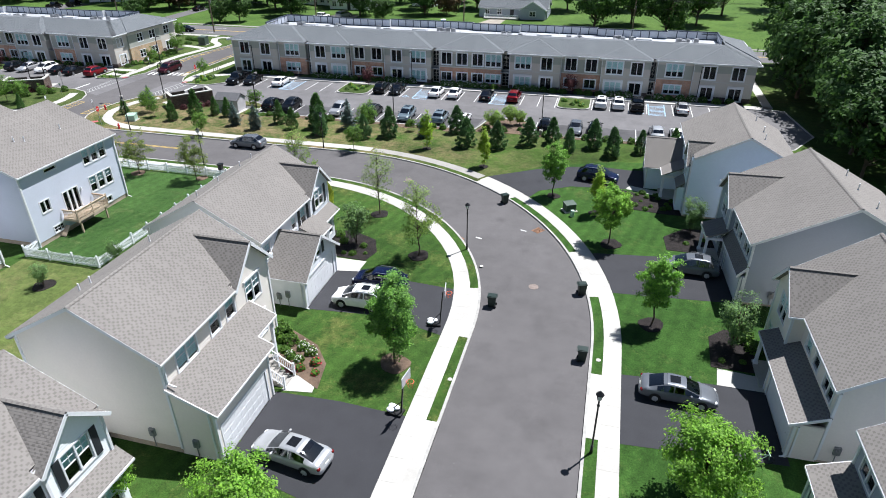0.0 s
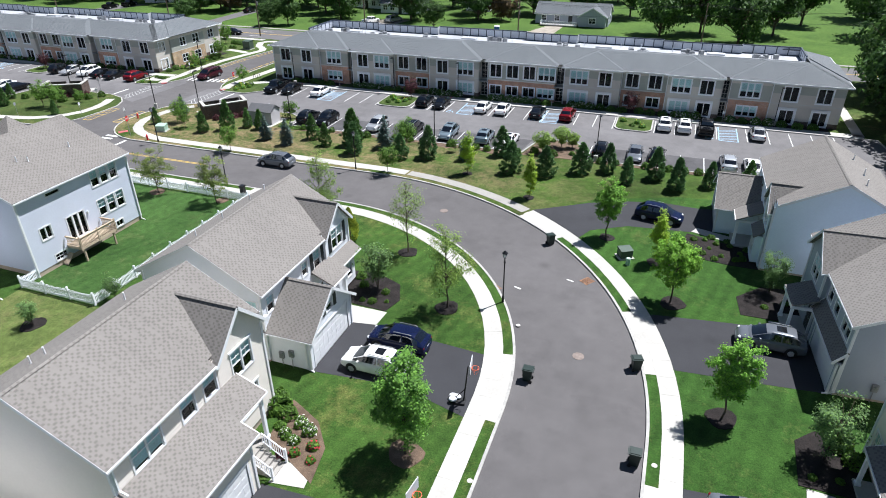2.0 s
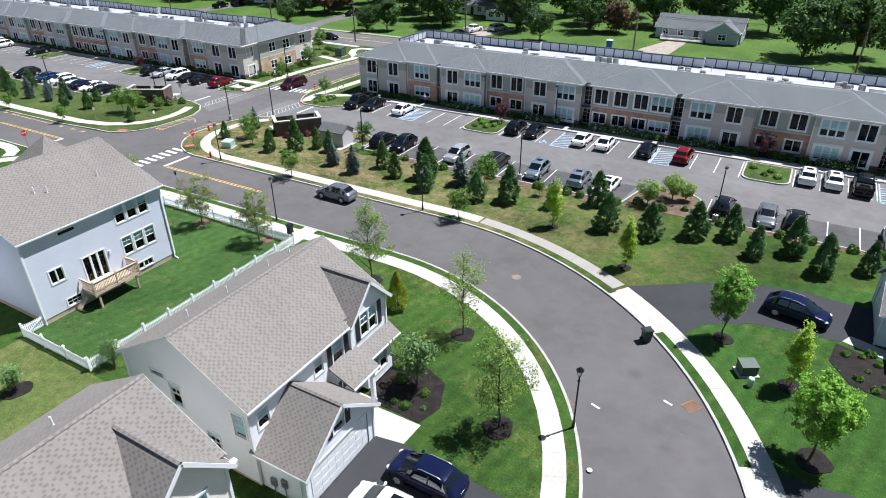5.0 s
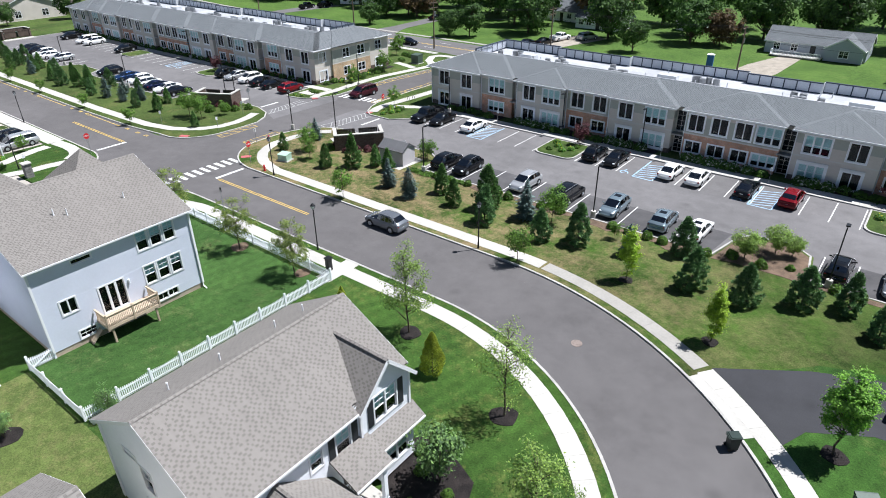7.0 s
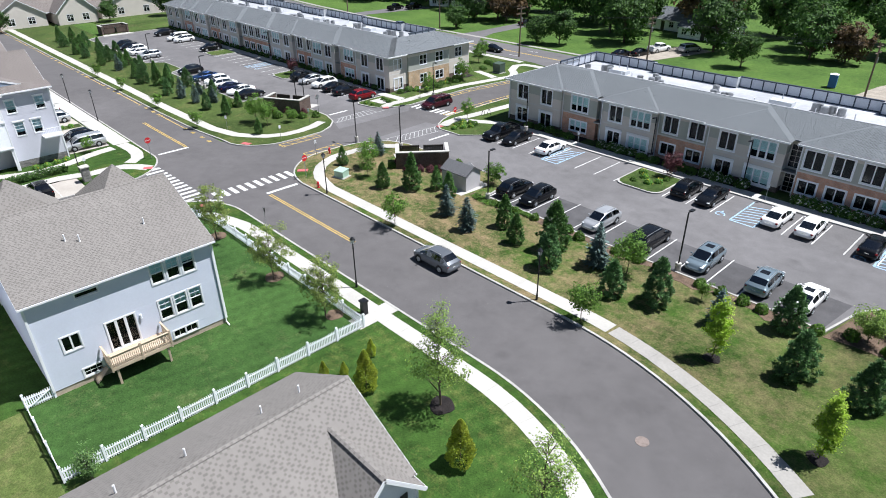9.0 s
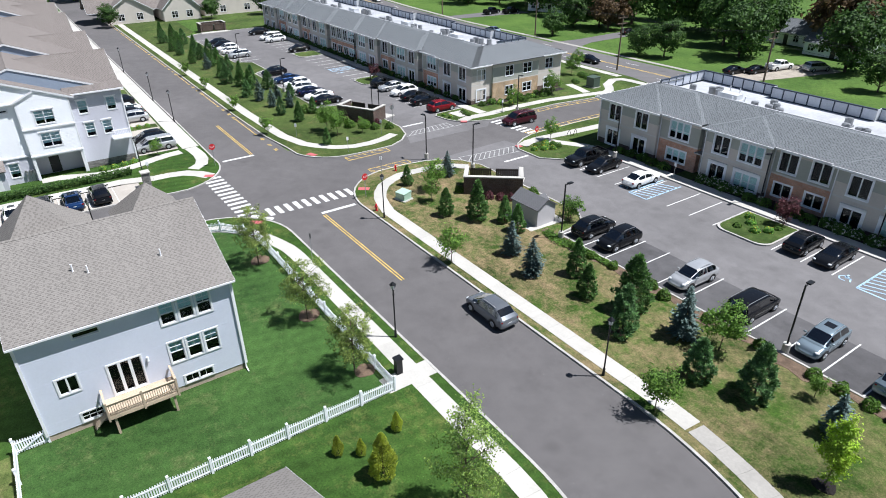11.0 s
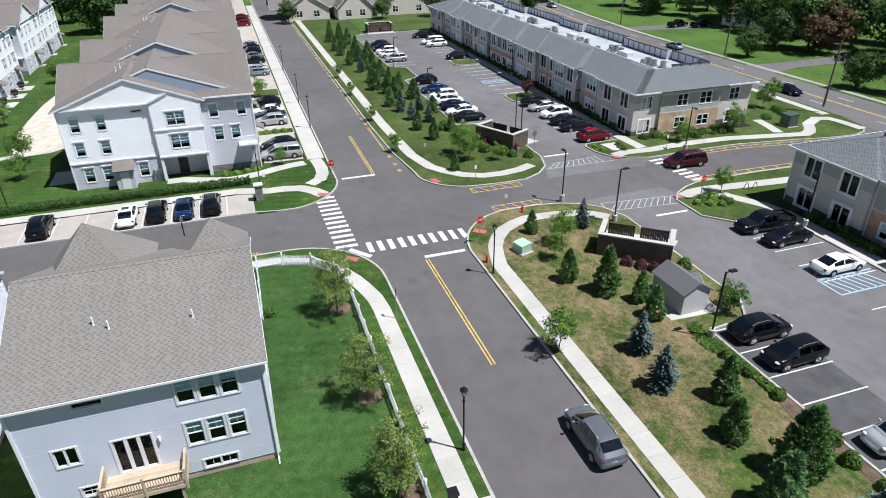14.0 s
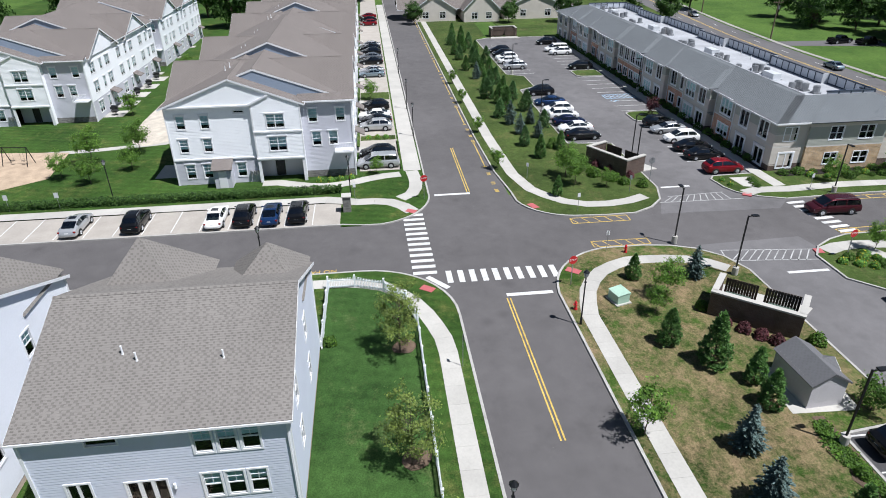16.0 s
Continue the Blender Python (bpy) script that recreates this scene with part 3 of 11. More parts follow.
slab(bm, OUTER[25:] + [(-54.8, 88.8), (-52.6, 87.4), (-52.2, 83.8), (-17.4, 83.8), (-16.4, 88.6), (-15.6, 89.8), (-11.6, 89.8), (-10.0, 88.7), (-9.4, 84.0), (22, 84.0), (24.5, 85.8), (28.3, 92), (60, 92), (60, 80), (14, 77.5), (2, 76.0), (-6.6, 72.4)], -0.02, Z_LAWN)
setting("ground_berm_east", bm, GRASS_DRY, "half-dry grass strip planted with young conifers", "lawn")
bm = bmesh.new()
slab(bm, OUTER[:26] + [(-6.6, 72.4), (2, 76.0), (14, 77.5), (60, 80), (60, -70)], -0.02, Z_LAWN)
setting("ground_lawn_outer", bm, GRASS_LUSH, "close-mown green front lawns along the outer kerb", "lawn")
bm = bmesh.new()
slab(bm, NW + [(-104.6, 88.6), (-105.4, 82.8), (-134.2, 82.8), (-136.2, 85.8), (-143.8, 85.8), (-145.8, 82.8), (-182.4, 82.8), (-188, 86), (-330, 90)], -0.02, Z_LAWN)
setting("ground_berm_west", bm, GRASS_STRIP, "grass strip planted with conifers beside the street", "lawn")
bm = bmesh.new()
slab(bm, [(-90.35, -60), (-90.35, 53.3), (-84.4, 53.3)] + SW[2:-1] + [(-110, 60.05), (-99.1, 60.05), (-99.1, 55.1), (-330, 55.1), (-330, -60)], -0.02, Z_LAWN)
setting("ground_lawn_town", bm, GRASS, "green common lawn round the town houses", "lawn")
bm = bmesh.new()
slab(bm, SIDE_E[::-1] + [(-72.5, 96.4), (-68.6, 96.4), (-66.4, 98.5), (-66.7, 101.6), (-64.1, 103.6), (-60.5, 103.8), (26.5, 103.8), (28.2, 92), (60, 92), (60, 137.4)], -0.02, Z_LAWN)
setting("ground_lawn_apartments", bm, GRASS_MID, "lawn round the apartment building", "lawn")
bm = bmesh.new()
slab(bm, SIDE_W[::-1] + LOT_W[12:18][::-1] + [(-92.1, 101.4), (-184, 101.4), (-184.2, 86), (-190, 92), (-300, 92), (-300, 153.5), (-230, 145.6), (-193, 141.2), (-172, 139.2), (-150, 138.0), (-89.5, 137.6)], -0.02, Z_LAWN)
setting("ground_lawn_far", bm, GRASS_MID, "lawn round the farther apartment building", "lawn")

# kerbs
for nm, line, side in (("inner", INNER, 1), ("outer", OUTER, -1), ("northwest", NW, 1), ("southwest", SW, 1)):
    bm = bmesh.new()
    ribbon(bm, line, -0.02 * side, 0.17 * side, -0.02, 0.125)
    setting("kerb_" + nm, bm, KERB, "pale concrete kerb with a real step to the street", "kerb")
bm = bmesh.new()
ribbon(bm, LOT_E[2:18], 0.02, -0.16, -0.02, 0.13)
ribbon(bm, LOT_E[18:23], 0.02, -0.16, -0.02, 0.13)
ribbon(bm, SIDE_E, 0.02, -0.16, -0.02, 0.13)
setting("kerb_lot_east", bm, KERB, "concrete kerb round the parking lot", "kerb")
bm = bmesh.new()
ribbon(bm, LOT_W[2:13], -0.02, 0.16, -0.02, 0.13)
ribbon(bm, LOT_W[12:19], -0.02, 0.16, -0.02, 0.13)
ribbon(bm, SIDE_W, -0.02, 0.16, -0.02, 0.13)
setting("kerb_lot_west", bm, KERB, "concrete kerb round the parking lot", "kerb")


def paved(name, line, width, label, mat=None, step=1.8, top=0.118):
    """A footpath of separate concrete slabs with open joints; line is its middle."""
    root = thing(name, label, "pavement", kind="structure")
    pts = resample(line, step)
    a, b = shifted(pts, width / 2), shifted(pts, -width / 2)
    for i in range(len(pts) - 1):
        g = 0.005 / step
        quad = [Vector((*p, 0)).to_2d() for p in (b[i], b[i + 1], a[i + 1], a[i])]
        q = [quad[0].lerp(quad[1], g), quad[1].lerp(quad[0], g), quad[2].lerp(quad[3], g), quad[3].lerp(quad[2], g)]
        bm = bmesh.new()
        slab(bm, [tuple(p) for p in q], 0.0, top)
        part("slab", bm, mat or CONCRETE, root)
    return root


W_IN, W_OUT = R_IN - 1.55, R_OUT + 1.55
paved("pavement_inner", [(CXI + W_IN, 12), (CXI + W_IN, 20)] + arc(CXI, CY, W_IN, 0, 90, 30) + [(-42, CY + W_IN), (-64.0, CY + W_IN), (-67.5, 60.6), (-70.4, 59.2), (-72.6, 57.0), (-73.4, 54.0), (-73.4, 36)], 1.36, "white concrete footpath following the inner kerb")
paved("pavement_outer", [(CX + W_OUT, 12), (CX + W_OUT, 20)] + arc(CX, CY, W_OUT, 0, 56, 22), 1.28, "white concrete footpath following the outer kerb")
paved("pavement_outer_old", arc(CX, CY, W_OUT, 56.6, 84, 14), 1.28, "weathered concrete footpath along the planted strip", CONCRETE_OLD)
paved("pavement_outer_west", arc(CX, CY, W_OUT, 84.4, 90, 3) + [(-45, 73.0), (-66.5, 73.0), (-70.3, 74.2), (-72.8, 76.4), (-73.9, 79.0), (-73.9, 82.0), (-73.2, 85.4), (-71.4, 87.2)], 1.36, "white concrete footpath along the planted strip to the lot entrance")
paved("pavement_northwest", [(-250, 72.8), (-110, 72.8), (-96, 73.2), (-90.5, 74.4), (-87.4, 76.8), (-86.0, 79.6), (-86.0, 83.0), (-87.4, 86.2)], 1.4, "white concrete footpath along the grass strip", step=2.4)
paved("pavement_bay_front", [(-91.15, -20), (-91.15, 51.6), (-90.7, 53.2), (-90.1, 54.6), (-90.1, 56.6), (-89.6, 58.6), (-88.4, 59.8), (-86.9, 60.7)], 1.6, "white concrete footpath at the head of the bays, bending to the crossing")
paved("pavement_street", [(-98.6, 61.5), (-250, 61.5)], 2.1, "broad white concrete footpath at the street's edge", step=3.0)
paved("pavement_corner", [(-90.4, 59.6), (-91.6, 61.0), (-93.2, 61.5), (-95.4, 61.7), (-98.5, 61.4)], 1.5, "white concrete footpath linking the crossing with the street walk")
paved("pavement_town_entry", [(-96.9, 44.0), (-96.9, 46.2), (-95.6, 48.6), (-95.0, 51.5), (-95.7, 54.1), (-97.2, 57.4), (-97.6, 60.0)], 1.6, "white concrete footpath to the town house entrance")
paved("pavement_lot_east", [(-66.5, 104.5), (25.0, 104.5)], 1.7, "white concrete footpath between bays and flower beds", step=3.0)
paved("pavement_lot_west", [(-184, 102.0), (-92.4, 102.0), (-88.0, 102.3)], 1.5, "white concrete footpath between bays and flower beds", step=3.0)
paved("pavement_north_west", [(-86.7, 97.4), (-87.4, 99.6), (-87.0, 102.2), (-87.5, 108.8), (-87.3, 115.0), (-86.0, 121.9), (-85.0, 126.8), (-86.6, 128.6), (-88.6, 130.2), (-90.2, 133.4), (-89.4, 135.2), (-86.6, 135.4), (-84.2, 135.4)], 1.5, "white concrete footpath beside the side street")
paved("pavement_north_branch", [(-86.9, 123.4), (-89.6, 124.2), (-92.6, 124.8)], 1.4, "white concrete footpath from the street to the building")
paved("pavement_county_near", [(-150, 136.9), (-110, 136.7), (-102.0, 136.5), (-91.3, 136.3)], 1.4, "white concrete footpath along the county road", step=4.5)
paved("pavement_county_far", [(-235, 158.6), (-193, 153.2), (-160, 150.4), (-125, 150.2), (-60, 150.0), (40, 150.0)], 1.1, "narrow concrete footpath beyond the county road", CONCRETE_OLD, 9.0, 0.03)
paved("pavement_north_east", [(-73.2, 97.5), (-74.0, 99.6), (-74.0, 101.6), (-73.6, 105.0), (-73.2, 109.4), (-72.6, 118.0), (-72.0, 136.0)], 1.5, "white concrete footpath beside the side street")
paved("pavement_lot_link", [(-73.2, 101.4), (-71.0, 102.4), (-68.6, 104.0), (-66.6, 104.5)], 1.4, "white concrete footpath from the side street to the bays")
paved("pavement_east_end", [(24.5, 104.5), (24.6, 130.0)], 1.4, "concrete footpath past the building's end")
paved("pavement_lawn_town", [(-113.0, -10.0), (-111.0, 12.0), (-111.8, 20.0), (-113.6, 29.0), (-117.5, 32.0)], 1.3, "narrow concrete path across the common lawn")

# driveway aprons and driveways
bm = bmesh.new()
slab(bm, [(CXI + R_IN - 1.15, 15), (CXI + R_IN + 0.02, 15), (CXI + R_IN + 0.02, 27.9), (CXI + R_IN - 1.15, 27.9)], 0, 0.114)
slab(bm, arc(CXI, CY, R_IN + 0.02, -3.0, 13.0, 5) + arc(CXI, CY, R_IN - 1.15, 13.0, -3.0, 5), 0, 0.114)
slab(bm, arc(CX, CY, R_OUT - 0.02, 11.3, 24.0, 5) + arc(CX, CY, R_OUT + 0.95, 24.0, 11.3, 5), 0, 0.114)
slab(bm, arc(CX, CY, R_OUT - 0.02, 45.8, 55.8, 5) + arc(CX, CY, R_OUT + 0.95, 55.8, 45.8, 5), 0, 0.114)
slab(bm, [(CX + R_OUT - 0.02, 28.9), (CX + R_OUT + 0.95, 28.9), (CX + R_OUT + 0.95, 35.0), (CX + R_OUT - 0.02, 35.0)], 0, 0.114)
slab(bm, [(-43.5, 59.2), (-41.9, 59.2), (-41.9, 63.0), (-43.5, 63.0)], 0, 0.114)
setting("pavement_aprons", bm, CONCRETE, "white concrete driveway aprons at the kerb", "pavement")
def driveway(k, poly):
    bm = bmesh.new()
    slab(bm, poly, 0, 0.108)
    setting("pavement_driveway_%d" % k, bm, DRIVE, "fresh black asphalt driveway up to a garage", "driveway")


driveway(1, [(-19.0, 21.6), (-9.85, 19.6), (-9.85, 27.9), (-14.5, 28.1), (-19.0, 27.9)])
driveway(2, [(-21.3, 37.3), (-14.8, 37.9), (-9.9, 36.6), (-9.9, 38.1)] + arc(CXI, CY, W_IN - 0.69, 1, 12.5, 4) + [(-17.7, 43.5), (-21.4, 44.0)])
driveway(3, [(3.25, 28.9), (12.9, 29.6), (12.8, 35.9), (9.0, 35.9), (3.25, 35.4)])
driveway(4, arc(CX, CY, W_OUT + 0.65, 12.4, 23.2, 4) + [(6.9, 53.0), (12.0, 53.2), (12.1, 46.6), (8, 46.2)])
driveway(5, arc(CX, CY, W_OUT + 0.66, 44.5, 56.2, 5) + [(-11.6, 68.2), (-6.9, 71.4), (-3.4, 73.0), (0.6, 73.9), (4.1, 73.6), (7.5, 74.2), (5.4, 68.6), (3.4, 67.8), (-2.6, 67.1), (-6.0, 65.0)])
bm = bmesh.new()
slab(bm, [(-18.7, 28.1), (-16.6, 28.4), (-16.8, 29.8), (-18.7, 29.7)], 0, 0.125)
slab(bm, [(-22.6, 45.5), (-19.2, 45.5), (-19.3, 43.7), (-21.2, 43.4), (-22.6, 44.0)], 0, 0.125)
slab(bm, [(9.6, 35.9), (12.9, 35.9), (12.9, 37.4), (9.8, 37.7)], 0, 0.125)
slab(bm, [(9.2, 53.0), (12.5, 53.2), (12.5, 54.4), (9.2, 54.2)], 0, 0.125)
slab(bm, [(3.4, 67.9), (8.8, 66.0), (9.2, 67.2), (3.9, 68.9)], 0, 0.125)
slab(bm, [(-91.0, 97.9), (-91.0, 100.6), (-88.0, 99.4), (-88.4, 98.2)], 0, 0.13)
slab(bm, [(-104.6, 31.0), (-100.2, 31.0), (-100.2, 33.9), (-104.6, 33.9)], 0, 0.125)
slab(bm, [(-58.4, 82.2), (-54.0, 82.0), (-53.8, 86.4), (-58.2, 86.8)], 0, 0.115)
setting("pavement_doorsteps", bm, CONCRETE, "white concrete slabs before the doors", "pavement")

# painted lines, a few millimetres thick
def stripe(bm, p, q, w, z=0.008, mi=0):
    p, q = Vector((*p, 0)), Vector((*q, 0))
    d = (q - p).normalized()
    s = Vector((-d.y, d.x, 0)) * w / 2
    slab(bm, [tuple((p + s).xy), tuple((p - s).xy), tuple((q - s).xy), tuple((q + s).xy)], 0.0, z, mi)


root = thing("road_marking_crossing", "white zebra bars across the street", "road marking", kind="structure")
def bar(p, q, w, mat=None, z=0.008, nm="bar", parent=None):
    bm = bmesh.new()
    stripe(bm, p, q, w, z)
    return part(nm, bm, mat or LINE_W, parent or root)
for i in range(10):
    y = 62.9 + i * 1.02
    bar((-74.4 + 0.02 * i, y), (-72.4 + 0.02 * i, y), 0.5)
for i in range(12):
    x = -86.2 + i * 1.08
    bar((x, 59.6 + 0.02 * i), (x, 61.7 + 0.02 * i), 0.5)
bar((-73.6, 61.0), (-71.6, 62.6), 0.5)
for i in range(8):
    bar((-83.7 + i * 0.98, 100.5 + 0.13 * i), (-83.85 + i * 0.98, 102.5 + 0.13 * i), 0.48)
bar((-69.9, 67.2), (-69.9, 71.1), 0.45)
bar((-91.0, 63.4), (-91.0, 67.4), 0.45)
bar((-70.2, 92.0), (-70.2, 95.8), 0.35)
bar((-89.6, 89.0), (-89.6, 92.4), 0.35)
for k in range(10):
    bar((-85.62, 87.6 + 0.84 * k), (-87.15 - 0.03 * k, 89.4 + 0.62 * k), 0.10, LINE_FADED)
    bar((-72.75 + 0.075 * k, 88.3 + 0.74 * k), (-74.55 + 0.075 * k, 90.2 + 0.69 * k), 0.10, LINE_FADED)
for p, q in (((-85.65, 87.2), (-85.5, 96.6)), ((-87.05, 88.7), (-87.45, 95.2)), ((-74.76, 88.2), (-73.83, 97.0)), ((-72.83, 87.9), (-72.03, 96.1)), ((-74.7, 88.3), (-72.8, 87.95))):
    bar(p, q, 0.11, LINE_FADED)
root = thing("road_marking_centre", "double yellow centre lines", "road marking", kind="structure")
for x0, x1 in ((-69.4, -53.7), (-106.2, -91.4)):
    for y in (67.14, 67.40):
        bar((x0, y), (x1, y), 0.11, LINE_Y, nm="line")
root = thing("road_marking_no_parking", "worn yellow no-parking boxes along the kerb", "road marking", kind="structure")
def hatch(x0, x1, y0, y1, n, along="x"):
    for p, q in (((x0, y0), (x1, y0)), ((x0, y1), (x1, y1)), ((x0, y0), (x0, y1)), ((x1, y0), (x1, y1))):
        bar(p, q, 0.09, LINE_Y, nm="line")
    for i in range(n):
        f0, f1 = i / n, (i + 0.5) / n
        if along == "x":
            bar((x0 + (x1 - x0) * f0, y0), (x0 + (x1 - x0) * f1, y1), 0.09, LINE_Y, nm="line")
        else:
            bar((x0, y0 + (y1 - y0) * f0), (x1, y0 + (y1 - y0) * f1), 0.09, LINE_Y, nm="line")
hatch(-83.2, -82.0, 76.5, 82.5, 5, "y")
hatch(-78.0, -76.9, 77.0, 82.5, 5, "y")
for line, d in ((resample(SIDE_W[1:7], 2.0), -1), (resample(SIDE_E[2:7], 2.0), 1)):
    # kerb line with short rungs
    for p, q in zip(line, line[1:]):
        for off in (0.35, 1.2):
            bar(shifted([p, q], d * off)[0], shifted([p, q], d * off)[1], 0.10, LINE_Y, nm="line")
        bar(shifted([p, q], d * 0.35)[0], shifted([p, q], d * 1.2)[0], 0.14, LINE_Y, nm="line")
for k in range(7):
    # a kerb line with end ticks, then three worn blocks of unreadable letters
    x = -98.9 - k * 17.3
    bar((x, 70.5), (x - 8.9, 70.5), 0.12, LINE_Y, nm="line")
    for xx in (x, x - 8.9):
        bar((xx, 70.25), (xx, 70.75), 0.2, LINE_Y, nm="line")
    for xx in (x + 2.5, x + 5.4, x + 7.6):
        for i in range(3):
            bar((xx - 0.35 + 0.3 * i, 70.3), (xx - 0.35 + 0.3 * i, 70.75), 0.16, LINE_Y, nm="letter_bar")
root = thing("road_marking_county", "yellow and white lines on the county road", "road marking", kind="structure")
for off in (-0.18, 0.18):
    pts = shifted(COUNTY_LINE, off)
    for p, q in zip(pts, pts[1:]):
        bar(p, q, 0.15, LINE_Y, nm="line")
for off in (2.7, -2.7):
    pts = resample(shifted(COUNTY_LINE[1:9], off), 12.0)
    for p, q in zip(pts, pts[1:]):
        f = 3.0 / max(1e-6, math.dist(p, q))
        if p[0] > -235 and p[0] < 0:
            bar(p, (p[0] + (q[0] - p[0]) * f, p[1] + (q[1] - p[1]) * f), 0.14, nm="line")
root = thing("road_marking_bays", "white parking bay lines", "road marking", kind="structure")
for i in range(12):
    x = -51.9 + 2.77 * i
    bar((x, 84.2), (x, 89.6), 0.11, z=0.012, nm="line")
for i in range(11):
    x = -9.2 + 2.77 * i
    bar((x, 84.4), (x, 89.6), 0.11, z=0.012, nm="line")
for x0, n in ((-65.6, 5), (-50.2, 3), (-38.6, 3), (-26.0, 4), (-13.1, 3), (-1.9, 4), (10.2, 5)):
    for i in range(n):
        bar((x0 + 2.74 * i, 97.6), (x0 + 2.74 * i, 103.2), 0.11, z=0.012, nm="line")
for i in range(11):
    bar((-105.6 - 2.8 * i, 83.2), (-105.6 - 2.8 * i, 88.6), 0.11, z=0.012, nm="line")
    bar((-146.4 - 2.8 * i, 83.2), (-146.4 - 2.8 * i, 88.6), 0.11, z=0.012, nm="line")
for i in range(26):
    if i not in (7, 8):
        bar((-94.2 - 2.8 * i, 95.6), (-94.2 - 2.8 * i, 100.9), 0.11, z=0.012, nm="line")
for i in range(20):
    bar((-90.8, 50.4 - 2.77 * i), (-85.3, 50.4 - 2.77 * i), 0.10, z=0.02, nm="line")
root = thing("road_marking_accessible", "pale blue hatched access aisles", "road marking", kind="structure")
for x0, side in ((-55.0, -1), (-30.9, -1), (-18.0, -1), (6.6, -1), (-129.0, 1), (-118.0, 1)):
    ya, yb = (97.2, 103.1) if x0 > -80 else (95.8, 100.8)
    for p, q in (((x0, ya), (x0, yb)), ((x0 + 2.4, ya), (x0 + 2.4, yb)), ((x0, ya), (x0 + 2.4, ya))):
        bar(p, q, 0.16, LINE_B, 0.015, "line")
    for k in range(7):
        bar((x0, ya + 0.2 + k * 0.70), (x0 + 2.4, ya + 1.1 + k * 0.70), 0.15, LINE_B, 0.015, "line")
    # wheelchair mark in the bay beside it: a wheel, a seat and a back
    cx, cy = (x0 - 1.35, ya + 0.75) if side < 0 else (x0 + 3.75, ya + 0.75)
    ring = [(cx + 0.42 * math.cos(a), cy + 0.42 * math.sin(a)) for a in (2 * math.pi * i / 12 for i in range(1, 11))]
    for p, q in zip(ring, ring[1:]):
        bar(p, q, 0.12, LINE_B, 0.015, "symbol")
    for p, q in (((cx, cy + 0.15), (cx, cy + 0.85)), ((cx, cy + 0.2), (cx + 0.42, cy + 0.2)), ((cx + 0.42, cy + 0.2), (cx + 0.6, cy - 0.3))):
        bar(p, q, 0.14, LINE_B, 0.015, "symbol")
root = thing("tactile_ramps", "red tactile kerb ramps at the crossings", "kerb ramp", kind="structure")
for p, q in (((-87.1, 73.25), (-85.9, 73.75)), ((-87.3, 60.1), (-86.7, 61.0)), ((-71.9, 60.35), (-71.2, 61.3)), ((-73.2, 73.2), (-72.4, 74.2)), ((-86.5, 97.0), (-86.0, 97.8)), ((-73.7, 97.0), (-72.9, 96.9))):
    bar(p, q, 0.75, RAMP_RED, 0.128, "tactile_pad")
# lettering on the street behind the corner house
for word, at in (("NO", (-75.9, 52.6)), ("PARKING", (-75.9, 50.2)), ("FIRE", (-75.9, 29.4)), ("LANE", (-75.9, 26.8))):
    cu = bpy.data.curves.new("letters", "FONT")
    cu.body, cu.size, cu.extrude, cu.align_x = word, 0.75, 0.003, "CENTER"
    cu.materials.append(LINE_Y)
    ob = new("street_lettering", cu)
    ob.matrix_basis = pose(at[0], at[1], 0.008, 0, 0, -90)
    tagged(ob, "yellow painted words " + word.lower() + " on the asphalt", "road marking", kind="structure")

# beds
bm = bmesh.new()
def bed(poly, z=0.135):
    slab(bm, poly, 0.05, z)
def round_bed(x, y, r, z=0.14, n=14):
    slab(bm, [(x + r * (1 + 0.12 * math.sin(3 * a + x)) * math.cos(a), y + r * (1 + 0.12 * math.cos(2 * a + y)) * math.sin(a)) for a in (2 * math.pi * i / n for i in range(n))], 0.05, z)
bed([(-23.6, 45.8), (-19.4, 45.6), (-18.9, 47.4), (-19.8, 49.6), (-22.6, 50.8), (-24.6, 50.4)])
bed([(9.4, 37.8), (12.7, 37.8), (12.9, 42.4), (10.8, 42.6), (9.6, 41.4)])
bed([(7.2, 54.4), (9.2, 54.4), (12.4, 54.6), (12.2, 59.6), (9.0, 59.2), (7.0, 57.0)])
bed([(3.0, 67.4), (8.8, 65.6), (9.0, 62.2), (6.8, 62.2), (4.0, 62.6), (2.6, 65.0)])
for x, y, r in ((-21.3, 55.0, 0.9), (-14.9, 47.7, 0.95), (-4.3, 64.0, 0.75), (0.4, 60.6, 0.75), (2.1, 54.3, 1.0), (5.5, 41.9, 0.95), (-31.7, 58.0, 0.85), (-44.5, 34.9, 0.9), (-21.9, 74.9, 0.6), (-13.46, 70.55, 0.6)):
    round_bed(x, y, r)
setting("mulch_dark", bm, MULCH, "beds of dark shredded mulch round trees and shrubs", "mulch bed", kind="stuff")
bm = bmesh.new()
bed([(-20.9, 34.4), (-18.4, 33.2), (-16.9, 31.4), (-16.4, 28.8), (-18.6, 29.9), (-20.6, 30.6)])
for x, y, r in ((-12.2, 32.6, 1.1), (-63.9, 58.4, 0.85), (-53.3, 58.5, 0.85), (-44.9, 58.9, 0.7), (-47.8, 76.4, 0.6), (-51.6, 77.2, 0.5), (-38.0, 76.4, 0.6)):
    round_bed(x, y, r)
edge = [(-53.6 + 1.2 * k, 82.75 + 0.42 * math.sin(k * 1.1) + 0.25 * math.sin(k * 2.7 + 1)) for k in range(30)]
bed(edge + [(-18.2, 83.75), (-53.6, 83.75)], 0.125)
bed([(-17.4, 83.0), (-15.4, 83.4), (-11.2, 83.4), (-9.6, 83.0), (-10.3, 88.4), (-11.8, 89.6), (-15.6, 89.6), (-16.3, 88.4)], 0.128)
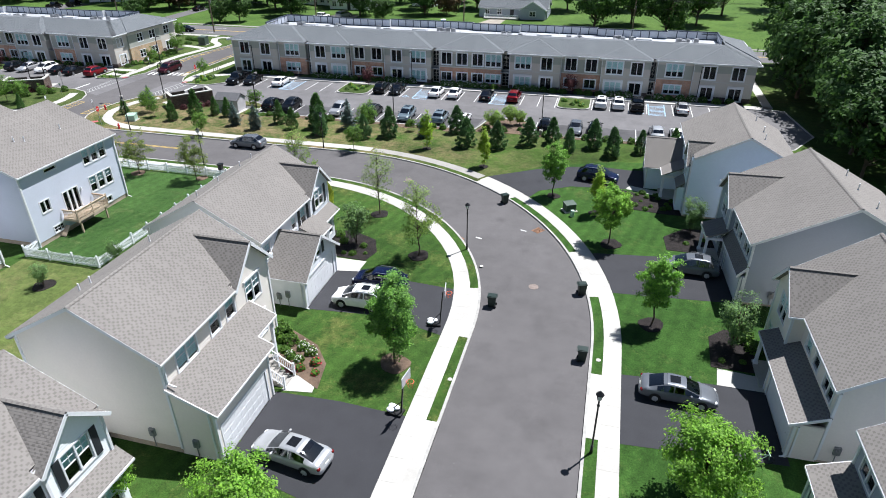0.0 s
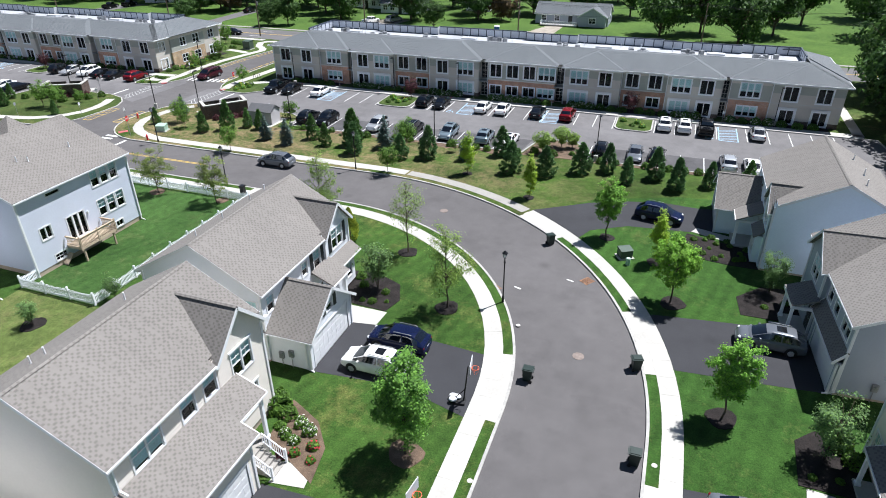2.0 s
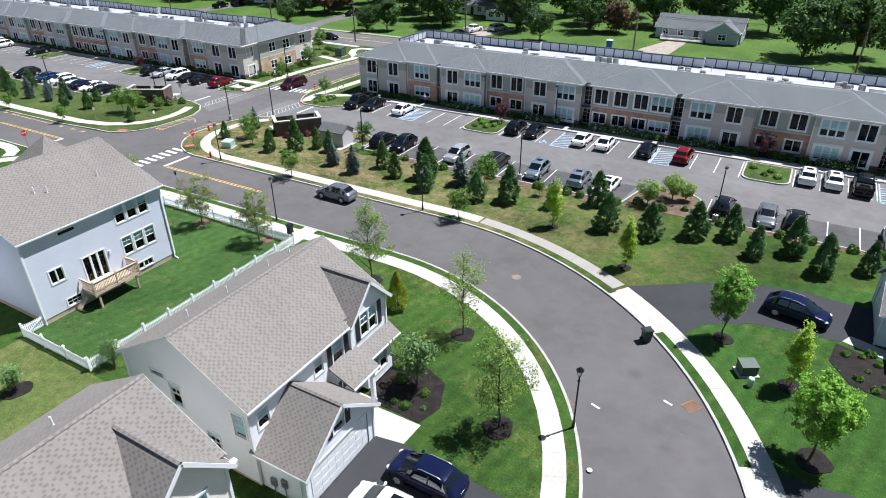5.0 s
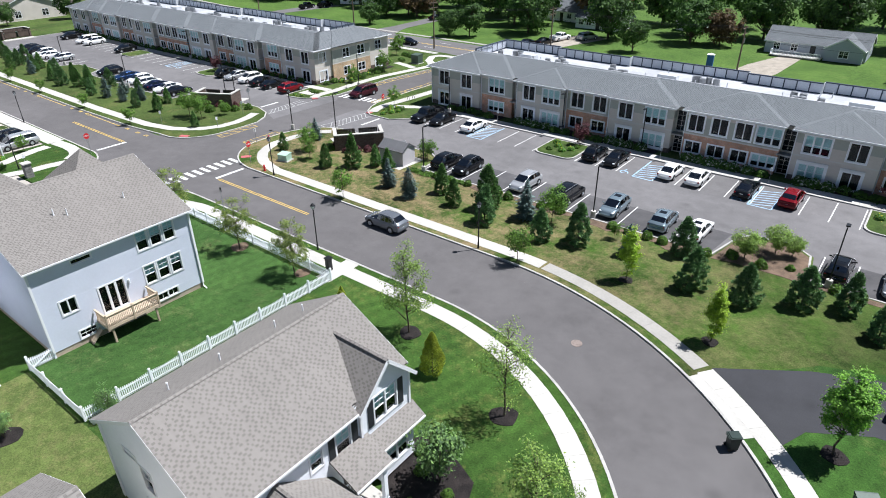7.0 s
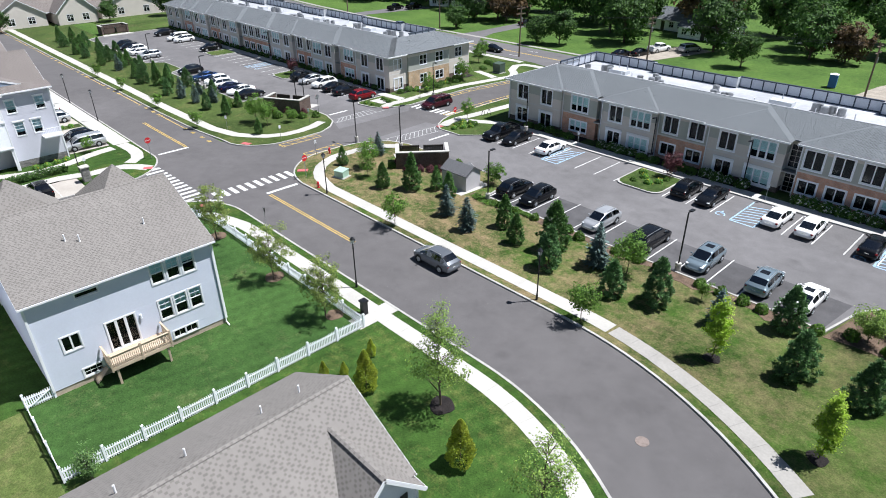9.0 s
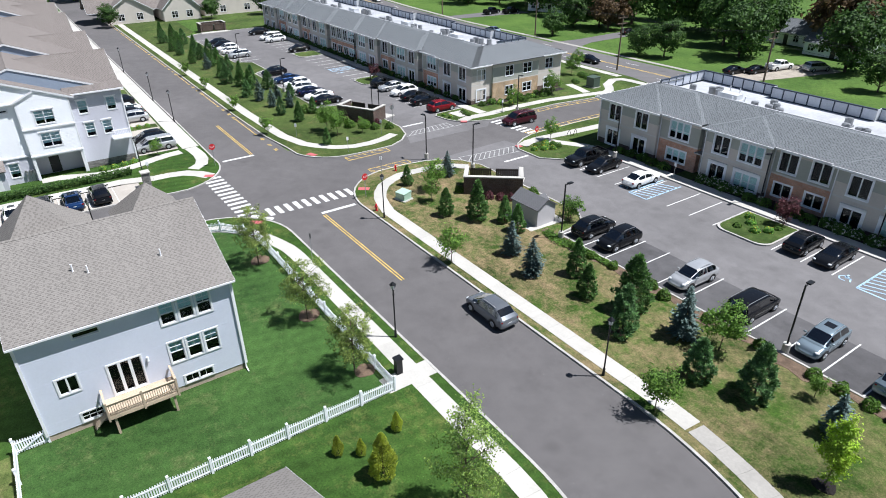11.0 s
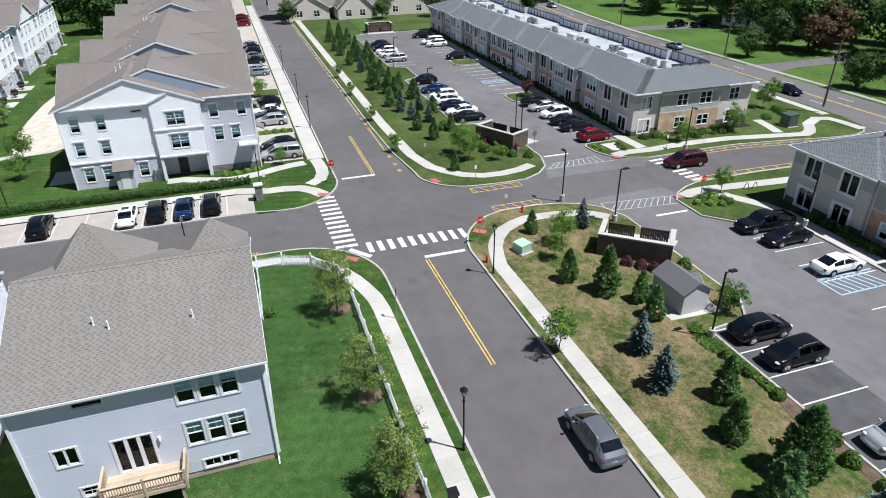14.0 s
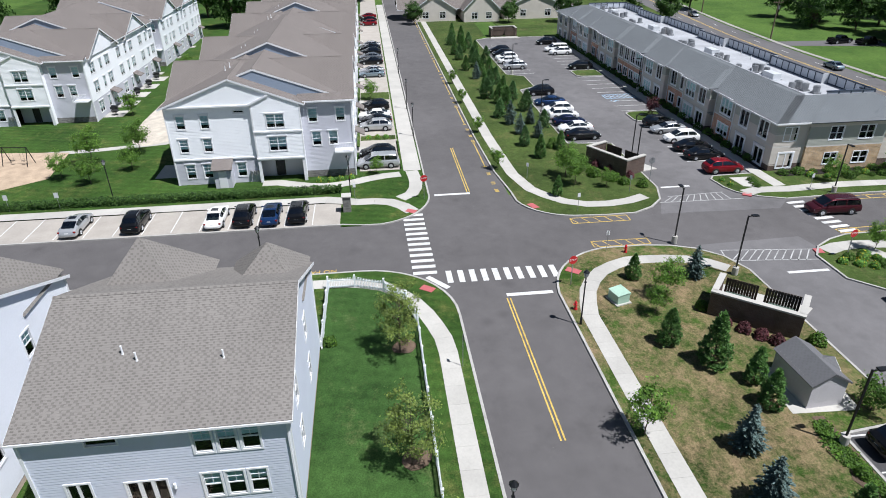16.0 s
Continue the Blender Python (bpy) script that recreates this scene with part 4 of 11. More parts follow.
bed([(-9.3, 83.1), (14, 83.2), (14, 83.9), (-9.3, 83.9)], 0.125)
setting("mulch_brown", bm, MULCH_BROWN, "reddish brown mulch under shrubs along the lot", "mulch bed", kind="stuff")
bm = bmesh.new()
bed([(-66, 105.4), (-55.2, 105.4), (-55.2, 107.3), (-66, 107.3)])
bed([(-53.0, 105.4), (-31.5, 105.4), (-31.5, 108.4), (-53.0, 108.4)])
bed([(-28.0, 105.4), (-18.0, 105.4), (-18.0, 107.4), (-28.0, 107.4)])
bed([(-15.0, 105.4), (5.0, 105.4), (5.0, 108.4), (-15.0, 108.4)])
bed([(7.4, 105.4), (21.0, 105.4), (21.0, 107.4), (7.4, 107.4)])
bed([(-183, 102.8), (-92.6, 102.8), (-92.6, 103.8), (-183, 103.8)])
bed([(-92.0, 104), (-90.6, 104), (-90.6, 122), (-92.0, 122)])
setting("mulch_apartments", bm, MULCH, "planting beds along the apartment walls", "mulch bed", kind="stuff")
bm = bmesh.new()
slab(bm, [(-112.5, 7), (-111.4, 17), (-102, 18.2), (-98.8, 14), (-98.5, 2), (-112, 0)], 0.02, 0.13)
setting("ground_playground", bm, SAND, "brown woodchip playground", "playground")
bm = bmesh.new()
slab(bm, [(-112.6, 26.2), (-114.0, 24.2), (-118.0, 23.0), (-124.0, 22.6), (-132.0, 22.6), (-139.0, 22.8), (-146.0, 23.6), (-147.0, 26.0), (-138.0, 28.6), (-128.0, 31.4), (-118.0, 31.6), (-114.5, 29.4)], 0.02, 0.125)
setting("ground_gravel_path", bm, GRAVEL_PALE, "pale gravel ground beside the town houses", "gravel")
bm = bmesh.new()
slab(bm, [(-38.0, 148.4), (-32.0, 148.4), (-29.5, 159.0), (-28.5, 176), (-32.5, 176), (-36.0, 164)], -0.02, 0.02)
slab(bm, [(-83, 148.4), (-76.5, 148.4), (-73, 158), (-69, 172), (-76, 174), (-80, 160)], -0.02, 0.02)
setting("ground_gravel", bm, GRAVEL, "brownish gravel drives across the county road", "gravel")
bm = bmesh.new()
slab(bm, [(-136.2, 55.3), (-131.6, 55.3), (-131.6, 60.1), (-136.2, 60.1)], 0.05, 0.125)
slab(bm, [(-112.5, 55.3), (-110.6, 55.3), (-110.6, 60.1), (-112.5, 60.1)], 0.05, 0.115)
setting("ground_bay_lawn", bm, GRASS_STRIP, "small grass strips between the concrete bays", "lawn")
# planted islands in the lots
for x0, x1, y0, y1, nm in ((-44.6, -39.0, 97.3, 103.2, "a"), (-7.4, -2.2, 97.3, 103.2, "b"), (-118.5, -113.5, 95.6, 100.8, "c"), (-147.0, -142.0, 95.6, 100.8, "d")):
    bm = bmesh.new()
    out = arc(x0 + 1.2, y0 + 1.2, 1.2, 180, 270, 5) + arc(x1 - 1.2, y0 + 1.2, 1.2, 270, 360, 5) + [(x1, y1), (x0, y1)]
    slab(bm, out, 0, 0.15)
    isl = setting("kerb_island_" + nm, bm, KERB, "kerbed planting island in the parking lot", "traffic island")
    bm = bmesh.new()
    slab(bm, [(x + (0.18 if x < (x0 + x1) / 2 else -0.18), y + (0.18 if y < (y0 + y1) / 2 else -0.18)) for x, y in out], 0.1, 0.165)
    setting("ground_island_" + nm, bm, GRASS_MID, "weedy planting inside the island kerb", "lawn")

# ---- building kit ----
def pane_unit(parent, p0, u, n, u0, u1, z0, z1, mats, grid=(2, 2), cols=1, sash=True, cap=False, name="window", blind=None, wide=0.10):
    """A window in its opening: white casing proud of the wall, sashes, glazing bars and a glass pane.
    p0: where u = 0; u: along the wall; n: outwards."""
    def at(a, z, d):
        q = p0 + u * a + n * d
        return (q.x, q.y, z)
    # the casing, sashes and bars as one stepped plate over a grid of cells
    w, eps = wide, 1e-5
    rects = [(u0 - w, u1 + w, z0 - w, z1 + w, 0.045), (u0, u1, z0, z1, None)]
    cw = (u1 - u0) / cols
    for c in range(cols):
        a0, a1 = u0 + c * cw, u0 + (c + 1) * cw
        lo = z0
        rects += [(a0, a0 + 0.045, z0, z1, -0.02), (a1 - 0.045, a1, z0, z1, -0.02), (a0, a1, z0, z0 + 0.05, -0.02), (a0, a1, z1 - 0.05, z1, -0.02)]
        if sash:
            lo = (z0 + z1) / 2
            rects.append((a0, a1, lo - 0.03, lo + 0.03, -0.012))
        for i in range(1, grid[0]):
            x = a0 + cw * i / grid[0]
            rects.append((x - 0.014, x + 0.014, lo, z1, -0.03))
        for i in range(1, grid[1]):
            z = lo + (z1 - lo) * i / grid[1]
            rects.append((a0, a1, z - 0.014, z + 0.014, -0.03))
        if c:
            rects.append((a0 - 0.05 - 0.04 * (cols > 2), a0 + 0.05 + 0.04 * (cols > 2), z0, z1, 0.035))
    if cap:
        rects.append((u0 - w - 0.06, u1 + w + 0.06, z1 + w, z1 + w + 0.12, 0.09))
    us = sorted({round(r[i], 4) for r in rects for i in (0, 1)})
    vs = sorted({round(r[i], 4) for r in rects for i in (2, 3)})
    def depth(i, j):
        if not (0 <= i < len(us) - 1 and 0 <= j < len(vs) - 1):
            return None
        x, z, d = (us[i] + us[i + 1]) / 2, (vs[j] + vs[j + 1]) / 2, None
        for r in rects:
            if r[0] < x < r[1] and r[2] < z < r[3]:
                d = r[4] if d is None or r[4] is None or r[4] > d or r[4] >= 0 else d
        return d
    cell = {(i, j): depth(i, j) for i in range(-1, len(us)) for j in range(-1, len(vs))}
    bm = bmesh.new()
    for (i, j), d in cell.items():
        if d is None:
            continue
        x0, x1, y0, y1 = us[i], us[i + 1], vs[j], vs[j + 1]
        face(bm, [at(x0, y0, d), at(x1, y0, d), at(x1, y1, d), at(x0, y1, d)])
        for (di, dj), (pa, pb) in (((-1, 0), ((x0, y1), (x0, y0))), ((1, 0), ((x1, y0), (x1, y1))), ((0, -1), ((x0, y0), (x1, y0))), ((0, 1), ((x1, y1), (x0, y1)))):
            e = cell.get((i + di, j + dj))
            e = -0.08 if e is None else e
            if e < d - eps:
                face(bm, [at(*pa, e), at(*pb, e), at(*pb, d), at(*pa, d)])
    bmesh.ops.remove_doubles(bm, verts=bm.verts, dist=1e-4)
    win = part(name, bm, mats[0], parent)
    # the pane closes a shallow box, painted near-black for an unlit room's shade
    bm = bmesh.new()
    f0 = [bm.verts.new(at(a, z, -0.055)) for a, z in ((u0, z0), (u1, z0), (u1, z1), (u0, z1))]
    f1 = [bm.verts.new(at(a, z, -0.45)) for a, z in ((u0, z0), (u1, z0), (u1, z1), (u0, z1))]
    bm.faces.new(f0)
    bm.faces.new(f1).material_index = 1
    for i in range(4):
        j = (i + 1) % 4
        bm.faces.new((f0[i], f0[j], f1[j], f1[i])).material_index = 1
    part("pane", bm, [mats[1], ROOM_SHADE], win, "clear glass before a shallow box painted dark as room shade")
    if blind is None:
        k = int(abs(u0 * 7.3 + z0 * 13.1 + p0.x * 3.7 + p0.y * 5.1) * 10) % 7
        blind = (0.5, 0.0, 0.46, 0.3, 0.0, 0.52, 0.9)[k] if grid == (2, 2) and BLINDS[0] else 0.0
    if blind > 0:
        bm = bmesh.new()
        zb = z1 - (z1 - z0) * blind
        face(bm, [at(u0, zb, -0.062), at(u1, zb, -0.062), at(u1, z1, -0.062), at(u0, z1, -0.062)])
        part("blind", bm, CURTAIN, win, "pale blind half drawn")
    return win


def side_wall(parent, mat, a, b, z0, z1, holes=(), peak=None, course=0.165, name="wall", clip=None, lip=0.011, uv=False, bands=()):
    """A boarded wall from a to b (outside on the right hand), with openings left free and a thickness of 0.14 m.
    peak: (u, z) of a gable above z1. holes: (u0, u1, z0, z1). bands: (z0, z1, material index) in mat."""
    a, b = Vector((*a, 0)), Vector((*b, 0))
    L = (b - a).length
    u = (b - a) / L
    n = Vector((u.y, -u.x, 0))
    top = peak[1] if peak else z1
    def lim(z):
        if clip:
            return clip(z)
        if not peak or z <= z1:
            return 0.0, L
        f = min(1.0, (z - z1) / (peak[1] - z1))
        return peak[0] * f, L + (peak[0] - L) * f
    def at(s, z, d):
        q = a + u * s + n * d
        return (q.x, q.y, z)
    bm = bmesh.new()
    cuts = sorted({z0, top, z1} | {h[2] for h in holes} | {h[3] for h in holes})
    zs = []
    for p, q in zip(cuts, cuts[1:]):
        k = max(1, round((q - p) / course))
        zs += [p + (q - p) * i / k for i in range(k)]
    zs.append(top)
    for p, q in zip(zs, zs[1:]):
        m = (p + q) / 2
        l0, r0 = lim(p)
        l1, r1 = lim(q)
        spans = [(l0, r0)]
        for h in holes:
            if h[2] - 1e-4 < m < h[3] + 1e-4:
                spans = [s for sp in spans for s in ((sp[0], min(sp[1], h[0])), (max(sp[0], h[1]), sp[1])) if s[1] - s[0] > 0.005]
        mi = 0
        for k0, k1, idx in bands:
            if k0 <= m < k1:
                mi = idx
        for s0, s1 in spans:
            t0 = l1 if s0 == l0 else s0
            t1 = r1 if s1 == r0 else s1
            if t1 < t0:
                t0 = t1 = (t0 + t1) / 2
            d = lip if not mi or lip > 0.005 else 0.0
            face(bm, [at(s0, p, d), at(s1, p, d), at(t1, q, 0.0), at(t0, q, 0.0)] if t1 - t0 > 1e-4 else [at(s0, p, d), at(s1, p, d), at(t0, q, 0.0)], mi)
            face(bm, [at(s0, p, 0.0), at(s1, p, 0.0), at(s1, p, d), at(s0, p, d)], mi)
            face(bm, [at(s1, p, -0.14), at(s0, p, -0.14), at(t0, q, -0.14), at(t1, q, -0.14)] if t1 - t0 > 1e-4 else [at(s1, p, -0.14), at(s0, p, -0.14), at(t0, q, -0.14)], mi)
    for h in holes:
        for s in (h[0], h[1]):
            face(bm, [at(s, h[2], 0.0), at(s, h[3], 0.0), at(s, h[3], -0.14), at(s, h[2], -0.14)])
        for z in (h[2], h[3]):
            face(bm, [at(h[0], z, 0.0), at(h[1], z, 0.0), at(h[1], z, -0.14), at(h[0], z, -0.14)])
    l0, r0 = lim(z0)
    face(bm, [at(l0, z0, -0.14), at(r0, z0, -0.14), at(r0, z0, 0.0), at(l0, z0, 0.0)])
    bmesh.ops.remove_doubles(bm, verts=bm.verts, dist=1e-4)
    ob = part(name, bm, mat, parent, uv=uv)
    return ob, a, u, n


def glazed(parent, mat, a, b, z0, z1, wins, peak=None, mats=None, **kw):
    """A boarded wall with its windows. wins: (middle, width, sill, head, options)."""
    extra = kw.pop("holes", [])
    holes = [(c - w / 2, c + w / 2, s, h) for c, w, s, h, *o in wins] + list(extra)
    ob, p0, u, n = side_wall(parent, mat, a, b, z0, z1, holes, peak, **kw)
    for c, w, s, h, *o in wins:
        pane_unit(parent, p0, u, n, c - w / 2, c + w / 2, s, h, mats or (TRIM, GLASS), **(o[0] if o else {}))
    return ob, p0, u, n


def clip_poly(poly, key, lo, hi):
    for sign, lim in ((1, lo), (-1, -hi)):
        out = []
        for i, p in enumerate(poly):
            q = poly[(i + 1) % len(poly)]
            fp, fq = sign * key(p) - lim, sign * key(q) - lim
            if fp >= -1e-9:
                out.append(p)
            if (fp > 1e-9 and fq < -1e-9) or (fp < -1e-9 and fq > 1e-9):
                out.append(p.lerp(q, fp / (fp - fq)))
        poly = out
        if len(poly) < 3:
            return []
    return poly


def roof_slope(parent, pts, mat, course=0.145, thick=0.12, name="roof"):
    """One roof slope, from its corner points, laid in overlapping shingle courses on a deck."""
    P = [Vector(p) for p in pts]
    n = (P[1] - P[0]).cross(P[2] - P[0]).normalized()
    if n.z < 0:
        P, n = P[::-1], -n
    a = UP.cross(n)
    a = a.normalized() if a.length > 1e-5 else Vector((1, 0, 0))
    b = n.cross(a)
    key = lambda p: p.dot(b)
    lo, hi = min(map(key, P)), max(map(key, P))
    bm = bmesh.new()
    k = max(1, round((hi - lo) / course))
    for i in range(k):
        c0, c1 = lo + (hi - lo) * i / k, lo + (hi - lo) * (i + 1) / k
        poly = clip_poly(P, key, c0, c1)
        if len(poly) < 3:
            continue
        face(bm, [p + n * (0.008 * (c1 - key(p)) / (c1 - c0)) for p in poly])
        low = [p for p in poly if key(p) - c0 < 1e-5]
        if len(low) == 2:
            face(bm, [low[0], low[1], low[1] + n * 0.008, low[0] + n * 0.008])
    deck = [p - n * thick for p in P]
    face(bm, deck[::-1])
    for i in range(len(P)):
        j = (i + 1) % len(P)
        face(bm, [deck[i], deck[j], P[j], P[i]])
    return part(name, bm, mat, parent, uv=True)


def rails(parent, segs, w=0.10, h=0.16, mat=None, name="fascia"):
    for p, q in segs:
        bm = bmesh.new()
        beam(bm, p, q, w, h)
        part(name, bm, mat or TRIM, parent)


def gable_roof(parent, x0, x1, y0, y1, eave, ridge, axis, mat, over=0.3, rake=0.25, cap=True, cut=None):
    """Two slopes over a rectangle with the ridge along an axis, overhangs, gutters and rake boards.
    cut: a stretch (from, to) of the front where a flush gable stands, so that the eave stops there."""
    if axis == "y":
        m = (x0 + x1) / 2
        dz = (ridge - eave) * over / (m - x0)
        a, b, e = x0 - over, x1 + over, eave - dz
        ya, yb = y0 - rake, y1 + rake
        roof_slope(parent, [(a, ya, e), (m, ya, ridge), (m, yb, ridge), (a, yb, e)], mat)
        front = [(ya, yb, 0)] if not cut else [seg for seg in ((ya, cut[0], 0), (max(ya, cut[0]), min(yb, cut[1]), 1), (cut[1], yb, 0)) if seg[1] - seg[0] > 0.3]
        for p, q, flush in front:
            bb = x1 - 0.12 if flush else b
            ee = ridge - (ridge - e) * (bb - m) / (b - m)
            roof_slope(parent, [(bb, p, ee), (m, p, ridge), (m, q, ridge), (bb, q, ee)], mat)
        rails(parent, [((a, ya, e - 0.10), (a, yb, e - 0.10))] + [((b, p, e - 0.10), (b, q, e - 0.10)) for p, q, flush in front if not flush], 0.09, 0.12, name="gutter")
        for y in (ya, yb):
            inside = cut and cut[0] - 0.4 <= y <= cut[1] + 0.4
            bb = x1 - 0.12 if inside else b
            rails(parent, [((a, y, e - 0.12), (m, y, ridge - 0.12)), ((m, y, ridge - 0.12), (bb, y, ridge - (ridge - e) * (bb - m) / (b - m) - 0.12))], 0.03, 0.2, name="rake_board")
        c = [(m, ya - 0.01, ridge + 0.02), (m, yb + 0.01, ridge + 0.02)]
        soff = [[(a, ya, e - 0.17), (x0, ya, e - 0.17), (x0, yb, e - 0.17), (a, yb, e - 0.17)]] + [[(b, p, e - 0.17), (x1, p, e - 0.17), (x1, q, e - 0.17), (b, q, e - 0.17)] for p, q, flush in front if not flush]
    else:
        m = (y0 + y1) / 2
        dz = (ridge - eave) * over / (m - y0)
        a, b, e = y0 - over, y1 + over, eave - dz
        xa, xb = x0 - rake, x1 + rake
        roof_slope(parent, [(xa, a, e), (xb, a, e), (xb, m, ridge), (xa, m, ridge)], mat)
        roof_slope(parent, [(xa, b, e), (xb, b, e), (xb, m, ridge), (xa, m, ridge)], mat)
        rails(parent, [((xa, a, e - 0.10), (xb, a, e - 0.10)), ((xa, b, e - 0.10), (xb, b, e - 0.10))], 0.09, 0.12, name="gutter")
        for x in (xa, xb):
            rails(parent, [((x, a, e - 0.12), (x, m, ridge - 0.12)), ((x, m, ridge - 0.12), (x, b, e - 0.12))], 0.03, 0.2, name="rake_board")
        c = [(xa - 0.01, m, ridge + 0.02), (xb + 0.01, m, ridge + 0.02)]
        soff = []
    if cap:
        bm = bmesh.new()
        p, q = Vector(c[0]), Vector(c[1])
        k = max(2, round((q - p).length / 0.25))
        s = (q - p).normalized().cross(UP)
        for i in range(k):
            g, h2 = p.lerp(q, i / k), p.lerp(q, (i + 1) / k)
            for sg in (-1, 1):
                face(bm, [g + UP * 0.02, h2 + UP * 0.02, h2 + s * sg * 0.14 - UP * 0.05, g + s * sg * 0.14 - UP * 0.05])
        bmesh.ops.remove_doubles(bm, verts=bm.verts, dist=1e-4)
        part("ridge_cap", bm, mat, parent, uv=True)
    for f in soff:
        bm = bmesh.new()
        face(bm, f)
        part("soffit", bm, TRIM, parent)


def corner_boards(parent, pts, z0, z1, w=0.075):
    for x, y in pts:
        bm = bmesh.new()
        box(bm, x - w, x + w, y - w, y + w, z0, z1)
        part("corner_board", bm, TRIM, parent)


def garage_door(parent, x, y0, y1, z0, z1, rows=4, cols=8):
    """A white sectional door that faces +x, with raised panels."""
    bm = bmesh.new()
    box(bm, x - 0.08, x - 0.03, y0, y1, z0, z1)
    rh, cw = (z1 - z0) / rows, (y1 - y0) / cols
    for r in range(rows):
        for c in range(cols):
            box(bm, x - 0.035, x - 0.022, y0 + c * cw + 0.07, y0 + (c + 1) * cw - 0.07, z0 + r * rh + 0.08, z0 + (r + 1) * rh - 0.08)
    part("garage_door", bm, TRIM, parent, "white sectional garage door")
    for a, b, c, d in ((y0 - 0.16, y0, z0, z1 + 0.16), (y1, y1 + 0.16, z0, z1 + 0.16), (y0, y1, z1, z1 + 0.16)):
        bm = bmesh.new()
        box(bm, x - 0.06, x + 0.035, a, b, c, d)
        part("door_casing", bm, TRIM, parent)


def entry_door(parent, x, y0, y1, z0, z1, mat=None):
    bm = bmesh.new()
    box(bm, x - 0.07, x - 0.02, y0, y1, z0, z1)
    for r in ((0.12, 0.42), (0.5, 0.9)):
        for c in ((0.12, 0.45), (0.55, 0.88)):
            box(bm, x - 0.025, x - 0.008, y0 + (y1 - y0) * c[0], y0 + (y1 - y0) * c[1], z0 + (z1 - z0) * r[0], z0 + (z1 - z0) * r[1])
    d = part("front_door", bm, mat or SHUTTER, parent)
    bm = bmesh.new()
    box(bm, x - 0.02, x + 0.05, y0 + 0.07, y0 + 0.13, z0 + 1.0, z0 + 1.06)
    part("handle", bm, GREY_METAL, d, "metal door handle")


def louvres(bm, x, y0, y1, z0, z1):
    """A shutter as one sheet, folded into tilted slats, with closed ends."""
    k = int((z1 - z0) / 0.11)
    prof = [(x, z0)]
    for i in range(k):
        prof += [(x + 0.05, z0 + (z1 - z0) * (i + 0.05) / k), (x + 0.025, z0 + (z1 - z0) * (i + 1) / k)]
    prof.append((x, z1))
    a = [bm.verts.new((px, y0, pz)) for px, pz in prof]
    b = [bm.verts.new((px, y1, pz)) for px, pz in prof]
    for i in range(len(prof)):
        j = (i + 1) % len(prof)
        bm.faces.new((a[i], b[i], b[j], a[j]))
    bm.faces.new(a)
    bm.faces.new(b[::-1])


def shutters(parent, x, c, w, s, h):
    for sg in (-1, 1):
        bm = bmesh.new()
        y = c + sg * (w / 2 + 0.33)
        louvres(bm, x, y - 0.2, y + 0.2, s - 0.05, h + 0.05)
        part("shutter", bm, SHUTTER, parent, "black louvred shutter")


def vents(parent, pts):
    for x, y, z in pts:
        bm = bmesh.new()
        tube(bm, (x, y, z - 0.25), (x, y, z + 0.45), 0.05, 0.05, 8)
        tube(bm, (x, y, z - 0.25), (x, y, z + 0.02), 0.12, 0.055, 8)
        part("vent_pipe", bm, TRIM, parent, "white plastic vent pipe")


def downspout(parent, x, y, z0, z1):
    bm = bmesh.new()
    box(bm, x - 0.05, x + 0.05, y - 0.04, y + 0.04, z0 + 0.15, z1)
    beam(bm, (x, y, z0 + 0.18), (x + 0.5, y, z0 + 0.06), 0.08, 0.07)
    part("downspout", bm, TRIM, parent)


def meter_box(parent, x, y, z, n):
    bm = bmesh.new()
    box(bm, x - 0.18, x + 0.18, y - 0.08, y + 0.08, z, z + 0.55)
    tube(bm, (x, y + n * 0.08, z + 0.38), (x, y + n * 0.16, z + 0.38), 0.11, 0.11, 10)
    tube(bm, (x, y, z - 0.9), (x, y, z), 0.03, 0.03, 6)
    part("meter_box", bm, GREY_METAL, parent, "grey electric meter box")


def foundation(parent, x0, x1, y0, y1, z1):
    bm = bmesh.new()
    box(bm, x0 + 0.03, x1 - 0.03, y0 + 0.03, y1 - 0.03, 0.0, z1)
    part("foundation", bm, FOUND, parent, "exposed concrete foundation")


BLINDS = [True]
W2 = dict(grid=(2, 2))
WD = dict(grid=(2, 2), cols=2)


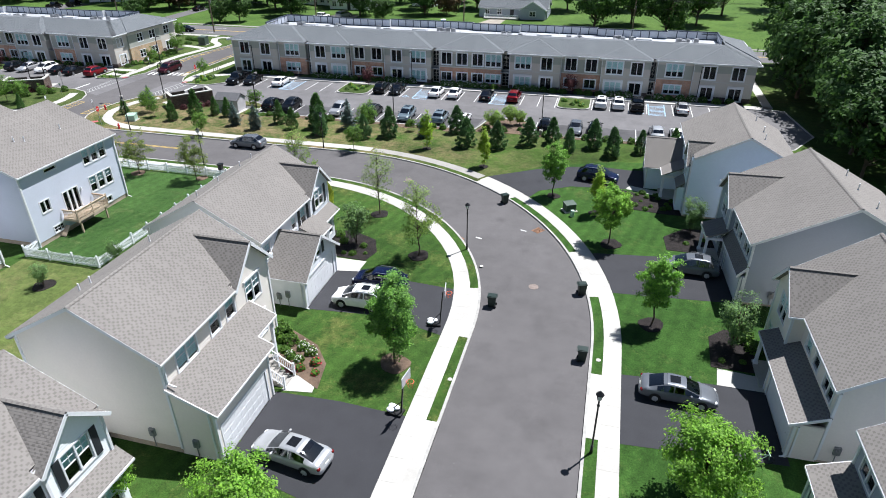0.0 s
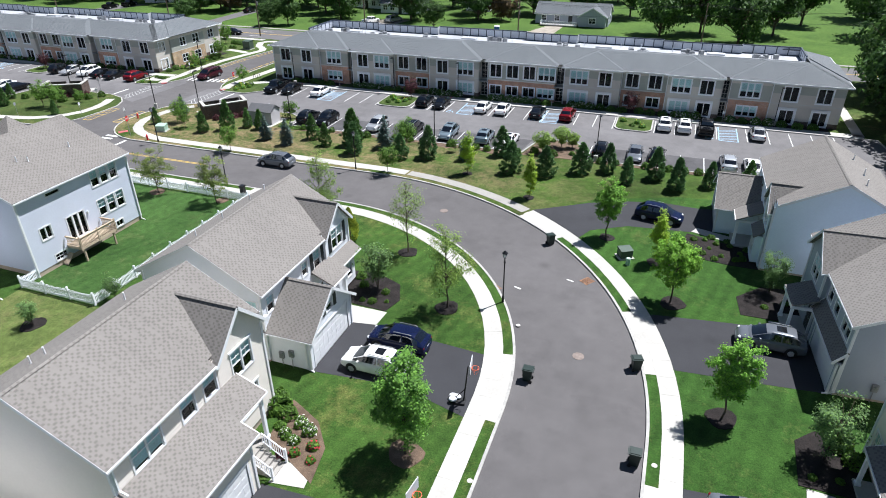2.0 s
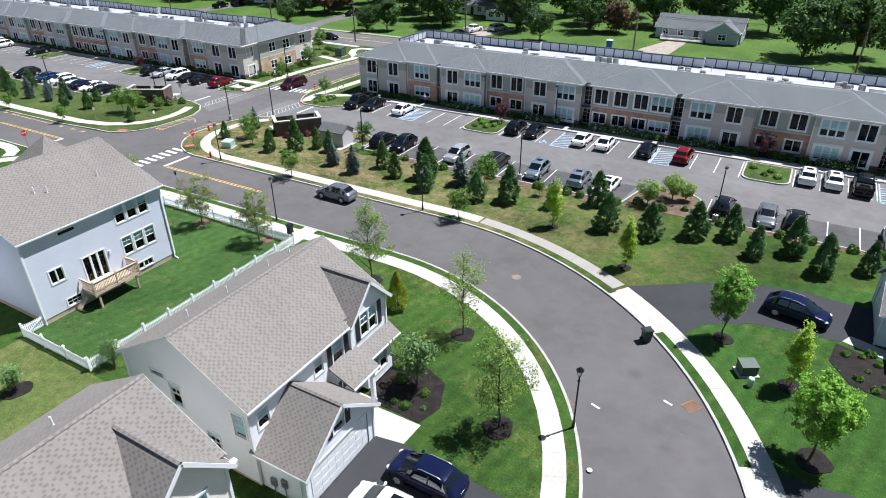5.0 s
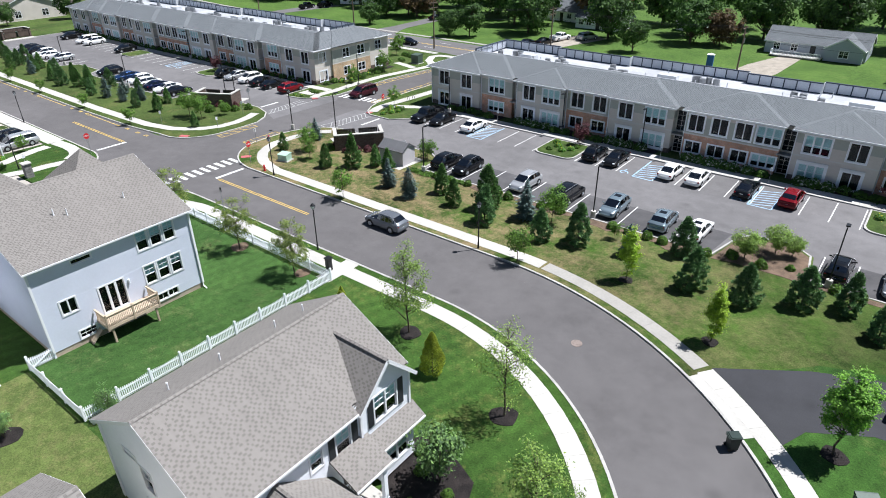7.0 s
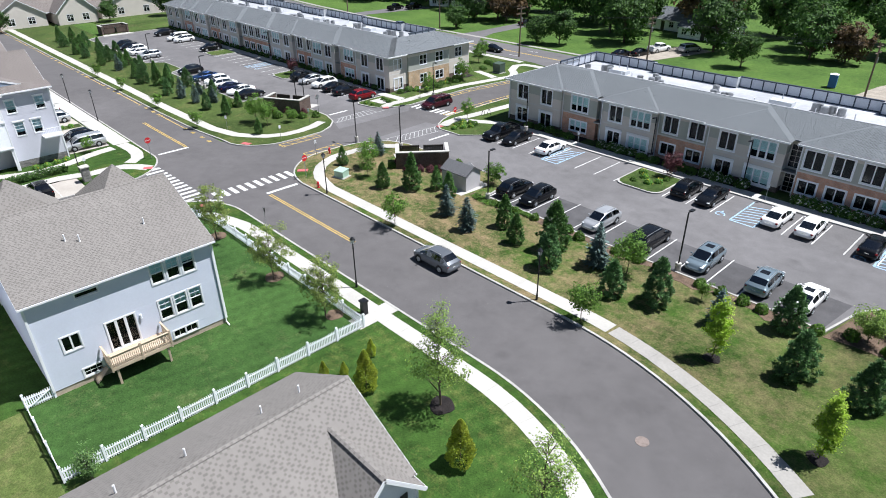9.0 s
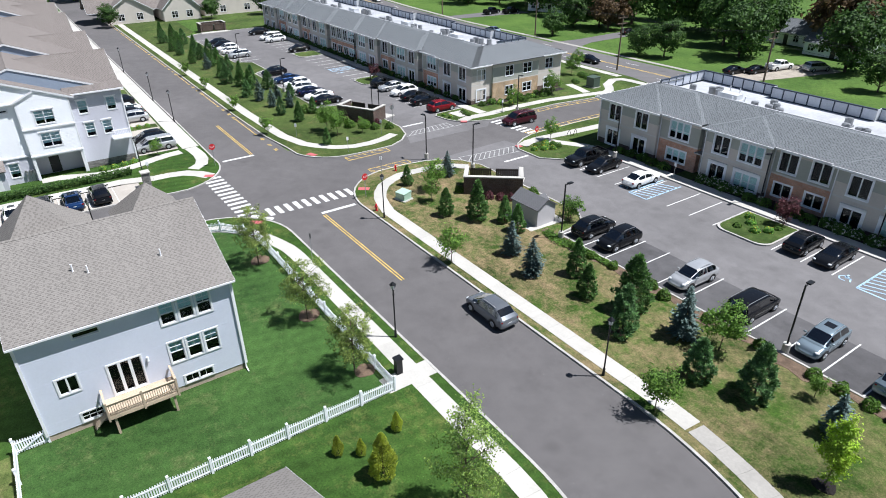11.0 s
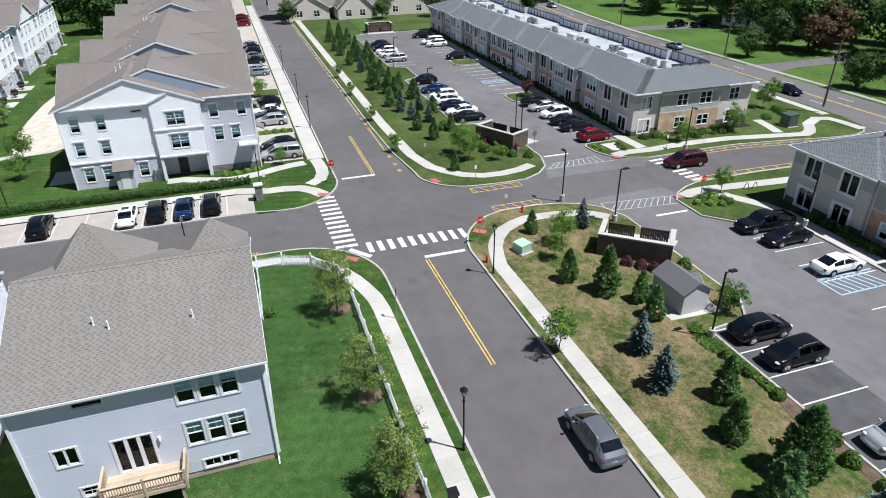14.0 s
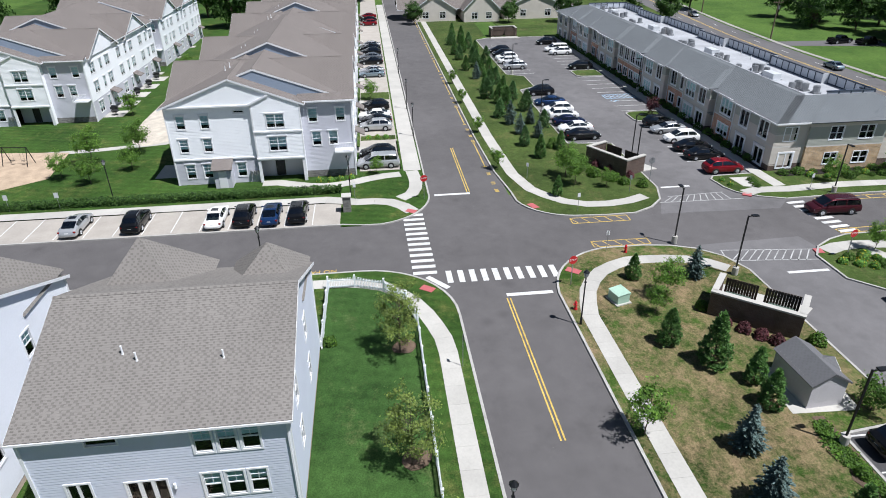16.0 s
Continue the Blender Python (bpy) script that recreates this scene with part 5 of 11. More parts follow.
# ---- the houses; local frame: front towards +x ----
def house_hall(at, label, side, roof, eave=7.35, ridge=10.0, grp="detached houses", porch_roof=None):
    """Tall house: full-width lean-to over garage and porch, and a front gable at one end. 11.7 wide (y), garage at low y."""
    h = thing("house", label, "house", at, grp)
    X0, X1, Y0, Y1 = -12.2, -2.7, 0.0, 11.7
    YB = 7.55
    base = 0.55
    foundation(h, X0, X1, Y0, Y1, base + 0.03)
    mid = (X0 + X1) / 2
    wf = [(2.2, 1.9, 5.3, 7.0, WD), (5.1, 1.0, 5.35, 6.95, W2), (6.85, 1.0, 5.35, 6.95, W2)]
    # front upper wall, then the gabled bay at the far end
    glazed(h, side, (X1, Y0), (X1, YB), base, eave - 0.05, wf)
    side_wall(h, side, (X0, Y1), (X0, Y0), base, eave - 0.05)
    glazed(h, side, (X0, Y0), (X1, Y0), base, eave - 0.05, [], peak=(mid - X0, ridge - 0.08))
    glazed(h, side, (X1, Y1), (X0, Y1), base, eave - 0.05, [(3.0, 0.9, 4.9, 6.2, W2)], peak=(X1 - mid, ridge - 0.08))
    bx = X1 + 0.02
    glazed(h, side, (bx, YB), (bx, Y1), base, eave - 0.05, [(2.08, 1.75, 4.9, 6.6, dict(grid=(2, 2), cols=2, cap=True)), (2.08, 1.75, 1.7, 3.4, dict(grid=(2, 2), cols=2, cap=True))], peak=(2.08, 9.35))
    gable_roof(h, X0, X1, Y0, Y1, eave, ridge, "y", roof, 0.35, 0.3, cut=(YB - 0.3, Y1 + 0.3))
    gable_roof(h, mid + 1.0, bx + 0.1, YB, Y1, eave, 9.45, "x", roof, 0.32, 0.3)
    # return of the gable's cornice
    rails(h, [((bx + 0.25, Y1 - 0.1, eave - 0.22), (bx + 0.25, Y1 + 0.45, eave - 0.22))], 0.25, 0.14, name="cornice_return")
    # lean-to over garage and porch
    gx = 0.0
    pr = porch_roof or roof
    roof_slope(h, [(gx + 0.35, -0.2, 3.95), (gx + 0.35, 6.4, 3.95), (X1, 6.4, 5.25), (X1, -0.2, 5.25)], pr)
    roof_slope(h, [(gx - 0.75, 6.4, 4.42), (gx - 0.75, 8.9, 4.42), (X1, 8.9, 5.25), (X1, 6.4, 5.25)], pr)
    rails(h, [((gx + 0.35, -0.2, 3.86), (gx + 0.35, 6.4, 3.86)), ((gx - 0.75, 6.4, 4.33), (gx - 0.75, 8.9, 4.33))], 0.09, 0.12, name="gutter")
    rails(h, [((gx + 0.35, -0.2, 3.86), (X1, -0.2, 5.16)), ((gx + 0.35, 6.4, 3.86), (gx - 0.75, 6.4, 4.33)), ((gx - 0.75, 8.9, 4.33), (X1, 8.9, 5.16))], 0.05, 0.2, name="rake_board")
    side_wall(h, side, (X1, 0), (gx, 0), 0.12, 3.85, clip=lambda z: (0.0, min(2.7, 2.7 * (5.05 - z) / 1.2) if z > 3.85 else 2.7))
    bm = bmesh.new()
    face(bm, [(X1, 0.0, 3.85), (gx, 0.0, 3.85), (X1, 0.0, 5.08)])
    part("gable_infill", bm, side, h)
    side_wall(h, side, (gx, 0), (gx, 5.9), 0.12, 3.85, holes=[(0.45, 5.35, 0.12, 2.55)])
    side_wall(h, side, (gx, 5.9), (X1, 5.9), 0.12, 3.85)
    garage_door(h, gx, 0.45, 5.35, 0.13, 2.55)
    corner_boards(h, [(X1, Y0), (X0, Y0), (X0, Y1), (bx, Y1)], base, eave - 0.25)
    corner_boards(h, [(gx, 0), (gx, 5.9)], 0.12, 3.75)
    # porch deck, steps, post and rail
    bm = bmesh.new()
    sx = gx - 0.95
    box(bm, X1, sx, 5.95, 8.7, 0.0, 1.05)
    part("porch_deck", bm, CONCRETE_OLD, h)
    for i in range(5):
        bm = bmesh.new()
        box(bm, sx + 0.28 * i, sx + 0.28 * (i + 1), 6.7, 7.9, 0.0, 0.9 - 0.18 * i)
        part("step", bm, CONCRETE_OLD, h)
    bm = bmesh.new()
    box(bm, gx - 1.12, gx - 0.92, 8.45, 8.65, 0.0, 4.3)
    box(bm, gx - 1.17, gx - 0.87, 8.40, 8.70, 1.05, 1.25)
    part("porch_post", bm, VINYL, h)
    for y in (6.6, 8.0):
        bm = bmesh.new()
        beam(bm, (sx, y, 1.95), (sx + 1.45, y, 1.05), 0.07, 0.06)
        beam(bm, (sx, y, 1.25), (sx + 1.45, y, 0.30), 0.05, 0.05)
        for i in range(11):
            f = i / 10
            beam(bm, (sx + 1.45 * f, y, 1.2 - 0.9 * f), (sx + 1.45 * f, y, 1.95 - 0.9 * f), 0.035, 0.035)
        box(bm, sx + 1.40, sx + 1.52, y - 0.06, y + 0.06, 0.1, 1.2)
        part("stair_rail", bm, VINYL, h, "white vinyl stair rail")
    entry_door(h, X1 + 0.02, 6.6, 7.6, 1.05, 3.1)
    downspout(h, X1 + 0.12, 0.1, 5.25, eave - 0.3)
    downspout(h, gx - 0.3, -0.1, 0.1, 3.8)
    vents(h, [(mid - 2.2, 2.8, ridge - 1.2), (mid - 2.0, 3.5, ridge - 1.1), (mid - 1.6, 8.5, ridge - 0.85)])
    meter_box(h, -4.5, -0.09, 1.2, -1)
    meter_box(h, -1.6, -0.09, 1.0, -1)
    bm = bmesh.new()
    tube(bm, (-7.6, -0.75, 0.1), (-7.6, -0.75, 0.9), 0.42, 0.42, 18)
    tube(bm, (-7.6, -0.75, 0.9), (-7.6, -0.75, 0.96), 0.44, 0.36, 18)
    part("air_conditioner", bm, PLASTIC_BLACK, h, "dark round air-conditioning unit")
    return h


def house_wing(at, label, side, roof, eave=6.1, ridge=8.85, grp="detached houses"):
    """House with a gabled garage wing, shuttered front windows and a small porch. 12.6 wide (y), garage at low y."""
    h = thing("house", label, "house", at, grp)
    X0, X1, Y0, Y1 = -13.1, -3.3, 0.0, 12.4
    base = 0.35
    mid = (X0 + X1) / 2
    foundation(h, X0, X1, Y0, Y1, base + 0.03)
    bx = X1 + 0.1
    glazed(h, side, (X1, Y0), (X1, 8.6), base, eave - 0.05, [(1.0, 0.8, 3.9, 5.1, W2), (5.6, 0.75, 4.1, 5.2, W2), (7.4, 0.95, 3.7, 5.3, W2)])
    shutters(h, X1 + 0.02, 7.4, 0.95, 3.7, 5.3)
    glazed(h, side, (bx, 8.6), (bx, Y1), base, eave - 0.05, [(1.9, 1.7, 4.1, 5.8, WD), (1.9, 1.7, 0.85, 2.4, WD)], peak=(1.9, 7.9))
    shutters(h, bx + 0.02, 10.5, 1.7, 4.1, 5.8)
    side_wall(h, side, (X1, 8.6), (bx, 8.6), base, eave - 0.05)
    side_wall(h, side, (bx, Y1), (X1, Y1), base, eave - 0.05)
    foundation(h, X1 - 0.2, bx, 8.6, Y1, base + 0.03)
    glazed(h, side, (X0, Y0), (X1, Y0), base, eave - 0.05, [(4.1, 0.85, 3.6, 5.1, W2), (9.0, 0.85, 3.5, 5.1, dict(grid=(2, 2), blind=0.9)), (2.8, 1.1, 5.2, 5.5, dict(grid=(1, 1), sash=False)), (3.8, 0.9, 1.1, 2.6, W2), (6.6, 0.9, 1.1, 2.6, W2)], peak=(mid - X0, ridge - 0.08))
    glazed(h, side, (X1, Y1), (X0, Y1), base, eave - 0.05, [(3.2, 0.9, 3.6, 5.1, W2)], peak=(X1 - mid, ridge - 0.08))
    glazed(h, side, (X0, Y1), (X0, Y0), base, eave - 0.05, [(3.0, 1.7, 3.6, 5.1, WD), (9.0, 0.9, 3.6, 5.1, W2)])
    gable_roof(h, X0, X1, Y0, Y1, eave, ridge, "y", roof, 0.35, 0.25, cut=(8.3, Y1 + 0.25))
    gable_roof(h, mid + 1.3, bx + 0.1, 8.6, Y1, eave, 8.05, "x", roof, 0.3, 0.3)
    # garage wing
    gx = 0.0
    g0, g1 = 0.15, 6.15
    side_wall(h, side, (gx, g0), (gx, g1), 0.12, 2.95, holes=[(0.55, 5.45, 0.12, 2.45), (2.55, 3.45, 3.35, 4.25)], peak=(3.0, 5.3))
    pane_unit(h, Vector((gx, g0, 0)), Vector((0, 1, 0)), Vector((1, 0, 0)), 2.55, 3.45, 3.35, 4.25, (TRIM, GLASS), grid=(2, 2))
    shutters(h, gx + 0.02, g0 + 3.0, 0.9, 3.35, 4.25)
    side_wall(h, side, (X1, g0), (gx, g0), 0.12, 2.95)
    side_wall(h, side, (gx, g1), (X1, g1), 0.12, 2.95)
    garage_door(h, gx, g0 + 0.55, g0 + 5.45, 0.13, 2.45)
    gable_roof(h, X1 + 0.02, gx + 0.12, g0, g1, 3.0, 5.35, "x", roof, 0.3, 0.3)
    corner_boards(h, [(X1, Y0), (X0, Y0), (X0, Y1), (bx, Y1), (bx, 8.6)], base, eave - 0.25)
    corner_boards(h, [(gx, g0), (gx, g1)], 0.12, 2.75)
    # porch roofs
    roof_slope(h, [(X1 + 1.9, g1 + 0.2, 3.05), (X1 + 1.9, 9.0, 3.05), (X1, 9.0, 3.95), (X1, g1 + 0.2, 3.95)], roof)
    rails(h, [((X1 + 1.9, g1 + 0.2, 2.96), (X1 + 1.9, 9.0, 2.96))], 0.12, 0.12, name="gutter")
    roof_slope(h, [(bx + 0.95, 8.7, 2.95), (bx + 0.95, Y1 + 0.25, 2.95), (bx, Y1 + 0.25, 3.6), (bx, 8.7, 3.6)], roof)
    rails(h, [((bx + 0.95, 8.7, 2.86), (bx + 0.95, Y1 + 0.25, 2.86))], 0.12, 0.12, name="gutter")
    glazed(h, side, (bx + 0.6, 9.2), (bx + 0.6, 12.0), base, 2.85, [(1.4, 1.7, 1.0, 2.4, dict(grid=(2, 2), cols=2))])
    side_wall(h, side, (bx, 9.2), (bx + 0.6, 9.2), base, 2.85)
    side_wall(h, side, (bx + 0.6, 12.0), (bx, 12.0), base, 2.85)
    bm = bmesh.new()
    box(bm, X1, X1 + 1.8, g1 + 0.05, 8.7, 0.0, 0.32)
    part("porch_deck", bm, CONCRETE, h)
    bm = bmesh.new()
    box(bm, X1 + 1.55, X1 + 1.80, 8.35, 8.60, 0.32, 2.9)
    box(bm, X1 + 1.50, X1 + 1.85, 8.30, 8.65, 0.32, 0.5)
    part("porch_post", bm, VINYL, h, "white square porch post")
    entry_door(h, X1 + 0.02, 7.0, 8.0, 0.34, 2.4)
    vents(h, [(mid - 1.6, 2.4, ridge - 0.9), (mid - 1.4, 5.2, ridge - 0.8), (mid - 1.5, 8.8, ridge - 0.85), (mid - 1.5, 10.8, ridge - 0.85)])
    downspout(h, gx - 0.25, 0.02, 0.1, 2.8)
    meter_box(h, -1.5, 0.06, 1.0, -1)
    meter_box(h, -2.3, 0.06, 0.7, -1)
    # icicle lamps along the garage rake
    bm = bmesh.new()
    for i in range(26):
        f = i / 25
        z = 3.0 + 2.2 * (1 - abs(2 * f - 1))
        box(bm, gx + 0.40, gx + 0.42, g0 - 0.2 + 6.4 * f, g0 - 0.17 + 6.4 * f, z - 0.35, z - 0.15)
    part("string_lights", bm, PALE_METAL, h, "unlit string of small white lamps")
    return h


bm = bmesh.new()
box(bm, -0.02, 0.02, -0.02, 0.02, 0.0, 0.70)
BALUSTER = mesh_of("baluster", bm, WOOD_DECK)


def house_corner(at, label, side, roof):
    """Corner house seen from its garden side (+x): tall boarded back, deck, slider, windows in threes. 12.1 wide (y)."""
    h = thing("house", label, "house", at, "detached houses")
    X0, X1, Y0, Y1 = -14.2, 0.0, 0.0, 12.1
    base, eave, ridge = 0.55, 7.45, 10.35
    mid = (X0 + X1) / 2
    foundation(h, X0, X1, Y0, Y1, base + 0.03)
    wins = [(c, 0.84, z0, z1, dict(grid=(2, 2), blind=0.5 - 0.04 * i)) for z0, z1 in ((5.5, 7.0), (2.55, 4.1)) for i, c in enumerate((8.05, 9.15, 10.25))] + [ (9.0, 1.75, 0.68, 1.25, dict(grid=(2, 1), cols=2, sash=False)), (1.9, 1.05, 3.05, 4.15, dict(grid=(1, 1), cols=2, sash=False)), (2.6, 1.2, 0.68, 1.3, dict(grid=(3, 2), sash=False)), (3.6, 1.4, 6.5, 6.85, dict(grid=(1, 1), sash=False, wide=0.06)), (5.0, 1.85, 1.75, 3.95, dict(grid=(1, 1), cols=3, sash=False))]
    glazed(h, side, (X1, Y0), (X1, Y1), base, eave - 0.05, wins)
    glazed(h, side, (X1, Y1), (X0, Y1), base, eave - 0.05, [(3.0, 0.9, 5.5, 7.0, W2), (8.6, 0.9, 5.5, 7.0, W2), (3.0, 0.9, 2.6, 4.1, W2), (8.4, 0.9, 2.6, 4.1, W2)], peak=(X1 - mid, ridge - 0.08))
    glazed(h, side, (X0, Y0), (X1, Y0), base, eave - 0.05, [], peak=(mid - X0, ridge - 0.08))
    glazed(h, side, (X0, Y1), (X0, Y0), base, eave - 0.05, [(3.0, 1.7, 5.5, 7.0, WD), (8.0, 1.7, 5.5, 7.0, WD)])
    gable_roof(h, X0, X1, Y0, Y1, eave, ridge, "y", roof, 0.32, 0.25)
    corner_boards(h, [(X1, Y0), (X1, Y1), (X0, Y0), (X0, Y1)], base, eave - 0.25)
    for cy in (2.85, 10.1):
        # steep hipped gables of the street front, standing above the ridge
        w = 2.9 if cy < 5 else 2.3
        top = 11.3 if cy < 5 else 10.45
        c = (-11.7, cy, top)
        w, foot = w * 1.16, top - (top - 8.25) * 1.2
        ya, yb = max(cy - w, -0.12), min(cy + w, Y1 + 0.12)
        q = [(-11.7 - w, ya, foot), (-11.7 + w, ya, foot), (-11.7 + w, yb, foot), (-11.7 - w, yb, foot)]
        for i in range(4):
            roof_slope(h, [q[i], q[(i + 1) % 4], c], roof)
    vents(h, [(-3.6, 4.0, 8.95), (-3.2, 4.75, 8.8), (-3.0, 8.9, 8.7)])
    # raised timber deck before the slider
    d = new("deck")
    d.parent = h
    y0, y1, dx = 3.35, 7.35, 1.75
    for i in range(12):
        bm = bmesh.new()
        box(bm, 0.02 + i * dx / 12, 0.012 + (i + 1) * dx / 12, y0, y1, 1.62, 1.66)
        part("deck_board", bm, WOOD_DECK, d)
    for p, q in (((dx, y0, 1.5), (dx, y1, 1.5)), ((0.03, y0, 1.5), (dx, y0, 1.5)), ((0.03, y1, 1.5), (dx, y1, 1.5)), ((0.9, y0, 1.5), (0.9, y1, 1.5))):
        bm = bmesh.new()
        beam(bm, p, q, 0.05, 0.22)
        part("joist", bm, WOOD_DECK, d)
    for y in (y0 + 0.3, y1 - 0.3):
        bm = bmesh.new()
        box(bm, dx - 0.2, dx - 0.06, y - 0.07, y + 0.07, 0.0, 1.5)
        part("post", bm, WOOD_DECK, d)
    for p, q in (((dx, y0), (dx, y1)), ((0.1, y0), (dx, y0)), ((0.1, y1), (dx, y1))):
        bm = bmesh.new()
        beam(bm, (*p, 2.55), (*q, 2.55), 0.13, 0.045)
        beam(bm, (*p, 2.45), (*q, 2.45), 0.04, 0.09)
        beam(bm, (*p, 1.78), (*q, 1.78), 0.04, 0.09)
        part("deck_rail", bm, WOOD_DECK, d)
        L = (Vector(q) - Vector(p)).length
        k = round(L / 0.13)
        for i in range(1, k):
            s = Vector(p).lerp(Vector(q), i / k)
            o = new("baluster", BALUSTER)
            o.parent = d
            o.matrix_basis = Matrix.Translation((s.x, s.y, 1.74))
    for p in ((dx, y0), (dx, y1), (dx, (y0 + y1) / 2)):
        bm = bmesh.new()
        box(bm, p[0] - 0.055, p[0] + 0.055, p[1] - 0.055, p[1] + 0.055, 1.3, 2.7)
        part("rail_post", bm, WOOD_DECK, d)
    bm = bmesh.new()
    beam(bm, (0.1, y0 - 0.02, 0.9), (0.1, y0 - 0.9, 0.1), 0.9, 0.05)
    part("stair_stringer", bm, WOOD_DECK, d)
    bm = bmesh.new()
    tube(bm, (0.1, 6.3, 3.4), (0.1, 6.3, 3.7), 0.07, 0.07, 8)
    part("wall_lamp", bm, VINYL, h, "white wall lamp, unlit")
    downspout(h, 0.07, Y1 - 0.08, 0.1, eave - 0.3)
    return h


def house_gable(at, label, side, roof, gable_h=9.0):
    """House at the turn: broad gable end, cross gable, low garage wing and porch towards the street."""
    h = thing("house", label, "house", at, "detached houses")
    X0, X1, Y0, Y1 = -9.6, 0.0, 0.0, 11.6
    mid = (X0 + X1) / 2
    eave = 6.45
    foundation(h, X0, X1, Y0, Y1, 0.33)
    glazed(h, side, (X0, Y0), (X1, Y0), 0.3, eave - 0.05, [], peak=(mid - X0, gable_h - 0.08))
    glazed(h, side, (X1, Y1), (X0, Y1), 0.3, eave - 0.05, [], peak=(X1 - mid, gable_h - 0.08))
    glazed(h, side, (X1, Y0), (X1, Y1), 0.3, eave - 0.05, [(5.1, 1.0, 4.3, 5.9, W2), (8.5, 0.9, 4.5, 5.9, W2)])
    side_wall(h, side, (X0, Y1), (X0, Y0), 0.3, eave - 0.05)
    gable_roof(h, X0, X1, Y0, Y1, eave, gable_h, "y", roof, 0.35, 0.25, cut=(-0.25, 3.9))
    gable_roof(h, mid + 2.2, X1 + 0.15, 0.40, 3.65, 5.85, 7.6, "x", roof, 0.3, 0.3)
    glazed(h, side, (X1 + 0.12, 0.25), (X1 + 0.12, 3.65), 0.3, 5.8, [(1.7, 1.7, 3.9, 5.5, dict(grid=(2, 2), cols=2))], peak=(1.7, 7.5))
    glazed(h, side, (X1 + 0.7, 1.0), (X1 + 0.7, 3.2), 0.3, 2.85, [(1.1, 1.5, 0.9, 2.5, WD)])
    side_wall(h, side, (X1 + 0.1, 1.0), (X1 + 0.7, 1.0), 0.3, 2.85)
    side_wall(h, side, (X1 + 0.7, 3.2), (X1 + 0.1, 3.2), 0.3, 2.85)
    roof_slope(h, [(X1 + 0.95, 0.8, 2.85), (X1 + 0.95, 3.4, 2.85), (X1 + 0.12, 3.4, 3.5), (X1 + 0.12, 0.8, 3.5)], roof)
    # porch roof and posts
    roof_slope(h, [(X1 + 2.2, 3.9, 2.85), (X1 + 2.2, 6.5, 2.85), (X1 + 0.02, 6.5, 3.95), (X1 + 0.02, 3.9, 3.95)], roof)
    rails(h, [((X1 + 2.2, 3.9, 2.74), (X1 + 2.2, 6.4, 2.74)), ((X1 + 2.15, 3.95, 2.74), (X1 + 0.1, 3.95, 2.74))], 0.14, 0.22, name="porch_beam")
    # garage wing
    gx0, gx1, gy0, gy1 = X1, X1 + 3.6, 6.4, 12.8
    gm = (gy1 - gy0) / 2
    side_wall(h, side, (gx1, gy0), (gx1, gy1), 0.12, 2.9, holes=[(0.7, 5.7, 0.12, 2.4)], peak=(gm, 5.1))
    garage_door(h, gx1, gy0 + 0.7, gy0 + 5.7, 0.13, 2.4)
    side_wall(h, side, (gx0, gy0), (gx1, gy0), 0.12, 2.9)
    side_wall(h, side, (gx1, gy1), (gx0, gy1), 0.12, 2.9)
    gable_roof(h, gx0 + 0.05, gx1 + 0.1, gy0, gy1, 2.95, 5.15, "x", roof, 0.3, 0.3)
    corner_boards(h, [(X0, Y0), (X1, Y0), (X0, Y1), (X1, Y1)], 0.3, eave - 0.25)
    corner_boards(h, [(gx1, gy0), (gx1, gy1)], 0.12, 2.7)
    bm = bmesh.new()
    box(bm, X1 + 1.85, X1 + 2.1, 4.0, 4.25, 0.1, 2.65)
    box(bm, X1 + 1.80, X1 + 2.15, 3.95, 4.30, 0.3, 0.5)
    part("porch_post", bm, VINYL, h)
    bm = bmesh.new()
    box(bm, X1, X1 + 2.15, 3.8, 6.38, 0.0, 0.3)
    part("porch_deck", bm, CONCRETE, h)
    entry_door(h, X1 + 0.02, 4.6, 5.6, 0.32, 2.4)
    vents(h, [(mid - 1.8, 2.5, gable_h - 0.85), (mid - 2.2, 5.5, gable_h - 1.0), (mid - 2.0, 9.0, gable_h - 0.95)])
    meter_box(h, -4.5, -0.09, 1.2, -1)
    return h


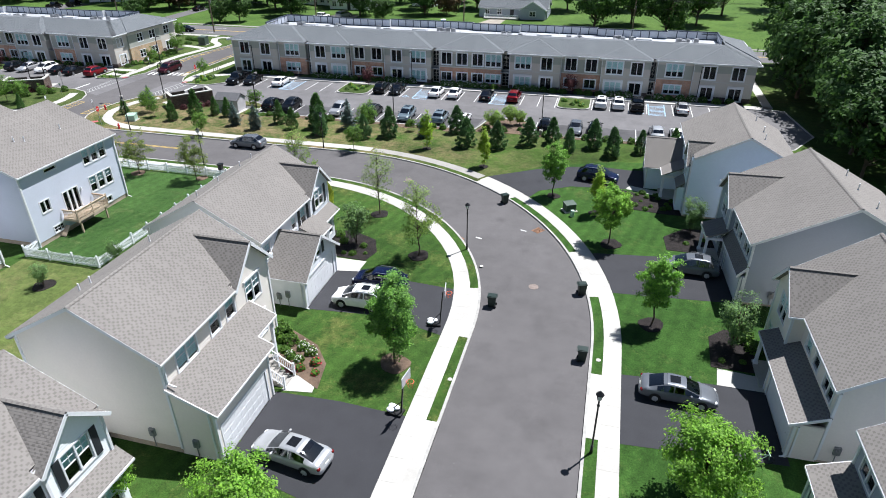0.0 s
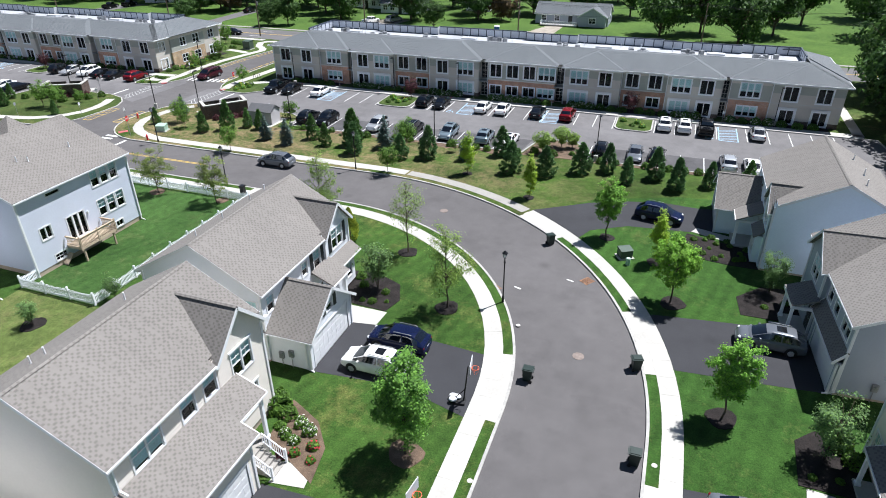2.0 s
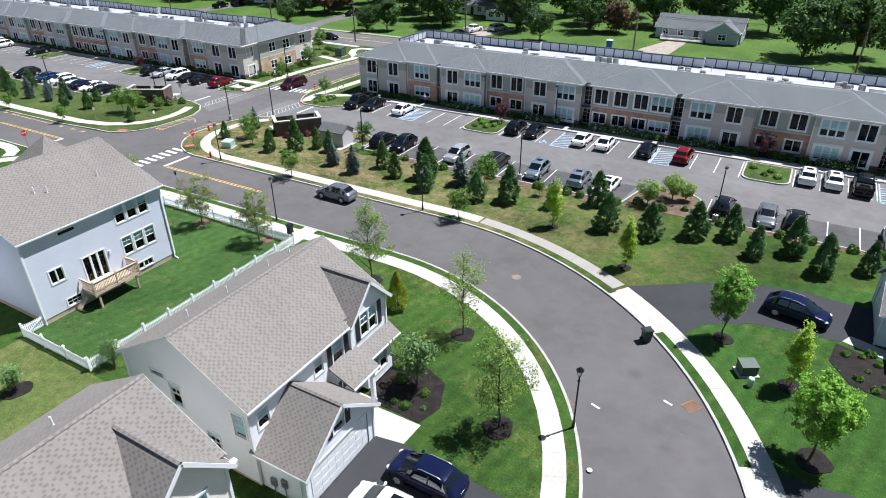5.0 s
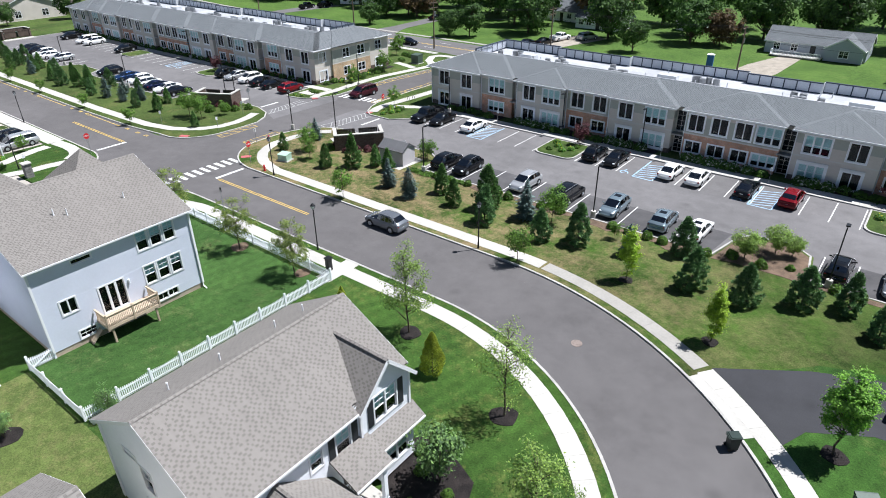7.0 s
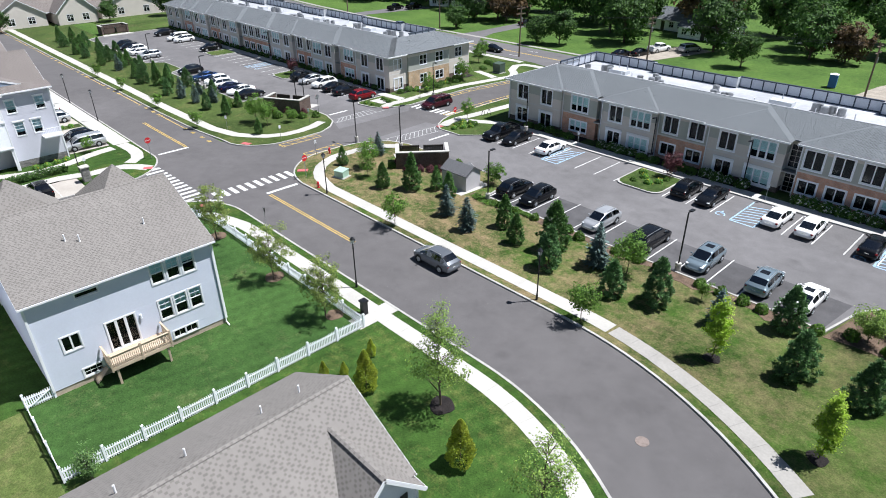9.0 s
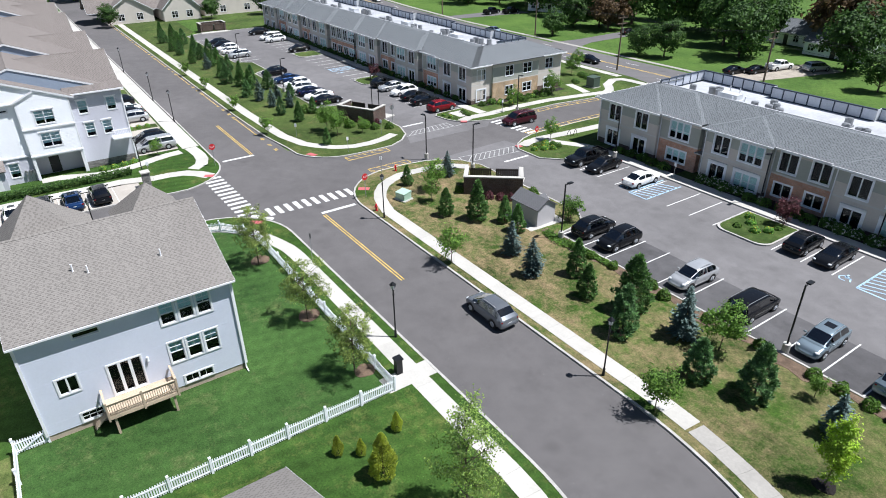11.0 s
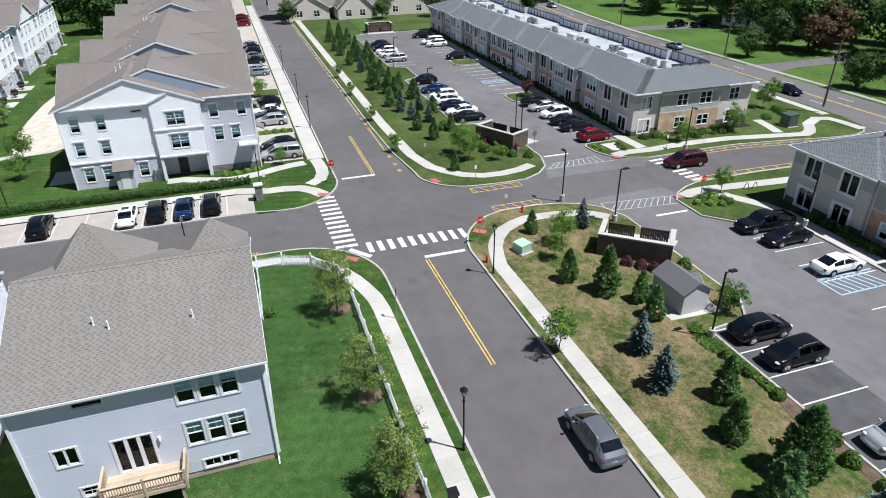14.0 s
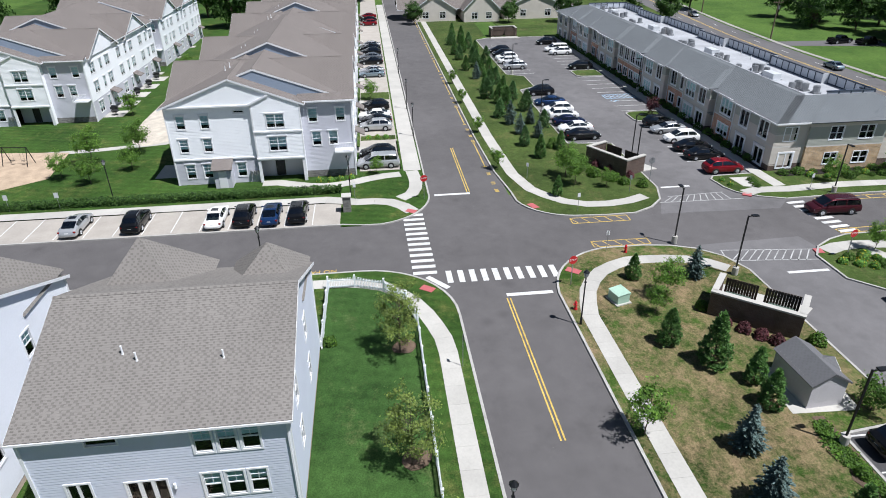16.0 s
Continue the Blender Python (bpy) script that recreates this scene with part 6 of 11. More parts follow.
def house_hip_front(at, label, side, roof, wide=False, eave=5.9, ridge=9.3, grp="detached houses"):
    """House with shaded two-storey front, dark lean-to roof, a gabled bay at the far end.
    wide: the lean-to is deep and runs on over the porch; otherwise the porch has a roof of its own."""
    h = thing("house", label, "house", at, grp)
    X1 = -1.6 if wide else -0.35
    X0 = -11.2 if wide else -13.2
    bx = -0.75 if wide else 0.05
    b0, b1 = (7.0, 11.2) if wide else (6.6, 11.0)
    Y0, Y1 = 0.0, 12.3
    mid = (X0 + X1) / 2
    bm2 = (b1 - b0) / 2
    foundation(h, X0, X1, Y0, Y1, 0.33)
    glazed(h, side, (X1, Y0), (X1, Y1), 0.3, eave - 0.05, [(1.5, 1.6, 3.95, 5.45, WD), (3.9, 0.95, 3.95, 5.45, W2), (5.6, 0.95, 3.95, 5.45, W2)])
    glazed(h, side, (bx, b0), (bx, b1), 0.3, eave - 0.05, [(bm2, 1.7, 3.9, 5.5, WD), (bm2 + 0.9, 1.5, 0.9, 2.5, WD)], peak=(bm2, 7.75))
    side_wall(h, side, (X1, b0), (bx, b0), 0.3, eave - 0.05)
    side_wall(h, side, (bx, b1), (X1, b1), 0.3, eave - 0.05)
    foundation(h, X1 - 0.1, bx, b0, b1, 0.33)
    glazed(h, side, (X0, Y0), (X1, Y0), 0.3, eave - 0.05, [], peak=(mid - X0, ridge - 0.08))
    glazed(h, side, (X1, Y1), (X0, Y1), 0.3, eave - 0.05, [], peak=(X1 - mid, ridge - 0.08))
    side_wall(h, side, (X0, Y1), (X0, Y0), 0.3, eave - 0.05)
    gable_roof(h, X0, X1, Y0, Y1, eave, ridge, "y", roof, 0.35, 0.25)
    gable_roof(h, mid + 1.8, bx + 0.1, b0, b1, eave, 7.9, "x", roof, 0.3, 0.3)
    gx = 0.0
    y1 = 8.85 if wide else 6.45
    roof_slope(h, [(gx + 0.38, -0.15, 2.78), (gx + 0.38, y1, 2.78), (X1, y1, 3.65), (X1, -0.15, 3.65)], roof)
    rails(h, [((gx + 0.38, -0.15, 2.69), (gx + 0.38, y1, 2.69))], 0.09, 0.12, name="gutter")
    rails(h, [((gx + 0.38, y, 2.69), (X1, y, 3.56)) for y in (-0.15, y1)], 0.05, 0.18, name="rake_board")
    side_wall(h, side, (gx, 0), (gx, 6.0), 0.12, 2.7, holes=[(0.5, 5.4, 0.12, 2.35)])
    side_wall(h, side, (X1, 0), (gx, 0), 0.12, 2.7)
    side_wall(h, side, (gx, 6.0), (X1, 6.0), 0.12, 2.7)
    garage_door(h, gx, 0.5, 5.4, 0.13, 2.35)
    if wide:
        px, posts = gx + 0.15, (8.5,)
        rails(h, [((gx + 0.2, 6.0, 2.55), (gx + 0.2, 8.75, 2.55))], 0.16, 0.2, name="porch_beam")
    else:
        px, posts = gx + 1.55, (6.3, 8.6)
        roof_slope(h, [(gx + 1.75, 6.0, 2.85), (gx + 1.75, 8.95, 2.85), (bx, 8.95, 3.55), (bx, 6.0, 3.55)], roof)
        rails(h, [((gx + 1.7, 6.0, 2.70), (gx + 1.7, 8.95, 2.70)), ((gx + 1.7, 6.05, 2.70), (bx, 6.05, 2.70)), ((gx + 1.7, 8.9, 2.70), (bx, 8.9, 2.70))], 0.14, 0.24, name="porch_beam")
    for y in posts:
        bm = bmesh.new()
        box(bm, px - 0.1, px + 0.1, y - 0.1, y + 0.1, 0.1, 2.6)
        box(bm, px - 0.15, px + 0.15, y - 0.15, y + 0.15, 0.28, 0.46)
        part("porch_post", bm, VINYL, h)
    bm = bmesh.new()
    box(bm, X1, px + 0.15, 6.05, 8.9, 0.0, 0.28)
    part("porch_deck", bm, CONCRETE, h)
    entry_door(h, bx + 0.03, 6.9, 7.9, 0.3, 2.4)
    corner_boards(h, [(X0, Y0), (X1, Y0), (X0, Y1), (X1, Y1), (bx, b1), (bx, b0)], 0.3, eave - 0.25)
    corner_boards(h, [(gx, 0), (gx, 6.0)], 0.12, 2.6)
    vents(h, [(mid - 2.4, 3.0, ridge - 1.15), (mid - 2.0, 6.0, ridge - 0.95), (mid - 2.3, 9.5, ridge - 1.1)])
    downspout(h, gx - 0.2, -0.08, 0.1, 2.6)
    meter_box(h, -2.5, -0.09, 1.0, -1)
    return h


def mirrored(build, *args, **kw):
    """The same kind of house built the other way round, front towards -x."""
    MIRRORED[0] = True
    h = build(*args, **kw)
    MIRRORED[0] = False
    return h


house_hall(pose(-19.0, 21.7, 0), "white-sided two-storey house with tan shingle roof and double garage", SIDE_CREAM, SHINGLE)
house_wing(pose(-21.2, 37.2, 0), "pale grey house with gabled garage wing and black shutters", SIDE_PALE, SHINGLE)
house_wing(pose(-19.8, 6.0, 0), "white house with black shutters beside a planted bed", SIDE_WHITE, SHINGLE, 6.3, 9.0)
house_corner(pose(-49.95, 40.3, 0), "blue-grey sided corner house with timber deck over its garden", SIDE_BLUE, SHINGLE)
house_corner(pose(-50.4, 24.6, 0), "pale sided house behind a white fence", SIDE_PALE, SHINGLE)
mirrored(house_hip_front, pose(12.7, 30.3, 0, 0, 0, 1), "beige-sided house with tan shingle roof and shaded porch", SIDE_CREAM, SHINGLE, wide=True)
mirrored(house_hip_front, pose(12.05, 46.6, 0, 0, 0, 3), "grey-sided house with dark porch roofs beside a driveway", SIDE_GREY, SHINGLE)
house_hip_front(pose(12.9, 27.0, 0, 0, 0, 180), "grey house with tan shingle roof at the lawn's edge", SIDE_GREY, SHINGLE, wide=True)
mirrored(house_gable, pose(9.0, 62.2, 0), "ice-blue house with broad gable and low garage wing", SIDE_ICE, SHINGLE)

# ---- apartment buildings ----
BLINDS[0] = False
def apartments(at, label):
    """Two-storey apartment building, 91 m long; local frame: front towards -y, x from 0 to 91."""
    b = thing("apartment_building", label, "apartment building", at, "apartment buildings")
    L, eave, run, rise = 91.0, 6.05, 5.0, 1.75
    WHITE = (VINYL, GLASS)
    # plan of the front: (x0, x1, setback, kind)
    half = [(0.0, 9.2, 0.0, "taupe"), (9.2, 14.7, 0.45, "brick"), (15.7, 23.4, 0.0, "taupe"), (23.4, 30.0, 0.7, "brick"), (30.0, 38.6, 0.0, "taupe")]
    mods = half + [(40.0, 51.0, 0.25, "brick")] + [(L - x1, L - x0, s, k) for x0, x1, s, k in half[::-1]]
    mats = [SIDE_TAUPE, SIDE_SAGE, BRICK_TAN, BRICK_DARK, TRIM_GREY, BRICK_BUFF]
    for x0, x1, s, kind in mods:
        w = x1 - x0
        wins = []
        wide = dict(grid=(1, 1), cols=3, sash=True, wide=0.17, blind=0.62)
        pair = dict(grid=(1, 1), cols=2, sash=False, wide=0.17)
        door = dict(grid=(1, 1), cols=2, sash=False, wide=0.30)
        big = dict(grid=(1, 1), cols=3, sash=True, wide=0.30, blind=0.9)
        if kind == "brick":
            n = 4 if w > 10 else (2 if w > 6 else 1)
            for i in range(n):
                c = w * (i + 0.5) / n
                three = (n == 1) or (n == 4 and i == 3)
                wins.append((c, 2.6 if three else 1.8, 3.5, 5.5, wide if three else pair))
                wins.append((c, 2.6 if three else 1.8, 0.75, 2.15, wide if three else pair))
            bands = [(0.0, 2.95, 2), (2.95, 3.1, 4), (3.1, 5.4, 1)]
        else:
            for i, c in enumerate((w * 0.27, w * 0.73)):
                three = (i == 0) == (x0 > L / 2) if w > 6 else False
                if x0 < 1 or x1 > L - 1:
                    three = False
                wins.append((c, 2.6 if three else 1.8, 3.5, 5.5, wide if three else pair))
                wins.append((c, 2.6 if three else 1.8, 0.55 if three else 0.3, 2.2, big if three else door))
            bands = [(0.0, 0.75, 3), (2.95, 3.1, 4), (4.42, 4.52, 4), (4.52, 5.6, 1)]
        glazed(b, mats, (x0, s), (x1, s), 0.1, eave - 0.05, wins, mats=WHITE, bands=bands, course=0.16, lip=0.010, uv=True)
        # side returns to the recesses
        for x, a, c in ((x0, 2.4, s), (x1, s, 2.4)):
            side_wall(b, mats, (x, a), (x, c), 0.1, eave - 0.05, bands=bands, course=0.16, lip=0.010, uv=True)
        bm = bmesh.new()
        box(bm, x0 + 0.02, x0 + 0.12, s - 0.10, s + 0.0, 0.2, eave - 0.1)
        part("downspout", bm, TRIM, b)
        if kind != "brick":
            for c, wd, sl, hd, o in wins:
                if hd < 3:
                    bm = bmesh.new()
                    box(bm, x0 + c - wd / 2 - 0.3, x0 + c + wd / 2 + 0.3, s - 0.14, s - 0.02, 2.42, 2.62)
                    part("window_head", bm, TRIM, b)
                else:
                    bm = bmesh.new()
                    box(bm, x0 + c - wd / 2 - 0.14, x0 + c + wd / 2 + 0.14, s - 0.03, s - 0.016, 3.16, 3.36)
                    part("window_apron", bm, TRIM_GREY, b)
        bm = bmesh.new()
        box(bm, x0, x1, s - 0.05, s - 0.016, 5.62, 5.98)
        part("frieze", bm, TRIM_GREY, b)
    # recessed stair entries
    for x0, x1 in ((14.7, 15.7), (38.6, 40.0), (51.0, 52.4), (75.3, 76.3)):
        side_wall(b, mats, (x0, 1.2), (x1, 1.2), 0.1, eave - 0.05, holes=[(0.1, x1 - x0 - 0.1, 0.15, 2.3), (0.1, x1 - x0 - 0.1, 2.9, 5.5)], course=0.3, lip=0.01, uv=True)
        for z0, z1 in ((0.15, 2.3), (2.9, 5.5)):
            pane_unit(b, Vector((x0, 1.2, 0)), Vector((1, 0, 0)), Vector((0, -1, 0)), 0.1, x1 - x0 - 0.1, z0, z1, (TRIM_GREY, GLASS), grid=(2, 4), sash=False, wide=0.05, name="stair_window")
        bm = bmesh.new()
        box(bm, x0 - 0.1, x1 + 0.1, 0.0, 1.15, 2.6, 2.75)
        part("entry_canopy", bm, GREY_METAL, b)
    # ends and back
    for x, y0, y1, nx in ((0.0, 14.6, 0.0, -1), (L, 0.0, 19.0, 1)):
        a, c = ((x, y0), (x, y1))
        yl = abs(y1 - y0)
        if nx > 0:
            wins = [(1.9, 1.6, 3.75, 5.35, dict(grid=(1, 1), cols=2, wide=0.09)), (1.9, 1.7, 0.5, 2.2, dict(grid=(1, 1), cols=2, wide=0.2)), (7.4, 1.6, 3.75, 5.35, dict(grid=(1, 1), cols=2, wide=0.09)), (7.4, 1.6, 0.75, 2.15, dict(grid=(1, 1), cols=2, wide=0.09)), (11.2, 1.8, 3.75, 5.35, dict(grid=(1, 1), cols=2, wide=0.09)), (11.2, 1.8, 0.75, 2.15, dict(grid=(1, 1), cols=2, wide=0.09)), (16.2, 1.6, 3.75, 5.35, dict(grid=(1, 1), cols=2, wide=0.09)), (16.2, 1.7, 0.5, 2.2, dict(grid=(1, 1), cols=2, wide=0.2))]
            side_wall(b, mats, (x, 0.0), (x, 4.0), 0.1, eave - 0.05, holes=[(1.9 - 0.8, 1.9 + 0.8, 3.75, 5.35), (1.9 - 0.85, 1.9 + 0.85, 0.5, 2.2)], bands=[(0.0, 1.0, 3), (2.95, 3.1, 4)], course=0.16, lip=0.01, uv=True)
            for c0, wd, sl, hd, o in wins[:2]:
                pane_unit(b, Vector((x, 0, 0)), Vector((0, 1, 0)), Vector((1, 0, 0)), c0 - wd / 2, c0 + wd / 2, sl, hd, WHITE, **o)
            glazed(b, mats, (x + 0.3, 4.0), (x + 0.3, 13.6), 0.1, eave - 0.05, [(c0 - 4.0, wd, sl, hd, o) for c0, wd, sl, hd, o in wins[2:6]], mats=WHITE, bands=[(0.0, 2.95, 5), (2.95, 3.1, 4), (3.1, 5.4, 1)], course=0.16, lip=0.01, uv=True)
            side_wall(b, mats, (x, 4.0), (x + 0.3, 4.0), 0.1, eave - 0.05, bands=[(0.0, 2.95, 5), (3.1, 5.4, 1)], course=0.16, uv=True)
            side_wall(b, mats, (x + 0.3, 13.6), (x, 13.6), 0.1, eave - 0.05, bands=[(0.0, 2.95, 5), (3.1, 5.4, 1)], course=0.16, uv=True)
            glazed(b, mats, (x, 13.6), (x, 19.0), 0.1, eave - 0.05, [(c0 - 13.6, wd, sl, hd, o) for c0, wd, sl, hd, o in wins[6:]], mats=WHITE, bands=[(0.0, 1.0, 3), (2.95, 3.1, 4)], course=0.16, lip=0.01, uv=True)
        else:
            glazed(b, mats, a, c, 0.1, eave - 0.05, [(yl - 2.5, 1.6, 3.75, 5.35, dict(grid=(1, 1), cols=2)), (yl - 2.5, 1.6, 0.6, 2.2, dict(grid=(1, 1), cols=2)), (yl - 9.0, 1.6, 3.75, 5.35, dict(grid=(1, 1), cols=2)), (yl - 9.0, 1.6, 0.6, 2.2, dict(grid=(1, 1), cols=2))], mats=WHITE, bands=[(0.0, 0.75, 3), (2.95, 3.1, 4)], course=0.16, lip=0.01, uv=True)
    side_wall(b, mats, (L, 19.0), (0, 19.0), 0.1, eave + 0.3, course=0.3, uv=True)
    side_wall(b, mats, (0, 19.0), (0, 14.6), 0.1, eave + 0.3, course=0.3, uv=True)
    # hipped front roofs: a base strip, and bays standing forward of it
    def hip(x0, x1, ye):
        r = min(run, (x1 - x0) / 2)
        z1 = eave + rise * r / run
        back = 5.76
        roof_slope(b, [(x0, ye, eave), (x1, ye, eave), (x1 - r, ye + r, z1), (x0 + r, ye + r, z1)] if x1 - x0 > 2 * r + 1e-6 else [(x0, ye, eave), (x1, ye, eave), ((x0 + x1) / 2, ye + r, z1)], SHINGLE_GREY, 0.18)
        roof_slope(b, [(x1, ye, eave), (x1, back - r, eave), (x1 - r, back, z1), (x1 - r, ye + r, z1)], SHINGLE_GREY, 0.18)
        roof_slope(b, [(x0, ye, eave), (x0, back - r, eave), (x0 + r, back, z1), (x0 + r, ye + r, z1)], SHINGLE_GREY, 0.18)
        if x1 - x0 > 2 * r + 0.05:
            bm = bmesh.new()
            slab(bm, [(x0 + r, ye + r), (x1 - r, ye + r), (x1 - r, back), (x0 + r, back)], z1 - 0.1, z1 - 0.002)
            part("roof_cap", bm, SHINGLE_GREY, b, uv=True)
        rails(b, [((x0, ye - 0.03, eave - 0.09), (x1, ye - 0.03, eave - 0.09))], 0.12, 0.17, TRIM, "gutter")
    zr = eave + rise
    roof_slope(b, [(0.6, 0.75, eave + 0.02), (L - 0.6, 0.75, eave + 0.02), (L - 0.6 - run, 0.75 + run, zr + 0.02), (0.6 + run, 0.75 + run, zr + 0.02)], SHINGLE_GREY, 0.18)
    for x0, x1 in ((-0.6, 15.0), (15.4, 39.0), (52.0, 75.6), (76.0, L + 0.6)):
        hip(x0, x1, -0.1)
    hip(39.6, 51.4, -0.3)
    for x0, x1 in ((-0.6, 9.6), (15.4, 23.8), (29.6, 39.0), (52.0, 61.4), (67.2, 75.6), (81.4, L + 0.6)):
        hip(x0, x1, -0.55)
    # end roofs
    roof_slope(b, [(L + 0.6, -0.55, eave), (L + 0.6, 19.6, eave), (L + 0.6 - run, 19.6 - run, zr), (L + 0.6 - run, -0.55 + run, zr)], SHINGLE_GREY, 0.18)
    roof_slope(b, [(L + 0.95, 3.4, eave), (L + 0.95, 14.2, eave), (L + 0.95 - run, 14.2 - run, zr), (L + 0.95 - run, 3.4 + run, zr)], SHINGLE_GREY, 0.18)
    roof_slope(b, [(-0.6, -0.55, eave), (-0.6, 15.2, eave), (-0.6 + run, 15.2 - run, zr), (-0.6 + run, -0.55 + run, zr)], SHINGLE_GREY, 0.18)
    roof_slope(b, [(L + 0.6, 19.6, eave), (L - 12, 19.6, eave), (L - 12 + run, 19.6 - run, zr), (L + 0.6 - run, 19.6 - run, zr)], SHINGLE_GREY, 0.18)
    rails(b, [((L + 0.63, -0.55, eave - 0.09), (L + 0.63, 19.6, eave - 0.09)), ((-0.63, -0.55, eave - 0.09), (-0.63, 15.2, eave - 0.09))], 0.12, 0.17, TRIM, "gutter")
    # ridge line and back of the hips down to the flat roof
    bm = bmesh.new()
    box(bm, 4.9, L - 4.9, 5.74, 5.95, 6.7, zr + 0.06)
    part("roof_curb", bm, MEMBRANE, b)
    bm = bmesh.new()
    box(bm, 4.6, L - 4.7, 5.8, 15.0, 6.3, 6.8)
    part("flat_roof", bm, MEMBRANE, b, "white flat roof membrane")
    # slate-coloured parapet in stepped lengths, pale posts between its panels
    runs = [((4.3, 5.9), (4.3, 14.8)), ((4.3, 14.8), (14.5, 14.8)), ((14.5, 13.9), (26.5, 13.9)), ((26.5, 14.8), (43.0, 14.8)), ((43.0, 13.9), (52.0, 13.9)), ((52.0, 14.8), (66.0, 14.8)), ((66.0, 13.9), (78.0, 13.9)), ((78.0, 14.8), (L - 4.6, 14.8)), ((L - 4.6, 14.8), (L - 4.6, 8.5))]
    par = new("parapet")
    par.parent = b
    for p, q in runs:
        p, q = Vector((*p, 0)), Vector((*q, 0))
        k = max(1, round((q - p).length / 1.55))
        d = (q - p).normalized()
        for i in range(k):
            s0, s1 = p.lerp(q, i / k), p.lerp(q, (i + 1) / k)
            bm = bmesh.new()
            beam(bm, s0 + UP * 7.42 + d * 0.06, s1 + UP * 7.42 - d * 0.06, 0.10, 1.35)
            part("parapet_panel", bm, PARAPET, par)
            bm = bmesh.new()
            box(bm, s0.x - 0.075, s0.x + 0.075, s0.y - 0.09, s0.y + 0.09, 6.7, 8.12)
            part("parapet_post", bm, SLATE, par)
        bm = bmesh.new()
        beam(bm, p + UP * 8.10, q + UP * 8.10, 0.2, 0.15)
        part("coping", bm, SLATE, par)
        bm = bmesh.new()
        beam(bm, p + UP * 6.84, q + UP * 6.84, 0.16, 0.14)
        part("parapet_foot", bm, SLATE, par)
    for x in (14.5, 26.5, 43.0, 52.0, 66.0, 78.0):
        bm = bmesh.new()
        beam(bm, (x, 13.85, 7.42), (x, 14.85, 7.42), 0.10, 1.4)
        part("parapet_return", bm, PALE_METAL, par)
    # rooftop plant
    rng = random.Random(5)
    for cx in (9.0, 18.0, 27.5, 38.5, 51.5, 62.0, 71.0, 81.0):
        for k in range(5):
            x, y = cx + rng.uniform(-1.8, 1.8), 8.0 + rng.uniform(-1.2, 2.2)
            bm = bmesh.new()
            box(bm, x - 0.45, x + 0.45, y - 0.45, y + 0.45, 6.8, 7.0)
            tube(bm, (x, y, 7.0), (x, y, 7.75), 0.42, 0.42, 14)
            tube(bm, (x, y, 7.75), (x, y, 7.8), 0.3, 0.3, 12)
            part("condenser", bm, GREY_METAL, b, "grey rooftop condenser")
    for i in range(18):
        x, y = rng.uniform(7, L - 8), rng.uniform(7.5, 13.0)
        bm = bmesh.new()
        tube(bm, (x, y, 6.8), (x, y, 7.5), 0.06, 0.06, 6)
        part("vent_pipe", bm, TRIM, b)
    for x in (12.0, 34.0, 57.0, 74.0):
        bm = bmesh.new()
        box(bm, x - 1.3, x + 1.3, 8.6, 9.8, 6.95, 7.6)
        box(bm, x - 1.5, x + 1.5, 8.5, 9.9, 6.8, 6.95)
        part("roof_unit", bm, PALE_METAL, b, "pale rooftop air unit")
    return b


APT = apartments(pose(-68.9, 106.9, 0), "long two-storey taupe and brick apartment building with grey roof")
copy_thing(APT, pose(-183.4, 103.35, 0))


